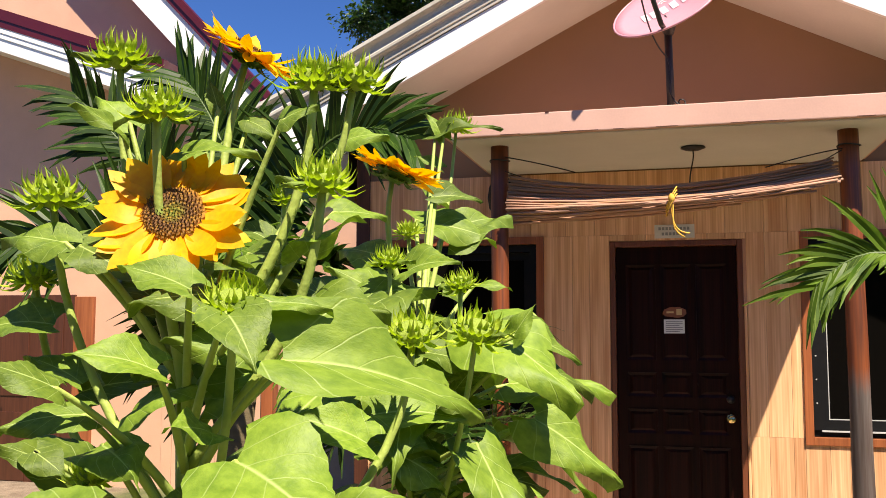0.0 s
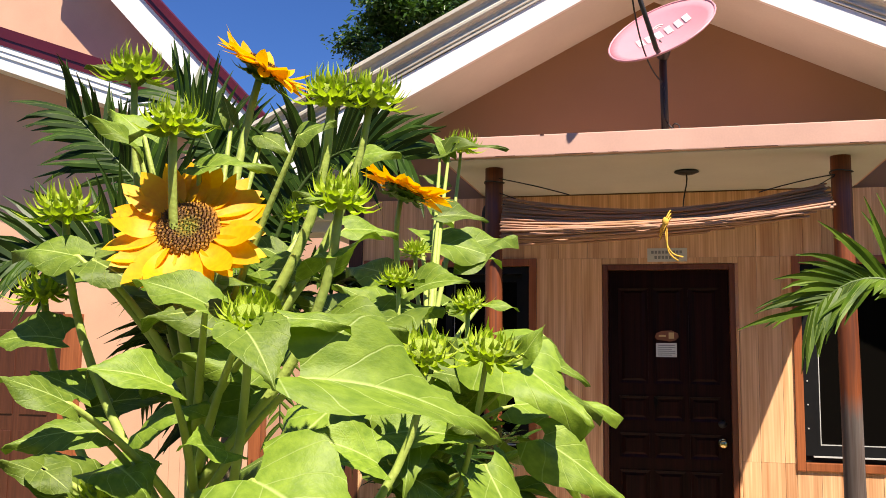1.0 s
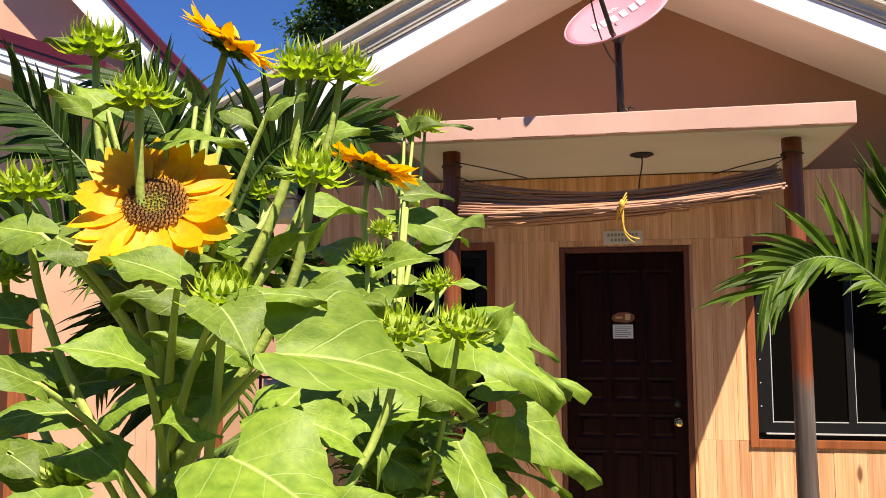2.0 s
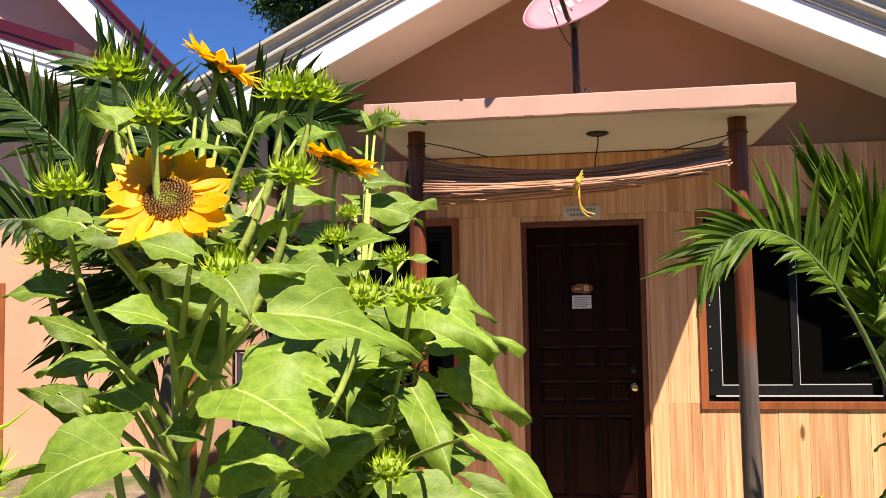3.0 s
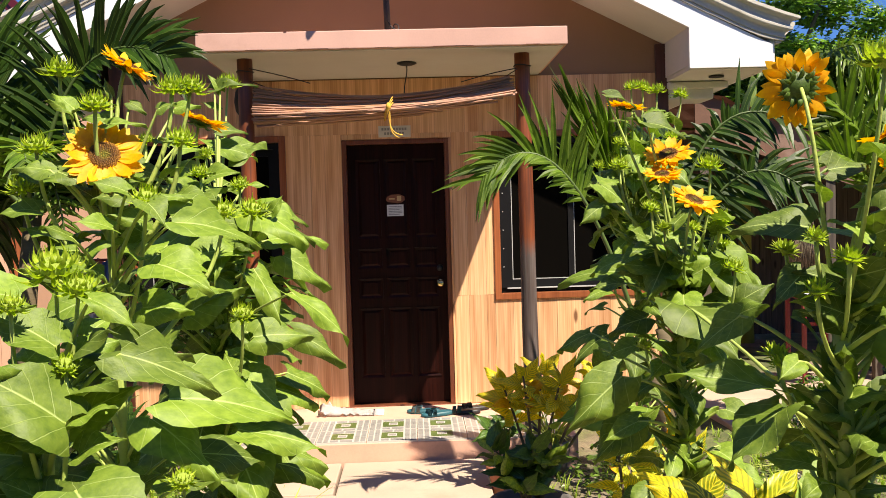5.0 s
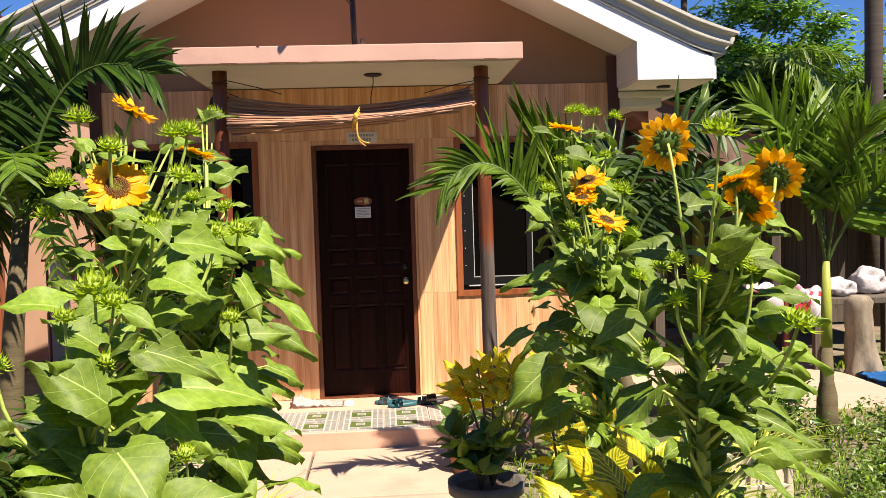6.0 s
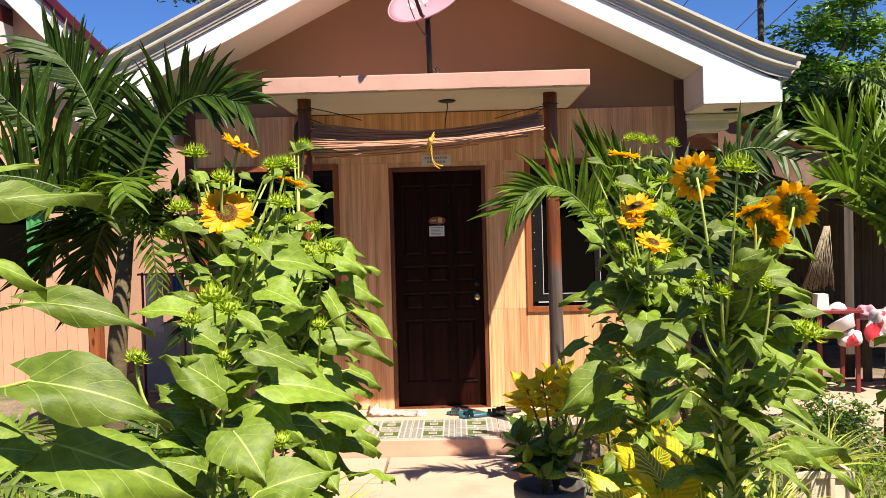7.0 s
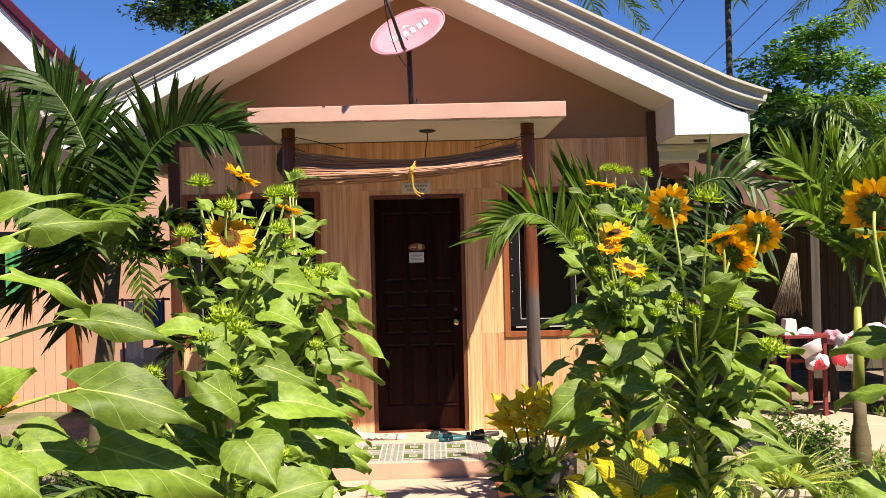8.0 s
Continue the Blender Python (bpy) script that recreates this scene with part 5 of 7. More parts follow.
LEAVES_E = [
    ((0.760, -4.95, 1.46), (0.83, -5.12, 1.345), 0.95),
    ((0.700, -5.60, 1.395), (0.535, -5.57, 1.420), 0.42),
    ((0.868, -5.30, 1.151), (0.948, -5.36, 1.035), 0.95),
    ((0.828, -5.30, 1.301), (0.812, -5.30, 1.236), 0.80),
    ((0.649, -5.05, 1.062), (0.589, -5.08, 1.016), 0.90),
    ((0.885, -5.6, 1.486), (1.048, -5.6, 1.374), 0.54),
    ((1.011, -5.40, 1.250), (1.169, -5.45, 1.149), 0.34),
    ((0.988, -5.50, 1.188), (1.145, -5.55, 1.103), 0.36),
    ((0.958, -5.7, 1.458), (1.045, -5.7, 1.404), 0.30),
    ((0.823, -5.65, 1.7), (0.965, -5.65, 1.702), 0.50),
    ((0.941, -5.65, 1.707), (1.007, -5.65, 1.667), 0.42),
    ((0.886, -5.7, 1.626), (0.98, -5.7, 1.594), 0.34),
    ((0.804, -5.6, 1.333), (0.726, -5.6, 1.4), 0.70),
    ((0.915, -5.5, 1.244), (1.007, -5.5, 1.256), 0.60),
    ((0.841, -5.68, 1.801), (0.884, -5.68, 1.813), 0.84),
    ((0.90, -5.60, 1.62), (0.99, -5.66, 1.58), 0.50),
    ((0.93, -5.62, 1.56), (1.04, -5.66, 1.54), 0.45),
    ((0.88, -5.58, 1.53), (0.97, -5.62, 1.47), 0.60),
    ((0.92, -5.55, 1.40), (1.02, -5.60, 1.38), 0.55),
    ((0.90, -5.60, 1.68), (0.95, -5.66, 1.72), 0.50),
    ((0.95, -5.60, 1.50), (1.07, -5.64, 1.50), 0.40),
    ((0.92, -5.58, 1.34), (1.00, -5.64, 1.28), 0.60),
    ((0.96, -5.55, 1.20), (1.09, -5.60, 1.22), 0.45),
]
LEAVES_F = [
    ((0.712, -4.6, 1.516), (0.531, -4.5, 1.474), 0.52),
    ((0.594, -4.8, 1.752), (0.663, -4.8, 1.692), 0.96),
    ((0.775, -4.4, 1.107), (0.519, -4.36, 1.048), 0.60),
    ((0.786, -4.8, 1.626), (0.853, -4.8, 1.556), 1.00),
    ((0.705, -4.85, 1.889), (0.801, -4.85, 1.849), 0.60),
    ((0.628, -4.5, 1.339), (0.536, -4.45, 1.281), 0.72),
    ((0.619, -4.8, 1.962), (0.696, -4.8, 1.931), 0.36),
    ((0.84, -4.8, 1.41), (0.939, -4.8, 1.446), 0.84),
    ((0.92, -4.8, 1.486), (0.997, -4.8, 1.445), 0.96),
    ((0.649, -4.5, 1.296), (0.712, -4.5, 1.251), 0.84),
    ((0.749, -4.7, 0.917), (0.632, -4.8, 0.927), 0.72),
    ((0.620, -4.90, 1.289), (0.480, -4.90, 1.156), 0.60),
    ((0.659, -4.90, 1.181), (0.566, -4.92, 1.137), 0.55),
]
LEAVES_H = [
    ((0.94, -6.3, 1.593), (0.852, -6.25, 1.568), 0.60),
    ((1.037, -6.1, 1.469), (0.969, -6.0, 1.426), 0.36),
    ((0.943, -6.3, 1.784), (0.874, -6.3, 1.791), 0.36),
    ((0.988, -6.2, 1.294), (0.898, -6.2, 1.318), 0.84),
]

sunflower("tall branching sunflower with one open bloom and many green buds", (-0.485, -5.12), (-0.485, -5.12, 1.65), [
    ("flower", -0.476, -5.165, 1.822, 0.077, (0.25, -0.86, 0.45)), ("flower", -0.464, -5.034, 2.022, 0.062, (0.55, -0.05, 0.83)),
    ("bud", -0.576, -5.116, 2.005, 0.022, (0.1, -0.15, 1)), ("bud", -0.480, -5.195, 1.925, 0.019, (0.15, -0.3, 1)), ("bud", -0.346, -5.129, 1.962, 0.021, (0.1, -0.2, 1)),
    ("bud", -0.314, -5.099, 1.968, 0.021, (0.25, -0.2, 1)), ("bud", -0.326, -5.151, 1.855, 0.020, (0.2, -0.3, 1)), ("bud", -0.605, -5.179, 1.846, 0.021, (0.1, -0.3, 1)),
    ("bud", -0.376, -5.231, 1.735, 0.019, (0.3, -0.6, 1)), ("bud", -0.277, -5.016, 1.708, 0.021, (0.1, -0.5, 1)), ("bud", -0.655, -5.14, 1.768, 0.018, (0.1, -0.4, 1)),
    ("bud", -0.457, -4.95, 1.873, 0.013, None), ("bud", -0.532, -5.2, 1.575, 0.016, (0, -0.3, 1))], LEAVES_A + LEAVES_A_LOW, 21, (0.25, 1.2, 40), 0.0145, side_buds=4, twigs=(4, 5, 7), branch=(0.0055, 0.007))
sunflower("leafy sunflower with buds and a side-turned bloom beside the path", (-0.36, -4.72), (-0.35, -4.72, 1.72), [
    ("flower", -0.38, -4.75, 1.932, 0.07, (0.35, 0.05, 0.93)), ("bud", -0.384, -4.369, 2.085, 0.022, (0.2, -0.3, 1)), ("bud", -0.23, -4.9, 1.71, 0.023, (0.3, -0.4, 1)),
    ("bud", -0.372, -4.8, 1.804, 0.016, None), ("bud", -0.298, -4.7, 1.777, 0.017, None), ("bud", -0.245, -5.0, 1.479, 0.018, None), ("bud", -0.31, -5.3, 1.2, 0.017, None)],
    LEAVES_B + LEAVES_B_LOW, 22, (0.25, 1.7, 84), 0.0115)
sunflower("young sunflower with a broad green bud and large leaves", (-0.37, -5.82), (-0.375, -5.70, 1.50), [
    ("bud", -0.372, -5.70, 1.628, 0.027, (0.05, -0.25, 1)), ("bud", -0.33, -5.72, 1.60, 0.019, (0.3, -0.3, 1)), ("bud", -0.536, -5.75, 1.498, 0.016, None), ("bud", -0.40, -5.78, 1.581, 0.014, None), ("bud", -0.335, -5.77, 1.499, 0.013, None)],
    LEAVES_C, 23, (0.2, 1.14, 40), 0.0115, reach=(0.09, 0.16))
sunflower("low sunflower with very large leaves at the garden edge", (-0.70, -6.5), (-0.68, -6.45, 1.72), [
    ("flower", -0.575, -6.45, 1.523, 0.05, (-0.5, -0.3, 0.8)), ("bud", -0.70, -6.4, 1.86, 0.02, None)], LEAVES_D, 24, (0.2, 1.3, 14), 0.015, side_buds=2)
sunflower("tall sunflower with four open blooms seen from behind", (0.82, -5.55), (0.80, -5.62, 1.50), [
    ("flower", 0.746, -5.60, 1.869, 0.060, (0.05, 0.97, 0.25)), ("flower", 0.977, -5.59, 1.795, 0.060, (0.35, 0.88, 0.3)), ("flower", 0.842, -5.70, 1.785, 0.048, (-0.3, 0.2, 0.93)),
    ("flower", 0.885, -5.67, 1.745, 0.058, (0.72, 0.45, 0.5)), ("bud", 0.79, -5.78, 1.885, 0.023, (0.1, -0.1, 1)), ("bud", 0.92, -5.82, 1.53, 0.020, (0.3, -0.4, 1)),
    ("bud", 0.879, -5.7, 1.619, 0.014, None), ("bud", 0.777, -5.6, 1.384, 0.016, None)], LEAVES_E, 25, (0.85, 1.52, 26), 0.019, reach=(0.05, 0.10), side_buds=12, sunward=True)
sunflower("bushy sunflower with small half-open blooms and buds", (0.84, -4.75), (0.80, -4.80, 1.50), [
    ("flower", 0.765, -4.82, 1.815, 0.060, (-0.25, -0.5, 0.83)), ("flower", 0.735, -4.87, 1.765, 0.045, (-0.1, -0.4, 0.9)), ("flower", 0.775, -4.98, 1.70, 0.056, (0.3, -0.45, 0.85)),
    ("bud", 0.857, -4.85, 1.79, 0.020, None), ("bud", 0.66, -4.75, 1.80, 0.016, None), ("bud", 0.70, -4.9, 1.69, 0.014, None), ("bud", 0.86, -5.0, 1.55, 0.016, None), ("bud", 0.9, -4.8, 1.66, 0.016, None)],
    LEAVES_F, 26, (0.85, 1.70, 44), 0.016, reach=(0.055, 0.115), side_buds=14, sunward=True)
sunflower("slim sunflower with one bloom and buds near the window", (0.98, -3.65), (0.98, -3.65, 1.75), [
    ("flower", 0.935, -3.70, 2.06, 0.075, (0.15, -0.1, 0.98)), ("bud", 1.028, -3.58, 2.15, 0.021, None), ("bud", 1.077, -3.6, 2.135, 0.021, None), ("bud", 0.979, -3.6, 2.15, 0.019, None),
    ("bud", 1.20, -3.5, 2.13, 0.02, None), ("bud", 0.9, -3.75, 1.93, 0.018, None), ("bud", 1.1, -3.7, 1.95, 0.018, None), ("bud", 0.83, -3.7, 1.85, 0.016, None)], [], 27, (0.7, 2.0, 54), 0.011, reach=(0.07, 0.14), side_buds=8, sunward=True)
sunflower("leaning sunflower with a bloom turned away at the path edge", (1.12, -6.25), (1.0, -6.27, 1.55), [
    ("flower", 0.925, -6.3, 1.825, 0.062, (0.55, 0.75, 0.35))], LEAVES_H, 28, (0.2, 1.2, 14), 0.014, side_buds=3, sunward=True)


# ---- palms ----
def frond_mesh(curve, n, length, droop, seed, mats, width=0.028, spread=1.0, hang=0.5, rib=0.011, start=0.2, tipfan=0.25, limp=1.0, even=0.0, face=None, bare=0, lean=0.35):
    """One feather leaf: a tapering rib along a curve with a blade pair at every step."""
    r = random.Random(seed)
    bm = bmesh.new()
    uvl = bm.loops.layers.uv.new("UVMap")
    pts = bezier(*curve, 20)
    tube(bm, pts, [rib * (1.15 - i / 20) + 0.0015 for i in range(21)], 6, mat=1)
    for k in range(n):
        u = start + (1 - start) * k / (n - 1)
        f = u * 20
        i = min(int(f), 19)
        p = pts[i].lerp(pts[i + 1], f - i)
        d = (pts[i + 1] - pts[i]).normalized()
        sidev = d.cross(Vector(face or (0, 0, 1)))
        sidev = sidev.normalized() if sidev.length > 0.05 else Vector((1, 0, 0))
        up = sidev.cross(d).normalized()
        for s in (-1, 1):
            L = length * max(even, 0.45 + 0.75 * math.sin(math.pi * min(1.0, 0.15 + u * 0.8))) * r.uniform(0.68, 1.12)
            if s == bare and u < 0.72:
                L *= 0.4
            ahead = lean + 0.9 * tipfan * 4 * max(0, u - 0.55) + r.uniform(-0.28, 0.28)
            out = (sidev * s * spread + d * ahead + up * (0.3 + r.uniform(-0.4, 0.4))).normalized()
            sag = droop * r.uniform(0.5, 1.9)
            w = width * r.uniform(0.8, 1.15)
            rows = []
            q = p.copy()
            v = out.copy()
            nseg = 5
            flat = d.cross(v).normalized()
            for j in range(nseg + 1):
                t = j / nseg
                half = w * 0.5 * (0.35 + 0.65 * math.sin(math.pi * min(1, 0.2 + t * 0.62))) * (1 - max(0, t - 0.55) / 0.46) if j < nseg else 0.0012
                across = (v.cross(flat)).normalized()
                rows.append(((q - across * half, (0.0, t)), (q + flat * half * 0.35, (0.5, t)), (q + across * half, (1.0, t))))
                v = (v + Vector((0, 0, -1)) * sag * limp * (0.12 + 0.5 * t) * hang).normalized()
                q = q + v * (L / nseg)
            vs = [[(bm.verts.new(c), uv) for c, uv in row] for row in rows]
            for a, b in zip(vs, vs[1:]):
                for m in range(2):
                    quad = [a[m], a[m + 1], b[m + 1], b[m]]
                    fc = bm.faces.new([z[0] for z in quad])
                    for lp, z in zip(fc.loops, quad):
                        lp[uvl].uv = z[1]
    return mesh_of("frond", bm, mats)


def palm(label, trunk_pts, trunk_r, fronds, seed, mats=(M_PALM_SHADE, M_PALMRIB), trunk_mat=M_PALMBARK, n=38, length=0.42, droop=0.9, width=0.028, shaft=None, category="palm", **kw):
    base = Vector(trunk_pts[0])
    tree = thing("palm", label, category, tuple(base), "palms round the bungalow")
    bm = bmesh.new()
    tube(bm, trunk_pts, trunk_r, 12)
    part("trunk", bm, trunk_mat, tree, "", True)
    if shaft:
        bm = bmesh.new()
        tube(bm, shaft[0], shaft[1], 12)
        part("crownshaft", bm, M_CROWNSHAFT, tree, "smooth green crownshaft", True)
    for k, c in enumerate(fronds):
        own = dict(n=n, length=length, droop=droop, width=width, mats=list(mats), **kw)
        if isinstance(c[-1], dict):
            own.update(c[-1])
        ob = part("frond", frond_mesh(c[:4], seed=seed + k, **own), None, tree)
        ob.location = -base
    return tree


def arcs(crown, specs):
    """Frond curves from a crown: (heading in degrees, reach, rise, tip height) each."""
    c = Vector(crown)
    out = []
    for h, reach, rise, end in specs:
        d = Vector((math.cos(radians(h)), math.sin(radians(h)), 0))
        out.append((c, c + d * reach * 0.12 + Vector((0, 0, rise * 0.6)), c + d * reach * 0.55 + Vector((0, 0, rise * 1.15)), c + d * reach + Vector((0, 0, end))))
    return out


# palm by the left wall of the bungalow: broad blades spread flat along each rib
CL = (-1.95, -2.0, 1.72)
OUT = (0.1, -0.95, 0.3)
# skin for fronds that catch the sun, lighter by colour
LIT_FROND = [M_PALM_LIT, M_PALMRIB]
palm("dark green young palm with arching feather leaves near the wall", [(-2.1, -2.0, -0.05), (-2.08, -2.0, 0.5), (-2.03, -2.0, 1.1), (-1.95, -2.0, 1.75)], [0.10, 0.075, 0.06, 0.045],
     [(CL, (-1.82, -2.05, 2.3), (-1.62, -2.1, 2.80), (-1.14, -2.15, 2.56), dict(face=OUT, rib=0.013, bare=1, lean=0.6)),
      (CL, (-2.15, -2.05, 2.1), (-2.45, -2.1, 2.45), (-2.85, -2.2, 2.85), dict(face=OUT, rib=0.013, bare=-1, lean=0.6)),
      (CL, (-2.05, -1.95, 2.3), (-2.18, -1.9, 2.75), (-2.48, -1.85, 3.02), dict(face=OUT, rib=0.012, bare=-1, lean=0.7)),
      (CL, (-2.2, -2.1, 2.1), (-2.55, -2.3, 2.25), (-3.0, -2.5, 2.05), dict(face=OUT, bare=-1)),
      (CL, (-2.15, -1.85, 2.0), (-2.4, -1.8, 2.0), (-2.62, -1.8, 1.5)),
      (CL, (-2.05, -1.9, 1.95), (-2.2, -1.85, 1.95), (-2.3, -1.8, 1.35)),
      (CL, (-1.9, -2.2, 2.05), (-1.85, -2.4, 2.22), (-1.72, -2.6, 2.0), dict(mats=LIT_FROND, length=0.26, width=0.034, n=22)),
      (CL, (-1.98, -2.2, 2.0), (-2.05, -2.35, 2.15), (-2.2, -2.5, 1.95), dict(mats=LIT_FROND, length=0.24, width=0.034, n=20)),
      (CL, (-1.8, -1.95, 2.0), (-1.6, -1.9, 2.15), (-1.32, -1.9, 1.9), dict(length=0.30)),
      (CL, (-1.86, -2.1, 2.12), (-1.74, -2.12, 2.0), (-1.72, -2.12, 1.36), dict(mats=LIT_FROND, length=0.18, width=0.022, face=OUT, n=30)),
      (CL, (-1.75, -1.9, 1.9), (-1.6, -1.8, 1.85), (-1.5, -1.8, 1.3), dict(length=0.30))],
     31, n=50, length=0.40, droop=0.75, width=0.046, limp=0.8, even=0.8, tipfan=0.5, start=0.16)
# palm before the window
CR = (1.34, -2.32, 0.92)
palm("green palm with a frond arching over the window", [(1.56, -2.2, -0.05), (1.50, -2.24, 0.45), (1.33, -2.32, 0.96)], [0.08, 0.055, 0.035],
     [(CR, (1.10, -2.4, 1.75), (0.82, -2.42, 2.22), (0.50, -2.46, 1.86))],
     41, (M_PALM_LIT, M_PALMRIB), n=34, length=0.31, droop=0.5, width=0.030, limp=1.0, even=0.85, tipfan=0.35, start=0.42, face=(0.15, -0.95, 0.35), bare=-1, lean=0.95)
CW2 = (1.52, -2.0, 0.98)
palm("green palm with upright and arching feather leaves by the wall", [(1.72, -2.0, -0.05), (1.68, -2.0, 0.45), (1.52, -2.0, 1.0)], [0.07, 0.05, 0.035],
     [(CW2, (1.40, -2.05, 1.5), (1.22, -2.08, 1.9), (1.06, -2.12, 2.18), dict(mats=LIT_FROND, spread=0.22, tipfan=1.6, length=0.42, droop=0.15, start=0.35)),
      (CW2, (1.45, -2.0, 1.5), (1.33, -1.98, 1.85), (1.24, -1.96, 2.1), dict(mats=LIT_FROND, spread=0.22, tipfan=1.6, length=0.40, droop=0.15, start=0.35)),
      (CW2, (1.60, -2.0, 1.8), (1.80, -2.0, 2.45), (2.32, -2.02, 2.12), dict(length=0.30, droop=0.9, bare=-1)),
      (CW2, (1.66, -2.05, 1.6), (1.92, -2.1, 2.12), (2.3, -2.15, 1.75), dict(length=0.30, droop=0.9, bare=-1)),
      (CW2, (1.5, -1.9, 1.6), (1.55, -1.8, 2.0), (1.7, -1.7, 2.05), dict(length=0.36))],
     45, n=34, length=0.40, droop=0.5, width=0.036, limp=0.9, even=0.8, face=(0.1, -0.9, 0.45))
# palm with a ringed swollen foot on the right
CP = (3.42, -1.0, 1.22)
palm("small palm with ringed swollen trunk and dense upright fronds", [(3.42, -1.0, -0.05), (3.42, -1.0, 0.1), (3.42, -1.0, 0.26), (3.42, -1.0, 0.36), (3.42, -1.0, 0.62)], [0.085, 0.08, 0.074, 0.052, 0.042],
     [(CP, (3.36, -1.05, 1.75), (3.2, -1.1, 2.25), (2.80, -1.15, 2.42), dict(face=OUT, bare=-1)), (CP, (3.33, -1.1, 1.7), (3.12, -1.15, 2.0), (2.86, -1.2, 2.02), dict(face=OUT, bare=-1, length=0.34)),
      (CP, (3.40, -1.0, 1.8), (3.36, -0.95, 2.2), (3.28, -0.9, 2.5)), (CP, (3.5, -1.0, 1.7), (3.6, -1.0, 2.1), (3.75, -1.0, 2.35), dict(face=OUT)), (CP, (3.5, -1.1, 1.6), (3.75, -1.2, 1.95), (4.1, -1.3, 1.95), dict(face=OUT)),
      (CP, (3.43, -1.15, 1.75), (3.46, -1.25, 2.1), (3.5, -1.4, 2.2)), (CP, (3.42, -0.9, 1.75), (3.5, -0.8, 2.2), (3.6, -0.7, 2.4)), (CP, (3.6, -0.95, 1.6), (3.85, -0.9, 1.85), (4.15, -0.85, 1.75), dict(face=OUT))],
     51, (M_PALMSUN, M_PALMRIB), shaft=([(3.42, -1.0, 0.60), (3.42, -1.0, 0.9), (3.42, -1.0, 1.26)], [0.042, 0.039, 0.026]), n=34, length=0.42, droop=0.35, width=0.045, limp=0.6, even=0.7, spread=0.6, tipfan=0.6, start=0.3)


# ---- crotons, pots and ribbon plants ----
CROTON = [leaf_mesh("croton_leaf", M_CROTON, d, f, w, s, 0.8, 8, 0.0, 0.85) for d, f, w, s in ((0.2, 0.25, 0.03, 11), (0.35, 0.2, 0.06, 12), (0.1, 0.4, 0.05, 13))]
CROTON2 = [leaf_mesh("croton_leaf", M_CROTONRED, d, f, w, s, 0.8, 8, 0.0, 0.85) for d, f, w, s in ((0.25, 0.25, 0.03, 14), (0.4, 0.2, 0.06, 15))]
GOLD = [leaf_mesh("croton_leaf", M_CROTONGOLD, d, f, w, s, 0.8, 8, 0.0, 0.85) for d, f, w, s in ((0.25, 0.25, 0.05, 24), (0.4, 0.2, 0.08, 25), (0.15, 0.35, 0.06, 26))]
GREENSMALL = [leaf_mesh("small_leaf", M_TREELEAF, d, f, w, s, 0.75, 5, 0.0) for d, f, w, s in ((0.2, 0.25, 0.03, 16), (0.35, 0.2, 0.06, 17))]
DARKSMALL = [leaf_mesh("small_leaf", M_LEAFDARK, d, f, w, s, 0.75, 6, 0.0) for d, f, w, s in ((0.2, 0.25, 0.03, 36), (0.4, 0.2, 0.05, 37))]
RIBBON = [leaf_mesh("ribbon_leaf", M_STRIPED, d, f, 0.0, s, 0.6, 10, 0.0, curl=0.03) for d, f, s in ((0.45, 0.015, 18), (0.7, 0.02, 19), (0.25, 0.02, 20))]


def shrub(label, base, stems, meshes, seed, leaf=(0.10, 0.19), width=(0.38, 0.5), per=16, category="croton", group="crotons by the path", bare=0.4):
    """A many-stemmed shrub; stems: tips. Leaves crowd every stem above its bare share."""
    rng = random.Random(seed)
    plant = thing("shrub", label, category, base, group)
    sb = bmesh.new()
    for tip in stems:
        b, t = Vector(base), Vector(tip)
        path = bezier(b, b.lerp(t, 0.3) + Vector((0, 0, 0.1)), b.lerp(t, 0.7) + Vector((0, 0, 0.05)), t, 10)
        tube(sb, path, [0.009 - 0.0005 * i for i in range(11)], 6)
        for k in range(per):
            f = 10 * (bare + (1 - bare) * (k + rng.random()) / per)
            i = min(int(f), 9)
            p = path[i].lerp(path[i + 1], f - i)
            a = k * 2.4 + rng.uniform(-0.4, 0.4)
            d = Vector((math.cos(a), math.sin(a), rng.uniform(-0.2, 0.9) + (0.6 if k > per * 0.75 else 0))).normalized()
            L = rng.uniform(*leaf)
            blade(plant, p + d * 0.015, p + d * L, rng.uniform(*width), rng, None, "leaf", meshes)
    part("stem", sb, M_BARK, plant, "grey woody stems", True)
    return plant


def pot(label, x, y, r, h, mat, z=0.0, category="flower pot"):
    p = thing("flower_pot", label, category, (x, y, z), "pots by the step")
    bm = bmesh.new()
    lathe(bm, [(r * 0.68, 0), (r * 0.74, h * 0.3), (r * 0.92, h * 0.8), (r * 0.94, h * 0.82), (r * 1.04, h * 0.84), (r * 1.06, h), (r * 0.94, h), (r * 0.9, h * 0.86), (r * 0.1, h * 0.85)], (x, y, z), 24)
    part("pot", bm, mat, p)
    bm = bmesh.new()
    lathe(bm, [(r * 0.89, h * 0.86), (r * 0.85, h * 0.89), (r * 0.1, h * 0.9)], (x, y, z), 20)
    part("soil", bm, M_SOIL, p, "dark potting soil")
    return p


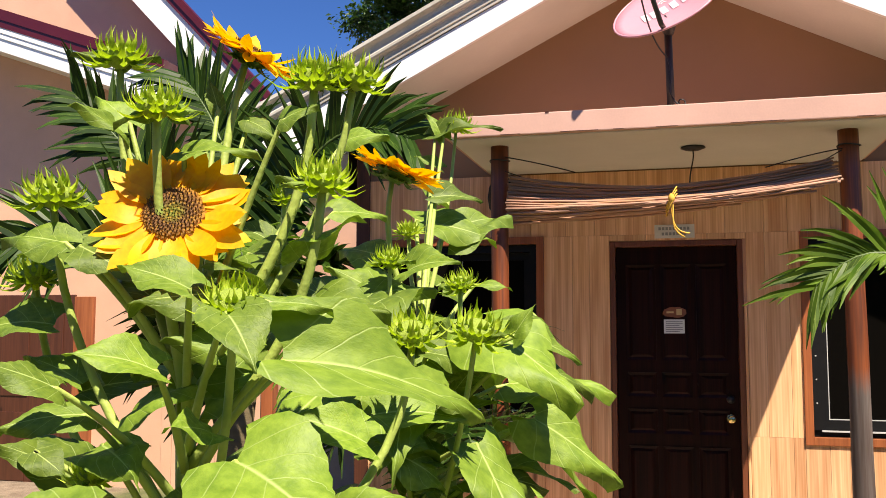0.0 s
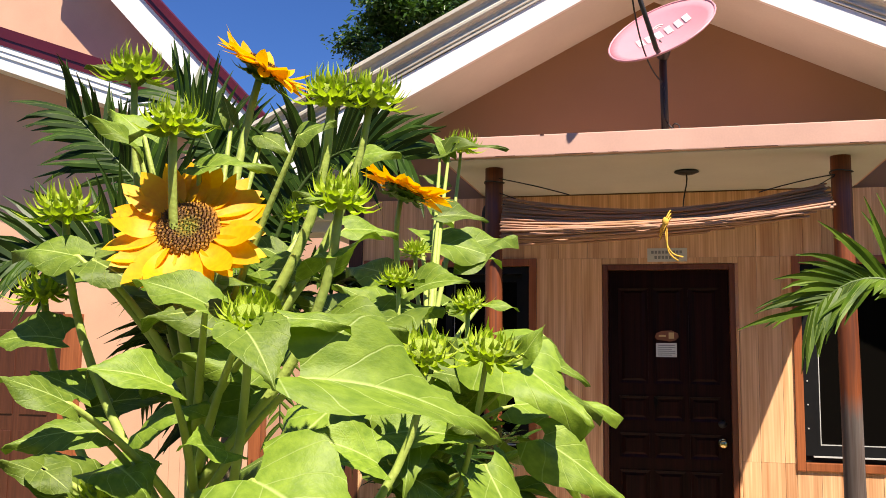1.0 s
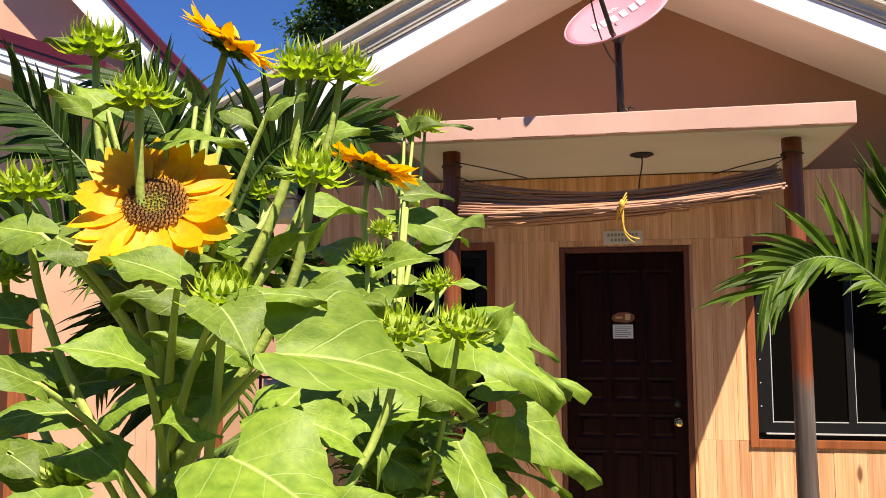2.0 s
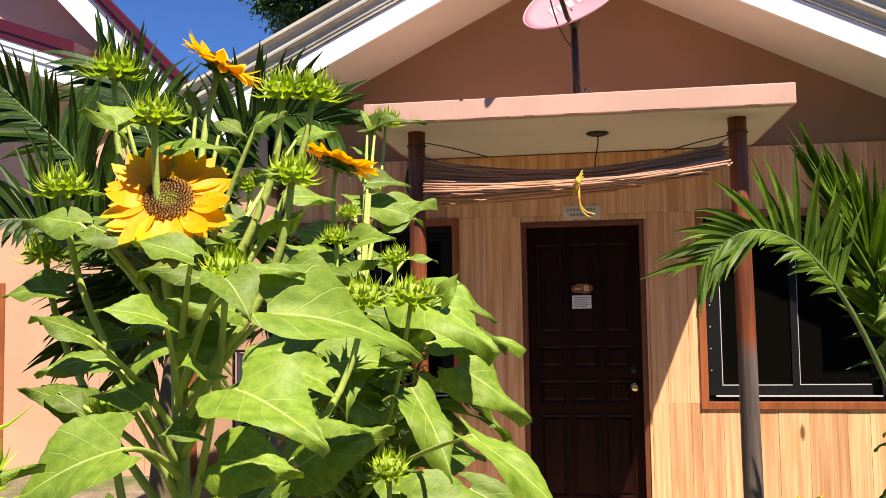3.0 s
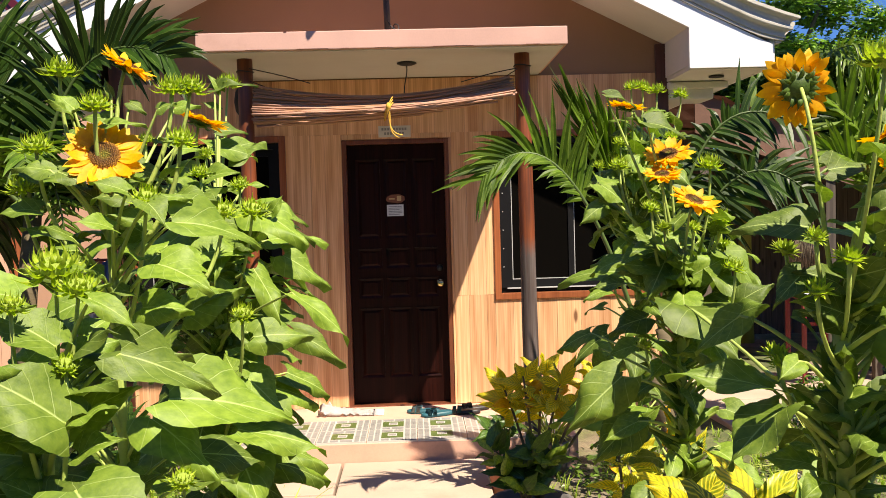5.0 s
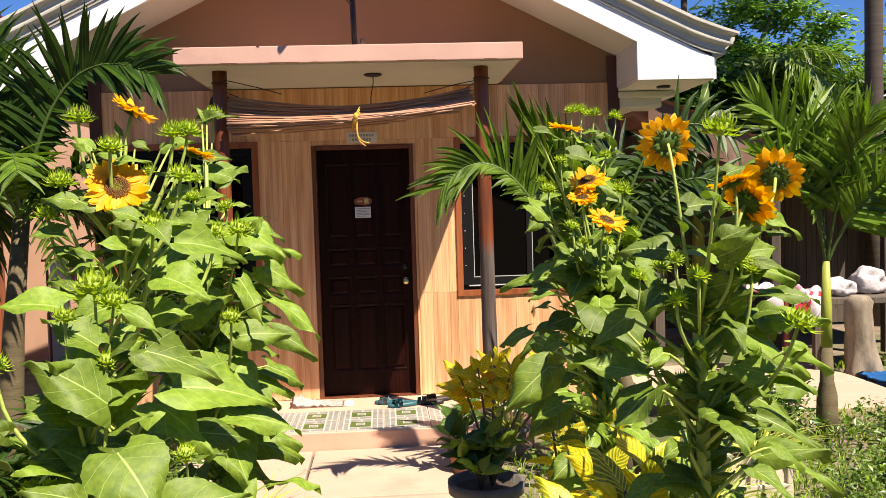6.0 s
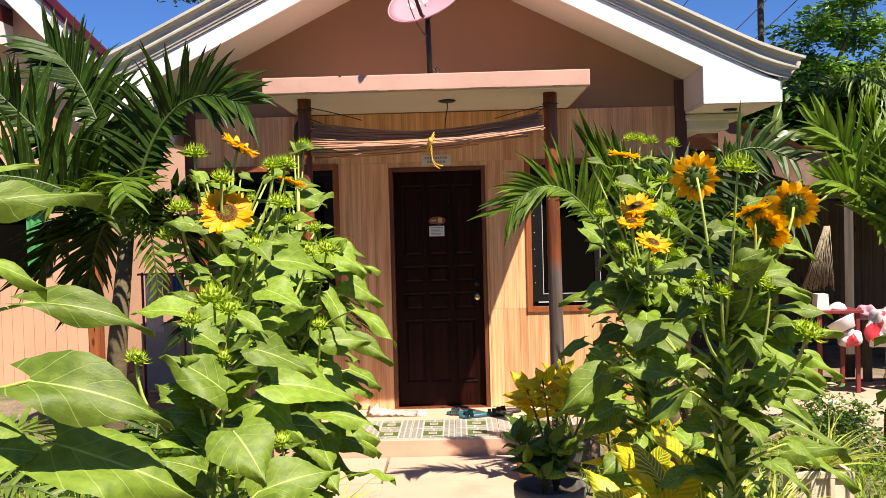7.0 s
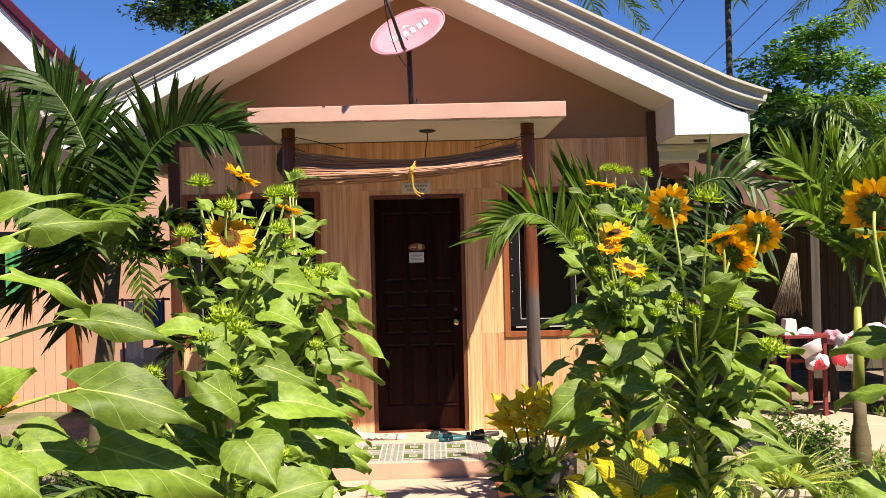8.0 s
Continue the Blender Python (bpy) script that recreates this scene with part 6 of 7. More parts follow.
def ribbon_plant(label, x, y, z, n, length, seed, meshes=None, width=0.07, rise=0.9):
    rng = random.Random(seed)
    plant = thing("ribbon_plant", label, "spider plant", (x, y, z), "ribbon plants")
    for k in range(n):
        a = 2.4 * k + rng.uniform(-0.3, 0.3)
        d = Vector((math.cos(a), math.sin(a), rng.uniform(0.4, 1.6) * rise)).normalized()
        b = Vector((x + 0.02 * math.cos(a), y + 0.02 * math.sin(a), z))
        L = length * rng.uniform(0.6, 1.1)
        blade(plant, b, b + d * L, width * rng.uniform(0.8, 1.3), rng, Vector((0, 0, 1)), "leaf", meshes or RIBBON)
    return plant


shrub("yellow variegated croton with large veined leaves", (0.78, -5.25, 0.0), [(0.69, -5.44, 1.10), (0.62, -5.28, 0.98), (0.84, -5.42, 1.0), (0.93, -5.25, 0.9), (0.72, -5.10, 1.06), (0.76, -5.36, 1.12)], CROTON + CROTON[:1] + GOLD[:2], 61, (0.12, 0.18), (0.42, 0.54), per=15, bare=0.55)
shrub("bright yellow croton bush beside the path", (0.82, -4.35, 0.0), [(0.72, -4.4, 0.98), (0.84, -4.5, 1.05), (0.95, -4.3, 0.95), (0.82, -4.1, 0.9)], CROTON + GOLD + CROTON2[:1], 62, (0.09, 0.15), (0.40, 0.52), per=16, bare=0.62)
shrub("orange and yellow croton with drooping leaves", (0.66, -3.05, 0.36), [(0.60, -3.1, 0.96), (0.52, -3.0, 0.90), (0.75, -3.2, 0.96), (0.92, -3.15, 0.98), (0.70, -2.95, 0.95), (1.0, -3.1, 0.88)], GOLD + GOLD[:1] + CROTON2[:1], 63, (0.10, 0.16), (0.40, 0.52), per=16, bare=0.62)
shrub("thin stemmed green shrub in a pot by the path", (0.60, -3.1, 0.36), [(0.45, -3.15, 0.66), (0.50, -3.2, 0.55), (0.62, -3.25, 0.68), (0.72, -3.2, 0.62), (0.56, -3.25, 0.50)], DARKSMALL + GREENSMALL[:1], 64, (0.10, 0.17), (0.45, 0.6), per=12, category="shrub", group="potted plants by the step")
shrub("small dark leaved potted plant by the step", (0.64, -1.72, 0.16), [(0.55, -1.8, 0.42), (0.7, -1.75, 0.48), (0.66, -1.6, 0.45)], DARKSMALL, 65, (0.08, 0.15), per=10, category="shrub", group="potted plants by the step")
pot("terracotta flower pot on the path beside the step", 0.64, -1.72, 0.11, 0.18, M_TERRACOTTA)
pot("dark grey cement pot beside the path", 0.63, -3.06, 0.18, 0.35, M_GREYPOT, PATH_Z)
pot("dark grey cement pot against the porch", 1.0, -1.25, 0.13, 0.2, M_GREYPOT)
ribbon_plant("striped ribbon plant in the pot by the porch", 1.0, -1.25, 0.18, 40, 0.5, 71, None, 0.03, 1.6)
ribbon_plant("yellow striped ribbon plant at the path edge", -0.62, -2.3, 0.0, 24, 0.38, 72, None, 0.045, 1.2)
ribbon_plant("yellow striped spider plant in the cream planter", 2.35, -2.21, 0.2, 110, 0.42, 73, None, 0.035, 1.1)
ribbon_plant("pale striped spider plant beside the planter", 1.95, -2.55, 0.02, 80, 0.42, 74, None, 0.035, 1.1)


# ---- trees and distance ----
def leaf_cloud(blobs, n, size, seed, flat=0.35, shell=0.55, clump=18, star=0.0):
    """Many small pointed leaves in clumps through a set of soft balls (x, y, z, rx, rz): vertices and faces for one mesh."""
    r = np.random.RandomState(seed)
    share = np.array([b[3] ** 2 * b[4] for b in blobs])
    share = share / share.sum()
    centres = []
    for (x, y, z, rx, rz), s in zip(blobs, share):
        m = max(4, int(n * s / clump))
        d = r.normal(size=(m, 3))
        d /= np.linalg.norm(d, axis=1)[:, None]
        rad = (shell + (1 - shell) * r.rand(m)) * (0.8 + 0.4 * r.rand(m))
        centres.append(np.array((x, y, z)) + d * rad[:, None] * np.array((rx, rx, rz)))
    c = np.repeat(np.concatenate(centres), clump, axis=0)
    k = len(c)
    p = c + r.normal(size=(k, 3)) * size * np.array((1.5, 1.5, 0.7)) * (0.75 if star else 1.0)
    a = r.normal(size=(k, 3)) + (p - c) / size * star
    a[:, 2] = a[:, 2] * flat - 0.35
    a /= np.linalg.norm(a, axis=1)[:, None]
    u = np.array((0.2, -0.3, 1.0)) + r.normal(size=(k, 3)) * 0.5
    sd = np.cross(a, u)
    sd /= np.linalg.norm(sd, axis=1)[:, None] + 1e-6
    nn = np.cross(sd, a)
    L = (size * (0.6 + 0.8 * r.rand(k)))[:, None]
    w = L * 0.24
    v = np.stack([p, p + a * L * 0.45 + sd * w + nn * w * 0.3, p + a * L, p + a * L * 0.45 - sd * w + nn * w * 0.3, p + a * L * 0.5], axis=1).reshape(-1, 3)
    f = (np.array(((0, 1, 4), (1, 2, 4), (2, 3, 4), (3, 0, 4)))[None] + 5 * np.arange(k)[:, None, None]).reshape(-1, 3)
    return v.tolist(), f.tolist()


def ragged(blobs, seed, per=7, part_of=0.45):
    """Break every ball of a crown into smaller, flatter, uneven ones, so that the crown has tiers and gaps."""
    r = random.Random(seed)
    out = []
    for x, y, z, rx, rz in blobs:
        for _ in range(per):
            a, e = r.uniform(0, 6.28), r.uniform(-0.8, 1.0)
            k = r.uniform(0.5, 1.0)
            out.append((x + rx * k * math.cos(a), y + rx * k * math.sin(a), z + rz * e * 0.9, rx * part_of * r.uniform(0.6, 1.2), rz * part_of * r.uniform(0.45, 0.8)))
    return out


def crown_part(tree, blobs, n, size, seed, mat, per=7, part_of=0.45, **kw):
    v, f = leaf_cloud(ragged(blobs, seed, per, part_of), n, size, seed, **kw)
    me = bpy.data.meshes.new("crown")
    me.from_pydata([tuple(p) for p in v], [], f)
    me.materials.append(mat)
    ob = part("crown", me, None, tree)
    ob.location = -tree.location
    return ob


def tree(label, trunk, limbs, blobs, n, size, seed, mat, group="trees behind the garden", **kw):
    t = thing("tree", label, "tree", trunk[0][:3], group)
    bm = bmesh.new()
    tube(bm, [p[:3] for p in trunk], [p[3] for p in trunk], 10)
    for limb in limbs:
        tube(bm, [p[:3] for p in limb], [p[3] for p in limb], 7)
    part("trunk", bm, M_BARK, t, "", True)
    crown_part(t, blobs, n, size, seed, mat, **kw)
    return t


tree("broad leafy green tree with open feathery crown", [(6.6, 8, -0.1, 0.22), (6.5, 8, 1.5, 0.18), (6.4, 8, 3.0, 0.13), (6.4, 8, 4.6, 0.05)],
     [[(6.5, 8, 2.0, 0.09), (5.6, 7.6, 3.2, 0.05), (5.0, 7.5, 3.9, 0.02)], [(6.4, 8, 2.6, 0.09), (7.4, 8, 3.8, 0.05), (8.0, 8, 4.6, 0.02)], [(6.4, 8, 3.4, 0.06), (6.9, 7.7, 4.8, 0.03), (7.1, 7.6, 5.6, 0.015)]],
     [(5.1, 7.6, 4.15, 0.5, 0.35), (5.6, 7.8, 4.35, 0.5, 0.35), (6.2, 7.8, 4.7, 0.55, 0.3), (6.85, 7.8, 5.35, 0.42, 0.3), (7.3, 7.8, 4.85, 0.45, 0.3), (6.5, 7.8, 4.1, 0.6, 0.35), (5.8, 7.7, 3.8, 0.6, 0.4), (7.3, 7.8, 3.9, 0.6, 0.4), (8.1, 8, 4.5, 0.45, 0.35), (8.6, 8.2, 3.8, 0.6, 0.4), (5.2, 7.9, 3.6, 0.6, 0.4), (6.4, 8.3, 4.2, 0.6, 0.4), (7.6, 8.4, 4.0, 0.6, 0.4), (8.3, 8.4, 3.3, 0.7, 0.5)], 20000, 0.12, 81, M_CROWN, clump=40, star=1.2, per=7, part_of=0.30, shell=0.3)
tree("dense dark green tree behind the shed", [(6.0, 6.4, -0.1, 0.18), (6.0, 6.4, 1.2, 0.15), (6.1, 6.4, 2.4, 0.08)],
     [[(6.0, 6.4, 1.4, 0.07), (5.2, 6.2, 2.4, 0.03)], [(6.0, 6.4, 1.6, 0.07), (6.9, 6.2, 2.8, 0.03)]],
     [(5.1, 6.2, 2.6, 0.7, 0.6), (5.8, 6.2, 3.2, 0.7, 0.6), (6.5, 6.3, 2.9, 0.8, 0.7), (7.3, 6.4, 2.6, 0.8, 0.8), (5.7, 6.4, 1.8, 0.9, 0.7), (6.8, 6.5, 1.7, 0.9, 0.7), (8.2, 6.8, 2.4, 0.9, 1.0), (4.4, 6.4, 1.6, 0.7, 0.6), (3.6, 6.6, 2.2, 0.8, 0.8), (4.3, 6.3, 2.9, 0.6, 0.5), (3.0, 7.0, 1.4, 0.8, 0.8), (4.87, 6.3, 3.15, 0.5, 0.4), (4.2, 6.3, 3.2, 0.5, 0.4), (3.6, 6.4, 2.9, 0.5, 0.5), (5.45, 6.2, 3.2, 0.45, 0.4), (5.7, 6.3, 3.4, 0.45, 0.35), (5.2, 6.3, 2.95, 0.45, 0.4)], 34000, 0.15, 82, M_TREELEAF2, clump=50)
tree("tall dark leaved tree behind the roof", [(-3.9, 10.5, -0.1, 0.3), (-3.9, 10.5, 3, 0.24), (-3.9, 10.5, 5.6, 0.1)],
     [[(-3.9, 10.5, 4.6, 0.1), (-3.4, 10.3, 5.6, 0.04)], [(-3.9, 10.5, 5.0, 0.08), (-4.6, 10.5, 6.6, 0.04)]],
     [(-5.1, 10.3, 6.95, 0.6, 0.5), (-4.4, 10.2, 6.6, 0.65, 0.5), (-3.7, 10.2, 6.6, 0.7, 0.5), (-4.4, 10.4, 7.7, 1.0, 0.7), (-5.5, 10.4, 7.7, 0.6, 0.6)], 26000, 0.12, 83, M_TREEDARK, clump=50)
tree("row of leafy trees along the far fence", [(10.5, 12, -0.1, 0.25), (10.5, 12, 3.5, 0.15)], [[(10.5, 12, 2.6, 0.1), (12, 12, 4.5, 0.04)]],
     [(9.5, 12, 3.0, 1.5, 1.1), (11.5, 12, 3.3, 1.7, 1.2), (13.5, 12, 3.6, 1.8, 1.5), (12.5, 11.8, 5.0, 0.9, 0.6), (15.5, 12, 3.5, 2, 1.8), (9.0, 11.5, 1.6, 1.6, 1.2), (11.6, 11.5, 1.6, 1.8, 1.3), (14, 11.5, 1.6, 2, 1.3)], 22000, 0.22, 84, M_TREELEAF)
tree("leafy trees behind the neighbouring house", [(-11, 13, -0.1, 0.3), (-11, 13, 4, 0.2)], [], [(-9, 13, 3, 2.2, 2.2), (-12, 13, 3.5, 2.5, 2.5), (-15, 12, 3, 2.5, 2.4), (-2.6, 13, 1.6, 1.5, 1.4)], 14000, 0.2, 85, M_TREELEAF2)

# coconut palms
COCO = (M_COCO, M_PALMRIB)


def coconut(label, x, y, h, r, n, seed, reach=3.0, lean=(0.0, 0.0)):
    top = (x + lean[0], y + lean[1], h)
    pts = [(x + lean[0] * k * k / 49, y + lean[1] * k * k / 49, -0.1 + (h + 0.1) * k / 7) for k in range(8)]
    rng = random.Random(seed)
    specs = [(360 * k / n + rng.uniform(-12, 12), reach * rng.uniform(0.85, 1.1), rng.uniform(0.2, 1.3), rng.uniform(-1.6, 0.4)) for k in range(n)]
    return palm(label, pts, [r * (1.15 - 0.03 * k) for k in range(8)], arcs(top, specs), seed, COCO, M_COCOBARK, n=46, length=0.75, droop=1.3, width=0.055, category="coconut palm", rib=0.03, limp=1.0)


coconut("tall coconut palm far behind the garden", 7.57, 14, 9.2, 0.075, 13, 91, 2.4)
coconut("coconut palm with arching fronds beside the shed", 6.75, 4.2, 8.7, 0.11, 12, 92, 2.6)
coconut("coconut palm behind the bungalow roof", 3.7, 16, 9.2, 0.09, 12, 93, 2.8)
palm("low coconut palm with long drooping pale fronds", [(5.6, 5.6, -0.1), (5.65, 5.6, 1.5), (5.65, 5.6, 3.3)], [0.14, 0.12, 0.10],
     arcs((5.65, 5.6, 3.25), [(0, 1.7, 0.55, -0.35), (340, 1.6, 0.9, 0.05), (20, 1.9, 0.8, 0.1), (300, 1.3, 0.7, -0.3), (60, 1.6, 0.9, 0.2)]), 94, COCO, M_COCOBARK, n=48, length=0.5, droop=1.5, width=0.035, category="coconut palm", rib=0.02, limp=1.2)
coconut("slender coconut palm beyond the trees", 12.5, 14.5, 8.3, 0.09, 12, 95, 2.8)


def banana(label, x, y, h, seed):
    rng = random.Random(seed)
    b = thing("banana_plant", label, "banana plant", (x, y, 0))
    bm = bmesh.new()
    tube(bm, [(x, y, -0.05), (x, y, h * 0.5), (x + 0.03, y, h)], [0.1, 0.08, 0.05], 10)
    part("trunk", bm, M_CROWNSHAFT, b, "", True)
    for k in range(7):
        a = 2.4 * k
        d = Vector((math.cos(a), math.sin(a), rng.uniform(0.3, 1.0))).normalized()
        blade(b, Vector((x, y, h)), Vector((x, y, h)) + d * rng.uniform(0.7, 1.05), 0.3, rng, Vector((0, -0.3, 1)), "leaf", BANANA)
    return b


BANANA = [leaf_mesh("banana_leaf", M_COCO, d, f, 0.04, s, 0.8, 12, 0.03, 0.7) for d, f, s in ((0.3, 0.3, 31), (0.5, 0.2, 32))]
banana_plant = banana("banana plant with broad torn leaves", 4.25, 4.0, 2.35, 3)
rng = random.Random(5)
blade(banana_plant, Vector((4.2, 3.9, 2.66)), Vector((4.9, 3.85, 3.0)), 0.26, rng, Vector((0.1, -0.7, 0.7)), "leaf", BANANA, loose=0.2)
blade(banana_plant, Vector((4.2, 3.9, 2.7)), Vector((4.45, 3.85, 3.25)), 0.26, rng, Vector((0.3, -0.9, 0.3)), "leaf", BANANA, loose=0.2)

# power lines
wires = thing("power_line", "thin black power cables across the sky", "cable", (0, 13, 6))
for x0, z0, x1, z1 in ((3.9, 4.8, 7.3, 8.9), (5.4, 4.9, 9.9, 9.2), (6.0, 4.9, 11.0, 9.4)):
    bm = bmesh.new()
    tube(bm, bezier((x0, 13, z0), (x0 + (x1 - x0) * 0.33, 13, z0 + (z1 - z0) * 0.31), (x0 + (x1 - x0) * 0.66, 13, z0 + (z1 - z0) * 0.64), (x1, 13, z1), 8), 0.012, 5)
    part("cable", bm, M_STEEL, wires)

# ---- neighbouring house ----
nh = thing("neighbouring_house", "pink neighbouring house with maroon roof edge and arched wall", "house", (-6, 1.2, 0))
NY = 1.2
bm = bmesh.new()
NW = (-4.56, -3.98, 1.4, 2.02)
for x0, x1, z0, z1 in ((-9.5, NW[0], 0, 3.3), (NW[0], NW[1], 0, NW[2]), (NW[0], NW[1], NW[3], 3.3), (NW[1], -3.47, 0, 3.3)):
    box(bm, x0, x1, NY, NY + 0.15, z0, z1)
nwall = part("front_wall", bm, M_PEACH, nh, "sunlit peach painted wall")
bm = bmesh.new()
prism(bm, [(-9.5, 3.3), (-3.47, 3.3), (-3.47, 3.75), (-5.4, 5.7), (-9.5, 5.7)], NY, NY + 0.15)
part("gable_wall", bm, M_PEACH, nh)
part("side_wall", boxed(-3.62, -3.47, NY + 0.15, 8, 0, 3.7), M_PEACH, nh)
part("corner_post", boxed(-3.56, -3.45, NY - 0.03, NY + 0.1, 0, 1.95, bevel=0.005), M_TRIM, nh, "orange stained corner timber")
part("corner_post", boxed(-5.5, -5.3, NY - 0.05, NY - 0.001, 0, 2.0, bevel=0.005), M_TRIM, nh, "orange stained timber post")
ndoor = part("door", boxed(-6.45, -5.51, NY - 0.03, NY - 0.002, 0.02, 2.02, bevel=0.006), M_DARKWOOD, nh, "red brown timber door")
for x in (-6.3, -5.92):
    for z0, z1 in ((0.25, 0.9), (1.05, 1.85)):
        part("door_panel", boxed(x, x + 0.3, NY - 0.04, NY - 0.03, z0, z1, bevel=0.006), M_DARKWOOD, ndoor).location = (0, 0, 0)
for k in range(9):
    x = -3.57 - 0.11 * (k + 1)
    z1 = NW[2] - 0.03 if x > NW[0] - 0.1 and x < NW[1] else 1.9
    ob = part("board", boxed(x + 0.002, x + 0.108, NY - 0.012, NY, 0.05, z1), M_PEACH, nwall)
for x0, x1, z0, z1 in ((NW[0] - 0.05, NW[0], NW[2] - 0.05, NW[3] + 0.05), (NW[1], NW[1] + 0.05, NW[2] - 0.05, NW[3] + 0.05), (NW[0], NW[1], NW[3], NW[3] + 0.05), (NW[0], NW[1], NW[2] - 0.05, NW[2])):
    part("window_frame", boxed(x0, x1, NY - 0.02, NY + 0.08, z0, z1, bevel=0.003), M_BLACK, nh)
part("pane", boxed(NW[0], NW[1], NY + 0.05, NY + 0.06, NW[2], NW[3]), M_GLASS, nh)
M_GREENCLOTH = plain("green curtain", (0.05, 0.32, 0.10), 0.8, 0.2, 10, 90, 0.2)
bm = bmesh.new()
rows = [[bm.verts.new((-4.18 + 0.018 * i, NY + 0.03 + 0.008 * math.sin(i * 1.6), z)) for z in (NW[2] + 0.005, NW[3] - 0.005)] for i in range(11)]
for r, s in zip(rows, rows[1:]):
    bm.faces.new((r[0], s[0], s[1], r[1])).smooth = True
part("curtain", bm, M_GREENCLOTH, nh, "bright green curtain")
# arch over the wall
for r0, r1, dy, mat in ((0.62, 0.74, 0.06, M_PEACH), (0.0, 0.60, 0.015, M_PEACH)):
    bm = bmesh.new()
    outer = [(-4.05 + r1 * math.cos(a), 2.62 + r1 * 1.3 * math.sin(a)) for a in [math.pi * k / 18 for k in range(19)]]
    inner = [(-4.05 + r0 * math.cos(a), 2.62 + r0 * 1.3 * math.sin(a)) for a in [math.pi * k / 18 for k in range(18, -1, -1)]] if r0 else []
    prism(bm, outer + inner, NY - dy, NY - 0.001)
    part("arch", bm, mat, nh, "moulded pink arch")
# steep rake with white fascia and maroon gutter
RY = 0.92
for name, lo, hi, y0, y1, mat, lab in (("fascia", -0.30, -0.04, RY, RY + 0.04, M_WHITE, "white moulded fascia"), ("fascia", -0.40, -0.27, RY - 0.012, RY + 0.04, M_WHITE, ""), ("roof_edge", -0.06, 0.02, RY - 0.02, RY + 0.05, M_MAROON, "maroon roof edge"), ("roof_edge", 0.01, 0.10, RY - 0.035, RY + 0.05, M_MAROON, "maroon roof edge")):
    bm = bmesh.new()
    x0, z0, x1, z1 = -3.126, 3.388, -5.53, 5.895
    prism(bm, [(x0, z0 + lo), (x0, z0 + hi), (x1, z1 + hi), (x1, z1 + lo)], y0, y1)
    part(name, bm, mat, nh, lab)
part("roof", boxed(-9.5, -3.47, NY + 0.15, 8, 3.2, 3.3), M_ROOF, nh)
bm = bmesh.new()
prism(bm, [(-3.15, 3.11), (-3.15, 3.13), (-5.45, 5.53), (-5.45, 5.5)], RY + 0.04, NY)
part("soffit", bm, M_SOFFIT, nh)
# lower porch roof in front
PY = 0.55
for lo, hi, y0, mat in ((-0.05, 0.07, PY, M_WHITE), (0.07, 0.12, PY - 0.012, M_WHITE), (0.12, 0.17, PY - 0.02, M_WHITE), (0.17, 0.24, PY - 0.026, M_MAROON), (0.24, 0.34, PY - 0.036, M_MAROON)):
    bm = bmesh.new()
    x0, z0, x1, z1 = -4.22, 3.69, -7.1, 4.70
    prism(bm, [(x0, z0 + lo), (x0, z0 + hi), (x1, z1 + hi), (x1, z1 + lo)], y0, NY)
    part("porch_roof", bm, mat, nh, "stepped white and maroon porch roof edge")

# the whole house stands back behind the yard
nh.location, nh.scale = (-7.107, 2.802, -0.319), (1.18, 1.18, 1.18)

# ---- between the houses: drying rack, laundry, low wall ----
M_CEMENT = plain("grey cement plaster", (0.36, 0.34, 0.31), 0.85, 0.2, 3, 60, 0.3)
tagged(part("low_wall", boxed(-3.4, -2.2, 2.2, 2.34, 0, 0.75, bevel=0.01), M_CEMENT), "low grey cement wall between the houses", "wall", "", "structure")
M_RED = plain("red paint", (0.22, 0.03, 0.033), 0.45, 0.2, 12, 90, 0.1)
rack = thing("drying_rack", "red metal drying rack between the houses", "rack", (-2.9, 1.6, 0))
for x in (-3.15, -2.72):
    bm = bmesh.new()
    tube(bm, [(x, 1.6, -0.02), (x, 1.6, 1.35)], 0.014, 8)
    part("leg", bm, M_RED, rack)
bm = bmesh.new()
tube(bm, [(-3.2, 1.6, 1.33), (-2.65, 1.6, 1.33)], 0.012, 8)
part("rail", bm, M_RED, rack)


def cloth(label, x0, x1, y, z0, z1, mat, seed):
    c = thing("laundry", label, "cloth", ((x0 + x1) / 2, y, z1), "washing on the rack")
    bm = bmesh.new()
    rows = [[bm.verts.new((x0 + (x1 - x0) * i / 12, y + 0.02 * math.sin(i * 1.3 + seed) * (1 - j / 7 * 0.3), z1 + (z0 - z1) * j / 6 + 0.012 * math.sin(i * 0.9 + seed))) for i in range(13)] for j in range(7)]
    for r, s in zip(rows, rows[1:]):
        for k in range(12):
            bm.faces.new((r[k], r[k + 1], s[k + 1], s[k])).smooth = True
    bmesh.ops.solidify(bm, geom=bm.faces[:], thickness=0.004)
    part("fabric", bm, mat, c)
    return c


M_WHITECLOTH = plain("white cloth", (0.7, 0.7, 0.72), 0.9, 0.1, 8, 120, 0.3)
M_PINKCLOTH = plain("pink cloth", (0.55, 0.28, 0.36), 0.9, 0.2, 8, 120, 0.3)
M_BLUECLOTH = plain("blue cloth", (0.12, 0.22, 0.5), 0.9, 0.2, 8, 120, 0.3)
cloth("white shirt hung on the red rack", -3.12, -2.93, 1.58, 0.72, 1.32, M_WHITECLOTH, 1)
cloth("faded pink cloth hung on the red rack", -2.95, -2.82, 1.62, 0.95, 1.34, M_PINKCLOTH, 2)
cloth("blue cloth hung on the red rack", -2.83, -2.72, 1.58, 0.85, 1.32, M_BLUECLOTH, 3)

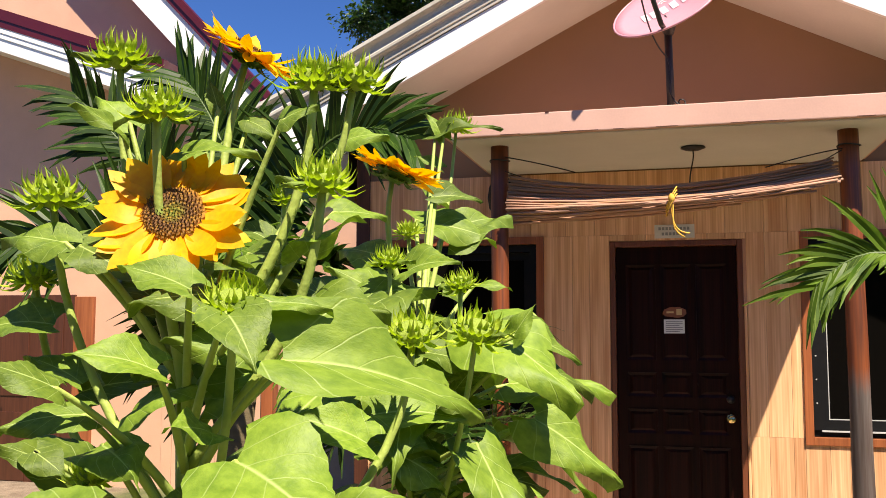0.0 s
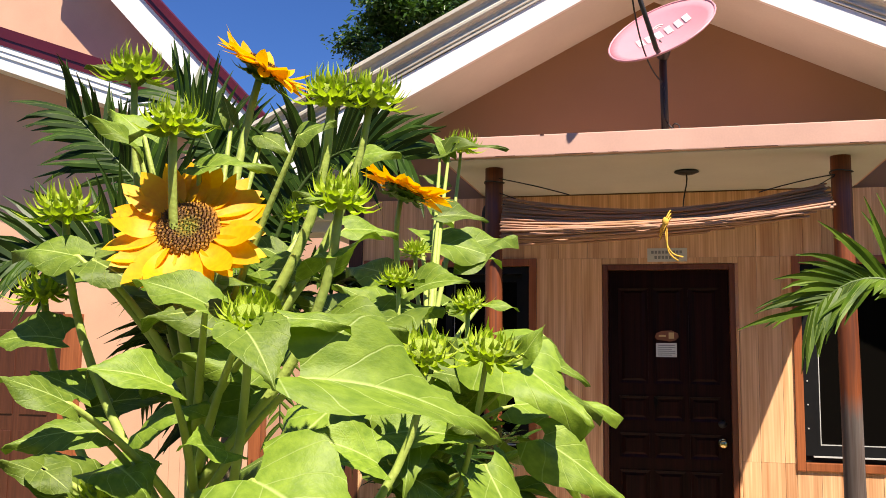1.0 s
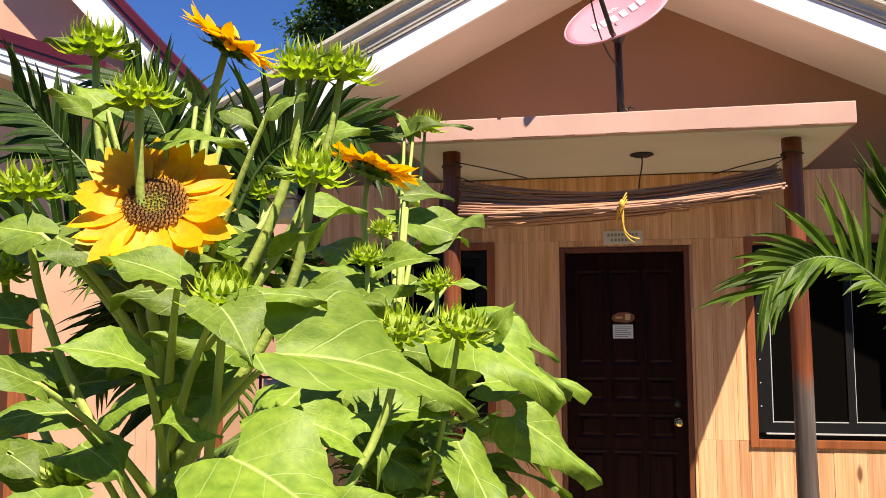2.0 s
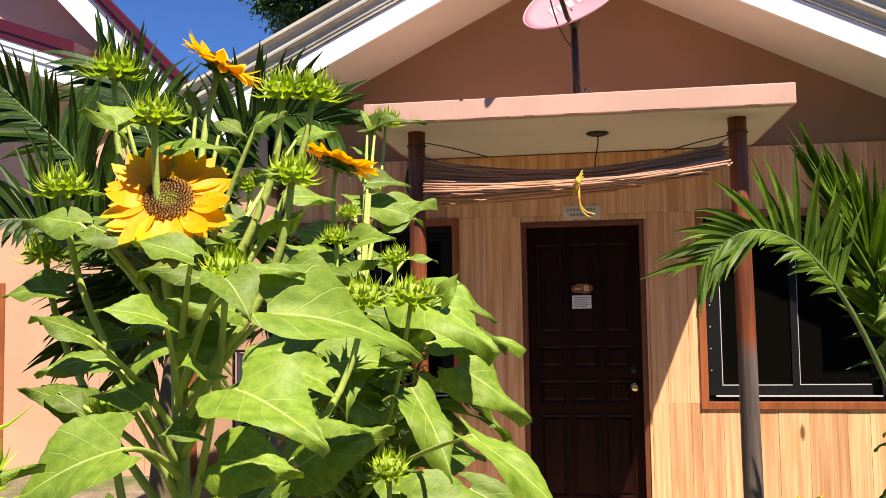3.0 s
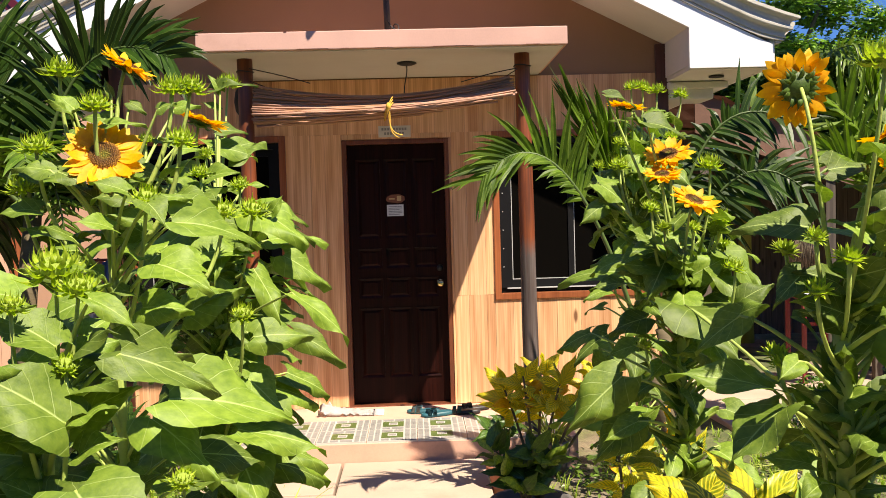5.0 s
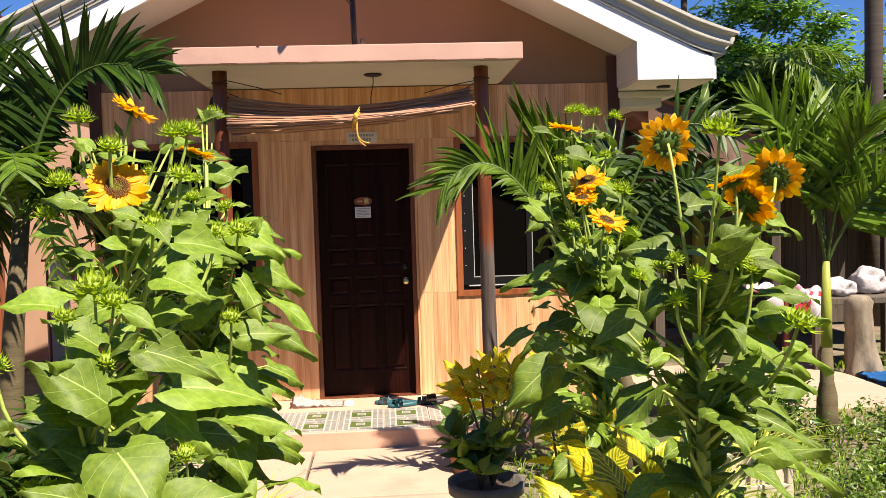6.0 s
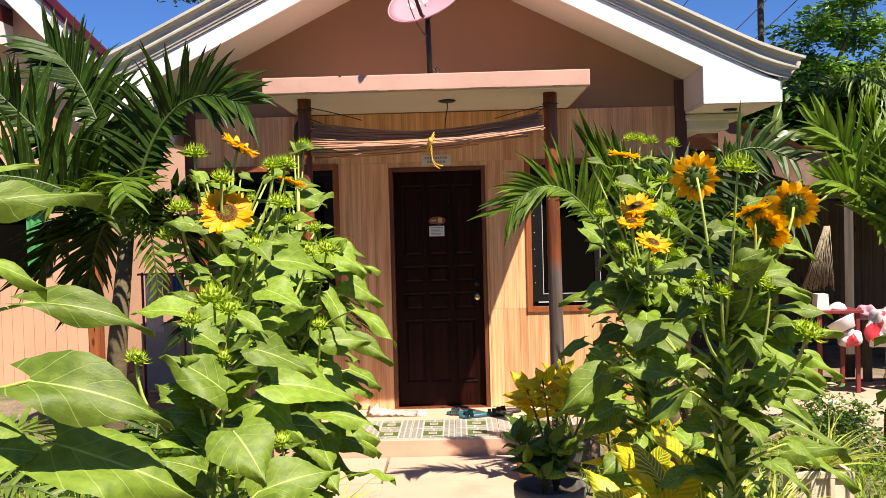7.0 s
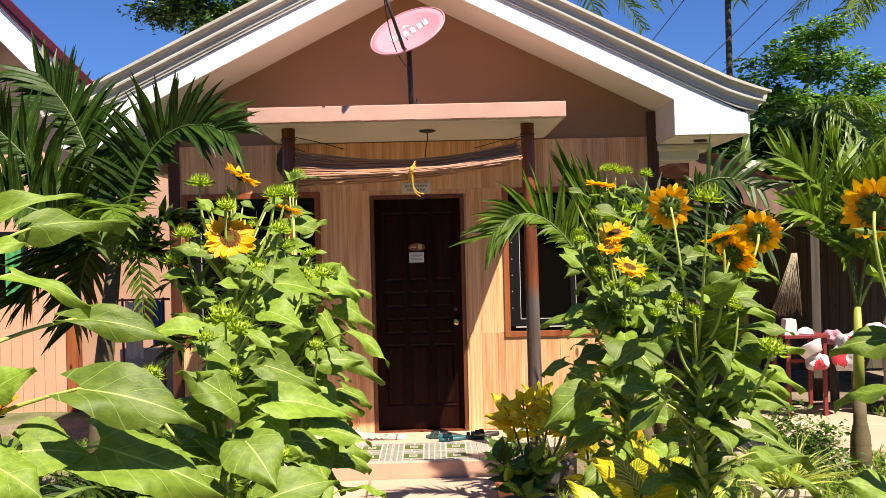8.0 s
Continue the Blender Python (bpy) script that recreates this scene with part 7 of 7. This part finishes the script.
# ---- shed and clutter on the right ----
M_RUST = plain("rusty roof sheet", (0.16, 0.08, 0.05), 0.75, 0.35, 3, 60, 0.3, stain=(0.25, 0.16, 0.12))
M_OLDWOOD = wood("grey weathered timber", (0.05, 0.04, 0.032), (0.14, 0.115, 0.09), 0.8, 1.0, 30.0, 0.0, 0.3)
shed = thing("shed", "low open shed with rusty roof and dark board wall", "shed", (4.2, 3.2, 0))


def eave_z(x):
    return max(1.98, 2.69 - 0.40 * (x - 3.45))


bm = bmesh.new()
n = 68
rowa = [bm.verts.new((3.0 + 3.9 * i / n, 1.9, eave_z(3.0 + 3.9 * i / n) + 0.015 * math.sin(i * 1.57))) for i in range(n + 1)]
rowb = [bm.verts.new((3.0 + 3.9 * i / n, 4.6, eave_z(3.0 + 3.9 * i / n) + 0.02 + 0.015 * math.sin(i * 1.57))) for i in range(n + 1)]
for i in range(n):
    bm.faces.new((rowa[i], rowa[i + 1], rowb[i + 1], rowb[i]))
bmesh.ops.solidify(bm, geom=bm.faces[:], thickness=0.01)
part("roof", bm, M_RUST, shed, "rusty corrugated roof")
bm = bmesh.new()
prism(bm, [(3.0, eave_z(3.0) - 0.45), (5.2, eave_z(5.2) - 0.35), (6.9, eave_z(6.9) - 0.3), (6.9, eave_z(6.9) - 0.03), (5.225, eave_z(5.225) - 0.03), (3.0, eave_z(3.0) - 0.03)], 1.96, 1.98)
part("side_sheet", bm, M_RUST, shed, "rusty sheet below the roof edge")
for x in (3.05, 4.34, 5.6, 6.75):
    part("post", boxed(x, x + 0.1, 1.985, 2.08, 0, eave_z(x + 0.1) - 0.04, bevel=0.004), M_OLDWOOD, shed)
for k in range(26):
    x = 3.0 + 0.145 * k
    part("wall_board", boxed(x, x + 0.138, 4.4, 4.42, 0, max(1.75, eave_z(x + 0.14) - 0.04)), M_OLDWOOD, shed)

table = thing("side_table", "red painted side table under the shed", "table", (3.95, 1.25, 0))
part("tabletop", boxed(3.66, 4.12, 1.05, 1.5, 0.80, 0.83, bevel=0.004), M_RED, table)
for x in (3.69, 4.06):
    for y in (1.08, 1.44):
        part("leg", boxed(x, x + 0.035, y, y + 0.035, 0, 0.80), M_RED, table)
part("stretcher", boxed(3.725, 4.06, 1.09, 1.11, 0.55, 0.585), M_RED, table)
M_PLASTIC = plain("white plastic", (0.74, 0.72, 0.74), 0.4, 0.08, 8, 60, 0.03)
tub = thing("plastic_tub", "pinkish white square plastic tub upside down on the table", "tub", (3.77, 1.22, 0.83))
bm = bmesh.new()
prism(bm, [(3.705, 0.83), (3.835, 0.83), (3.822, 0.985), (3.72, 0.985)], 1.16, 1.28)
prism(bm, [(3.698, 0.83), (3.842, 0.83), (3.842, 0.842), (3.698, 0.842)], 1.153, 1.287)
part("body", bm, M_PLASTIC, tub)
bowl = thing("plastic_bowl", "pale plastic bowl upside down on the table", "bowl", (3.93, 1.2, 0.83))
bm = bmesh.new()
lathe(bm, [(0.085, 0), (0.085, 0.01), (0.065, 0.045), (0.02, 0.07)], (3.93, 1.2, 0.83), 20)
part("body", bm, M_PLASTIC, bowl)
basin = thing("wash_basin", "round white plastic basin leaning against the table", "basin", (3.85, 1.0, 0.62))
bm = bmesh.new()
lathe(bm, [(0.02, 0.055), (0.09, 0.055), (0.125, 0.0), (0.14, -0.004), (0.13, 0.004), (0.095, 0.062), (0.02, 0.064)], (0, 0, 0), 28)
bm.transform(Matrix.Translation((3.86, 0.98, 0.74)) @ Matrix.Rotation(radians(-24), 4, "Y") @ Matrix.Rotation(radians(160), 4, "X") @ Matrix.Diagonal((1, 1, 1.7, 1)))
part("body", bm, M_PLASTIC, basin, "", True)


def sack(label, x, y, z, rx, rz, mat, seed, mark=None):
    s = thing("sack", label, "bag", (x, y, z), "bags by the table")
    bm = bmesh.new()
    bmesh.ops.create_icosphere(bm, subdivisions=4, radius=1)
    for v in bm.verts:
        k = 1 + 0.45 * noise.noise(v.co * 1.4 + Vector((seed, 0, 0))) - 0.22 * abs(noise.noise(v.co * 3.1 + Vector((0, seed, 0)))) + 0.05
        v.co = Vector((x + v.co.x * rx * k, y + v.co.y * rx * 0.8 * k, z + max(-0.75, v.co.z * k) * rz + rz * 0.75))
    for f in bm.faces:
        f.smooth = True
    if mark:
        for f in bm.faces:
            c = f.calc_center_median()
            if noise.noise(c * 9 + Vector((seed, seed, 0))) > 0.16 and c.y < y:
                f.material_index = 1
    part("body", bm, [mat, mark] if mark else mat, s)
    return s


M_BAG = plain("white plastic bag", (0.56, 0.52, 0.53), 0.45, 0.3, 9, 40, 0.9)
M_BAGRED = plain("red plastic print", (0.55, 0.04, 0.06), 0.4, 0.2, 10, 60, 0.2)
sack("white and red plastic bag heaped under the basin", 3.93, 0.95, 0.50, 0.11, 0.10, M_BAG, 1, M_BAGRED)
sack("pale pink bag beside the table", 4.2, 1.2, 0.72, 0.10, 0.09, M_PINKCLOTH, 2)
sack("bulging white sack on the bench", 4.75, 1.35, 0.72, 0.16, 0.10, M_BAG, 4)
sack("white sack with red print hung by the bench", 4.27, 1.0, 0.48, 0.15, 0.21, M_BAG, 5, M_BAGRED)
sack("large pale sack under the shed", 5.15, 1.5, 0.72, 0.18, 0.15, M_BAG, 6)
bench = thing("bench", "rough timber bench holding sacks", "bench", (4.8, 1.4, 0))
part("seat", boxed(4.35, 5.7, 1.1, 1.75, 0.66, 0.72, bevel=0.005), M_OLDWOOD, bench)
for x in (4.4, 5.55):
    for y in (1.15, 1.65):
        part("leg", boxed(x, x + 0.07, y, y + 0.07, 0, 0.66), M_OLDWOOD, bench)
stump = thing("tree_stump", "ragged grey tree stump with peeling bark", "tree stump", (4.75, 0.95, 0))
bm = bmesh.new()
lathe(bm, [(0.19, -0.05), (0.16, 0.05), (0.15, 0.12), (0.135, 0.22), (0.125, 0.32), (0.12, 0.42), (0.125, 0.52), (0.12, 0.62), (0.125, 0.7), (0.08, 0.76)], (4.75, 0.95, 0), 32)
for v in bm.verts:
    k = 1 + 0.5 * noise.noise(Vector((v.co.x * 9, v.co.y * 9, v.co.z * 2.5)))
    v.co.x, v.co.y = 4.75 + (v.co.x - 4.75) * k, 0.95 + (v.co.y - 0.95) * k
part("body", bm, plain("peeling pale bark", (0.27, 0.22, 0.16), 0.9, 0.5, 9, 60, 0.9, stretch=(1, 1, 0.3)), stump)
M_TARP = plain("blue tarpaulin", (0.02, 0.20, 0.55), 0.4, 0.15, 6, 60, 0.2)
tarp = thing("tarpaulin", "small blue tarpaulin lying on the ground", "tarpaulin", (4.9, 1.1, 0))
bm = bmesh.new()
rows = [[bm.verts.new((4.62 + 0.8 * i / 12, 0.35 + 0.45 * j / 8, 0.03 + 0.05 * abs(noise.noise((i * 0.45, j * 0.5, 1))))) for i in range(13)] for j in range(9)]
for r, s in zip(rows, rows[1:]):
    for k in range(12):
        bm.faces.new((r[k], r[k + 1], s[k + 1], s[k])).smooth = True
bmesh.ops.solidify(bm, geom=bm.faces[:], thickness=0.004)
part("sheet", bm, M_TARP, tarp)
broom = thing("stick_broom", "pale coconut midrib broom leaning on the shed post", "broom", (4.02, 1.85, 0.9))
bm = bmesh.new()
rng = random.Random(9)
for k in range(60):
    a = rng.uniform(0, 6.28)
    tube(bm, [(4.1 + 0.03 * math.cos(a), 1.85 + 0.02 * math.sin(a), 1.65), (4.0 + 0.17 * rng.uniform(-1, 1), 1.85 + 0.05 * rng.uniform(-1, 1), 0.95 + 0.1 * rng.random())], 0.003, 4)
M_STRAW = plain("pale straw", (0.35, 0.29, 0.2), 0.8, 0.3, 10, 90, 0.2)
part("bristles", bm, M_STRAW, broom)

# cream planter with sunk front panels
M_CREAMBOX = plain("cream cement", (0.62, 0.54, 0.42), 0.75, 0.15, 6, 90, 0.15, stain=(0.45, 0.38, 0.29))
planter = thing("planter_box", "cream cement planter box with sunk front panels", "planter", (2.35, -2.21, 0))
for z0, z1 in ((0.0, 0.045), (0.175, 0.215)):
    part("rim", boxed(2.16, 2.54, -2.32, -2.10, z0 - 0.05 * (z0 == 0), z1, bevel=0.006), M_CREAMBOX, planter)
part("body", boxed(2.18, 2.52, -2.295, -2.12, 0.045, 0.175), M_CREAMBOX, planter)
for k in range(4):
    part("pillar", boxed(2.163 + 0.115 * k, 2.192 + 0.115 * k, -2.318, -2.295, 0.045, 0.175, bevel=0.003), M_CREAMBOX, planter)
part("soil", boxed(2.2, 2.5, -2.28, -2.14, 0.215, 0.222), M_SOIL, planter, "dark planting soil")
# pale stones beside the pots
M_PEBBLE = plain("pale grey stone", (0.42, 0.38, 0.33), 0.9, 0.3, 20, 120, 0.4)
rng = random.Random(77)
for k in range(16):
    bm = bmesh.new()
    bmesh.ops.create_icosphere(bm, subdivisions=2, radius=1)
    x, y, r = 0.53 + rng.uniform(-0.09, 0.11), -1.98 + rng.uniform(-0.14, 0.13), rng.uniform(0.018, 0.036)
    for v in bm.verts:
        q = 1 + 0.35 * noise.noise(v.co * 1.3 + Vector((k, 0, 0)))
        v.co = Vector((v.co.x * r * 1.2 * q, v.co.y * r * q, v.co.z * r * 0.75 * q))
    ob = part("stone", bm, M_PEBBLE)
    ob.location = (x, y, r * 0.5)
    tagged(ob, "small pale grey stone heaped by the flower pot", "stone", "stones by the pots")
# broad pale stone at the garden border
stone = thing("garden_stone", "pale smooth garden stone beside the wall", "stone", (-2.0, -3.2, 0))
bm = bmesh.new()
bmesh.ops.create_icosphere(bm, subdivisions=3, radius=1)
for v in bm.verts:
    k = 1 + 0.15 * noise.noise(v.co * 1.5)
    v.co = Vector((-2.0 + v.co.x * 0.4 * k, -3.2 + v.co.y * 0.3 * k, v.co.z * 0.26 * k + 0.12))
part("body", bm, M_CONCRETE, stone, "", True)
# narrow leaved shrubs and seedling palms by the wall
ribbon_plant("green narrow leaved clump by the wall", -1.15, -3.5, 0.3, 26, 0.55, 75, [leaf_mesh("strap_leaf", M_PALM_SHADE, d, 0.03, 0.0, s, 0.6, 10, 0.0, curl=0.03) for d, s in ((0.4, 41), (0.6, 42))], 0.06, 0.9)
palm("seedling palm in the garden bed", [(-1.35, -3.4, -0.05), (-1.35, -3.4, 0.15), (-1.35, -3.4, 0.3)], [0.04, 0.03, 0.025], arcs((-1.35, -3.4, 0.28), [(20, 0.5, 0.6, 0.5), (100, 0.5, 0.6, 0.45), (170, 0.6, 0.55, 0.35), (240, 0.5, 0.5, 0.3), (310, 0.5, 0.6, 0.4)]), 55, n=26, length=0.30, droop=0.6, width=0.03)
palm("seedling palm beside the bungalow corner", [(-1.25, -1.2, -0.05), (-1.25, -1.2, 0.3), (-1.25, -1.2, 0.6)], [0.04, 0.03, 0.025], arcs((-1.25, -1.2, 0.55), [(10, 0.7, 0.8, 0.5), (80, 0.5, 0.9, 0.9), (160, 0.7, 0.8, 0.5), (230, 0.7, 0.8, 0.5), (300, 0.7, 0.8, 0.5), (340, 0.6, 1.1, 1.1), (200, 0.6, 1.1, 1.0)]), 56, n=26, length=0.34, droop=0.6, width=0.03)
palm("low yellow green palm at the garden border", [(-2.1, -4.2, -0.05), (-2.1, -4.2, 0.1), (-2.1, -4.2, 0.25)], [0.05, 0.04, 0.03], arcs((-2.1, -4.2, 0.2), [(0, 0.8, 0.7, 0.4), (50, 0.7, 0.8, 0.6), (310, 0.8, 0.6, 0.3), (120, 0.8, 0.7, 0.4), (180, 0.8, 0.7, 0.4), (250, 0.8, 0.6, 0.3)]), 57, COCO, n=26, length=0.3, droop=0.6, width=0.03)

# ground cover
rg = np.random.RandomState(4)


def tufts(name, label, areas, n, h, mat, category):
    v, f = [], []
    for _ in range(n):
        x0, x1, y0, y1 = areas[rg.randint(len(areas))]
        p = np.array((rg.uniform(x0, x1), rg.uniform(y0, y1), -0.045))
        for _ in range(4):
            a = rg.uniform(0, 6.28)
            d = np.array((math.cos(a), math.sin(a), 0))
            L = h * rg.uniform(0.5, 1.3)
            s = np.array((-d[1], d[0], 0)) * L * 0.04
            k = len(v)
            v += [p - s, p + s, p + d * L * 0.25 + np.array((0, 0, L * 0.6)) + s * 0.8, p + d * L * 0.25 + np.array((0, 0, L * 0.6)) - s * 0.8, p + d * L * 0.7 + np.array((0, 0, L * 0.85))]
            f += [(k, k + 1, k + 2, k + 3), (k + 3, k + 2, k + 4)]
    me = bpy.data.meshes.new(name)
    me.from_pydata([tuple(q) for q in v], [], f)
    me.materials.append(mat)
    return tagged(part(name, me, None), label, category, "", "stuff")


BEDS = [(-2.6, -0.5, -5.5, -1.0), (-1.0, -0.35, -7, -4.5), (0.6, 3.2, -6.5, -1.2), (2.3, 5.5, -3, -0.45), (-3.4, -1.3, -2.0, 1.0), (4.7, 8, -3, 2)]
tufts("grass", "thin green grass in the beds", BEDS, 9000, 0.10, M_TREELEAF, "grass")


def mound(name, label, blobs, n, size, seed, mat):
    v, f = leaf_cloud(blobs, n, size, seed, shell=0.3)
    me = bpy.data.meshes.new(name)
    me.from_pydata([tuple(p) for p in v], [], f)
    me.materials.append(mat)
    return tagged(part(name, me, None), label, "undergrowth", "", "stuff")


M_LOWLEAF = leafy("low bed leaf", (0.05, 0.11, 0.012), (0.17, 0.27, 0.035), (0.15, 0.24, 0.05), 0.25, 0.4, 6.0, None, 0.5, True)
mound("undergrowth", "low leafy undergrowth in the beds", [(2.9, -1.4, 0.05, 0.5, 0.22), (3.6, -1.7, 0.05, 0.5, 0.2), (1.6, -3.4, 0.1, 0.5, 0.35), (1.4, -4.4, 0.15, 0.4, 0.5), (1.3, -5.3, 0.15, 0.35, 0.5), (-0.75, -3.9, 0.2, 0.3, 0.6), (-0.75, -5.0, 0.2, 0.25, 0.55), (-1.3, -4.5, 0.1, 0.5, 0.35), (-1.1, -2.2, 0.1, 0.35, 0.3), (-1.7, -3.0, 0.1, 0.5, 0.4), (1.35, -1.6, 0.1, 0.3, 0.35), (1.7, -1.2, 0.1, 0.35, 0.3), (3.3, -2.2, 0.05, 0.5, 0.2), (2.9, -2.6, 0.05, 0.45, 0.22), (3.9, -1.1, 0.05, 0.5, 0.2), (3.1, -0.6, 0.05, 0.4, 0.3), (2.7, -3.2, 0.05, 0.5, 0.25)], 15000, 0.045, 97, M_LOWLEAF)
mound("hanging_weeds", "fine drooping weeds under the palm", [(2.95, -0.9, 0.3, 0.2, 0.25), (3.1, -1.1, 0.2, 0.2, 0.2)], 900, 0.05, 98, M_TREELEAF2)

# plain garden walls that close the place behind the walker
M_YARD = plain("plain yard wall", (0.16, 0.16, 0.12), 0.85, 0.2, 1.5, 40, 0.2)
for name, b in (("wall_south", (-12, 12, -12.2, -12.0, 0, 4.6)), ("wall_east", (12, 12.2, -12.2, 10, 0, 3.6)), ("wall_west", (-12.2, -12, -12.2, 10, 0, 3.6))):
    tagged(part(name, boxed(*b), M_YARD), "plain grey garden wall", "wall", "", "structure")
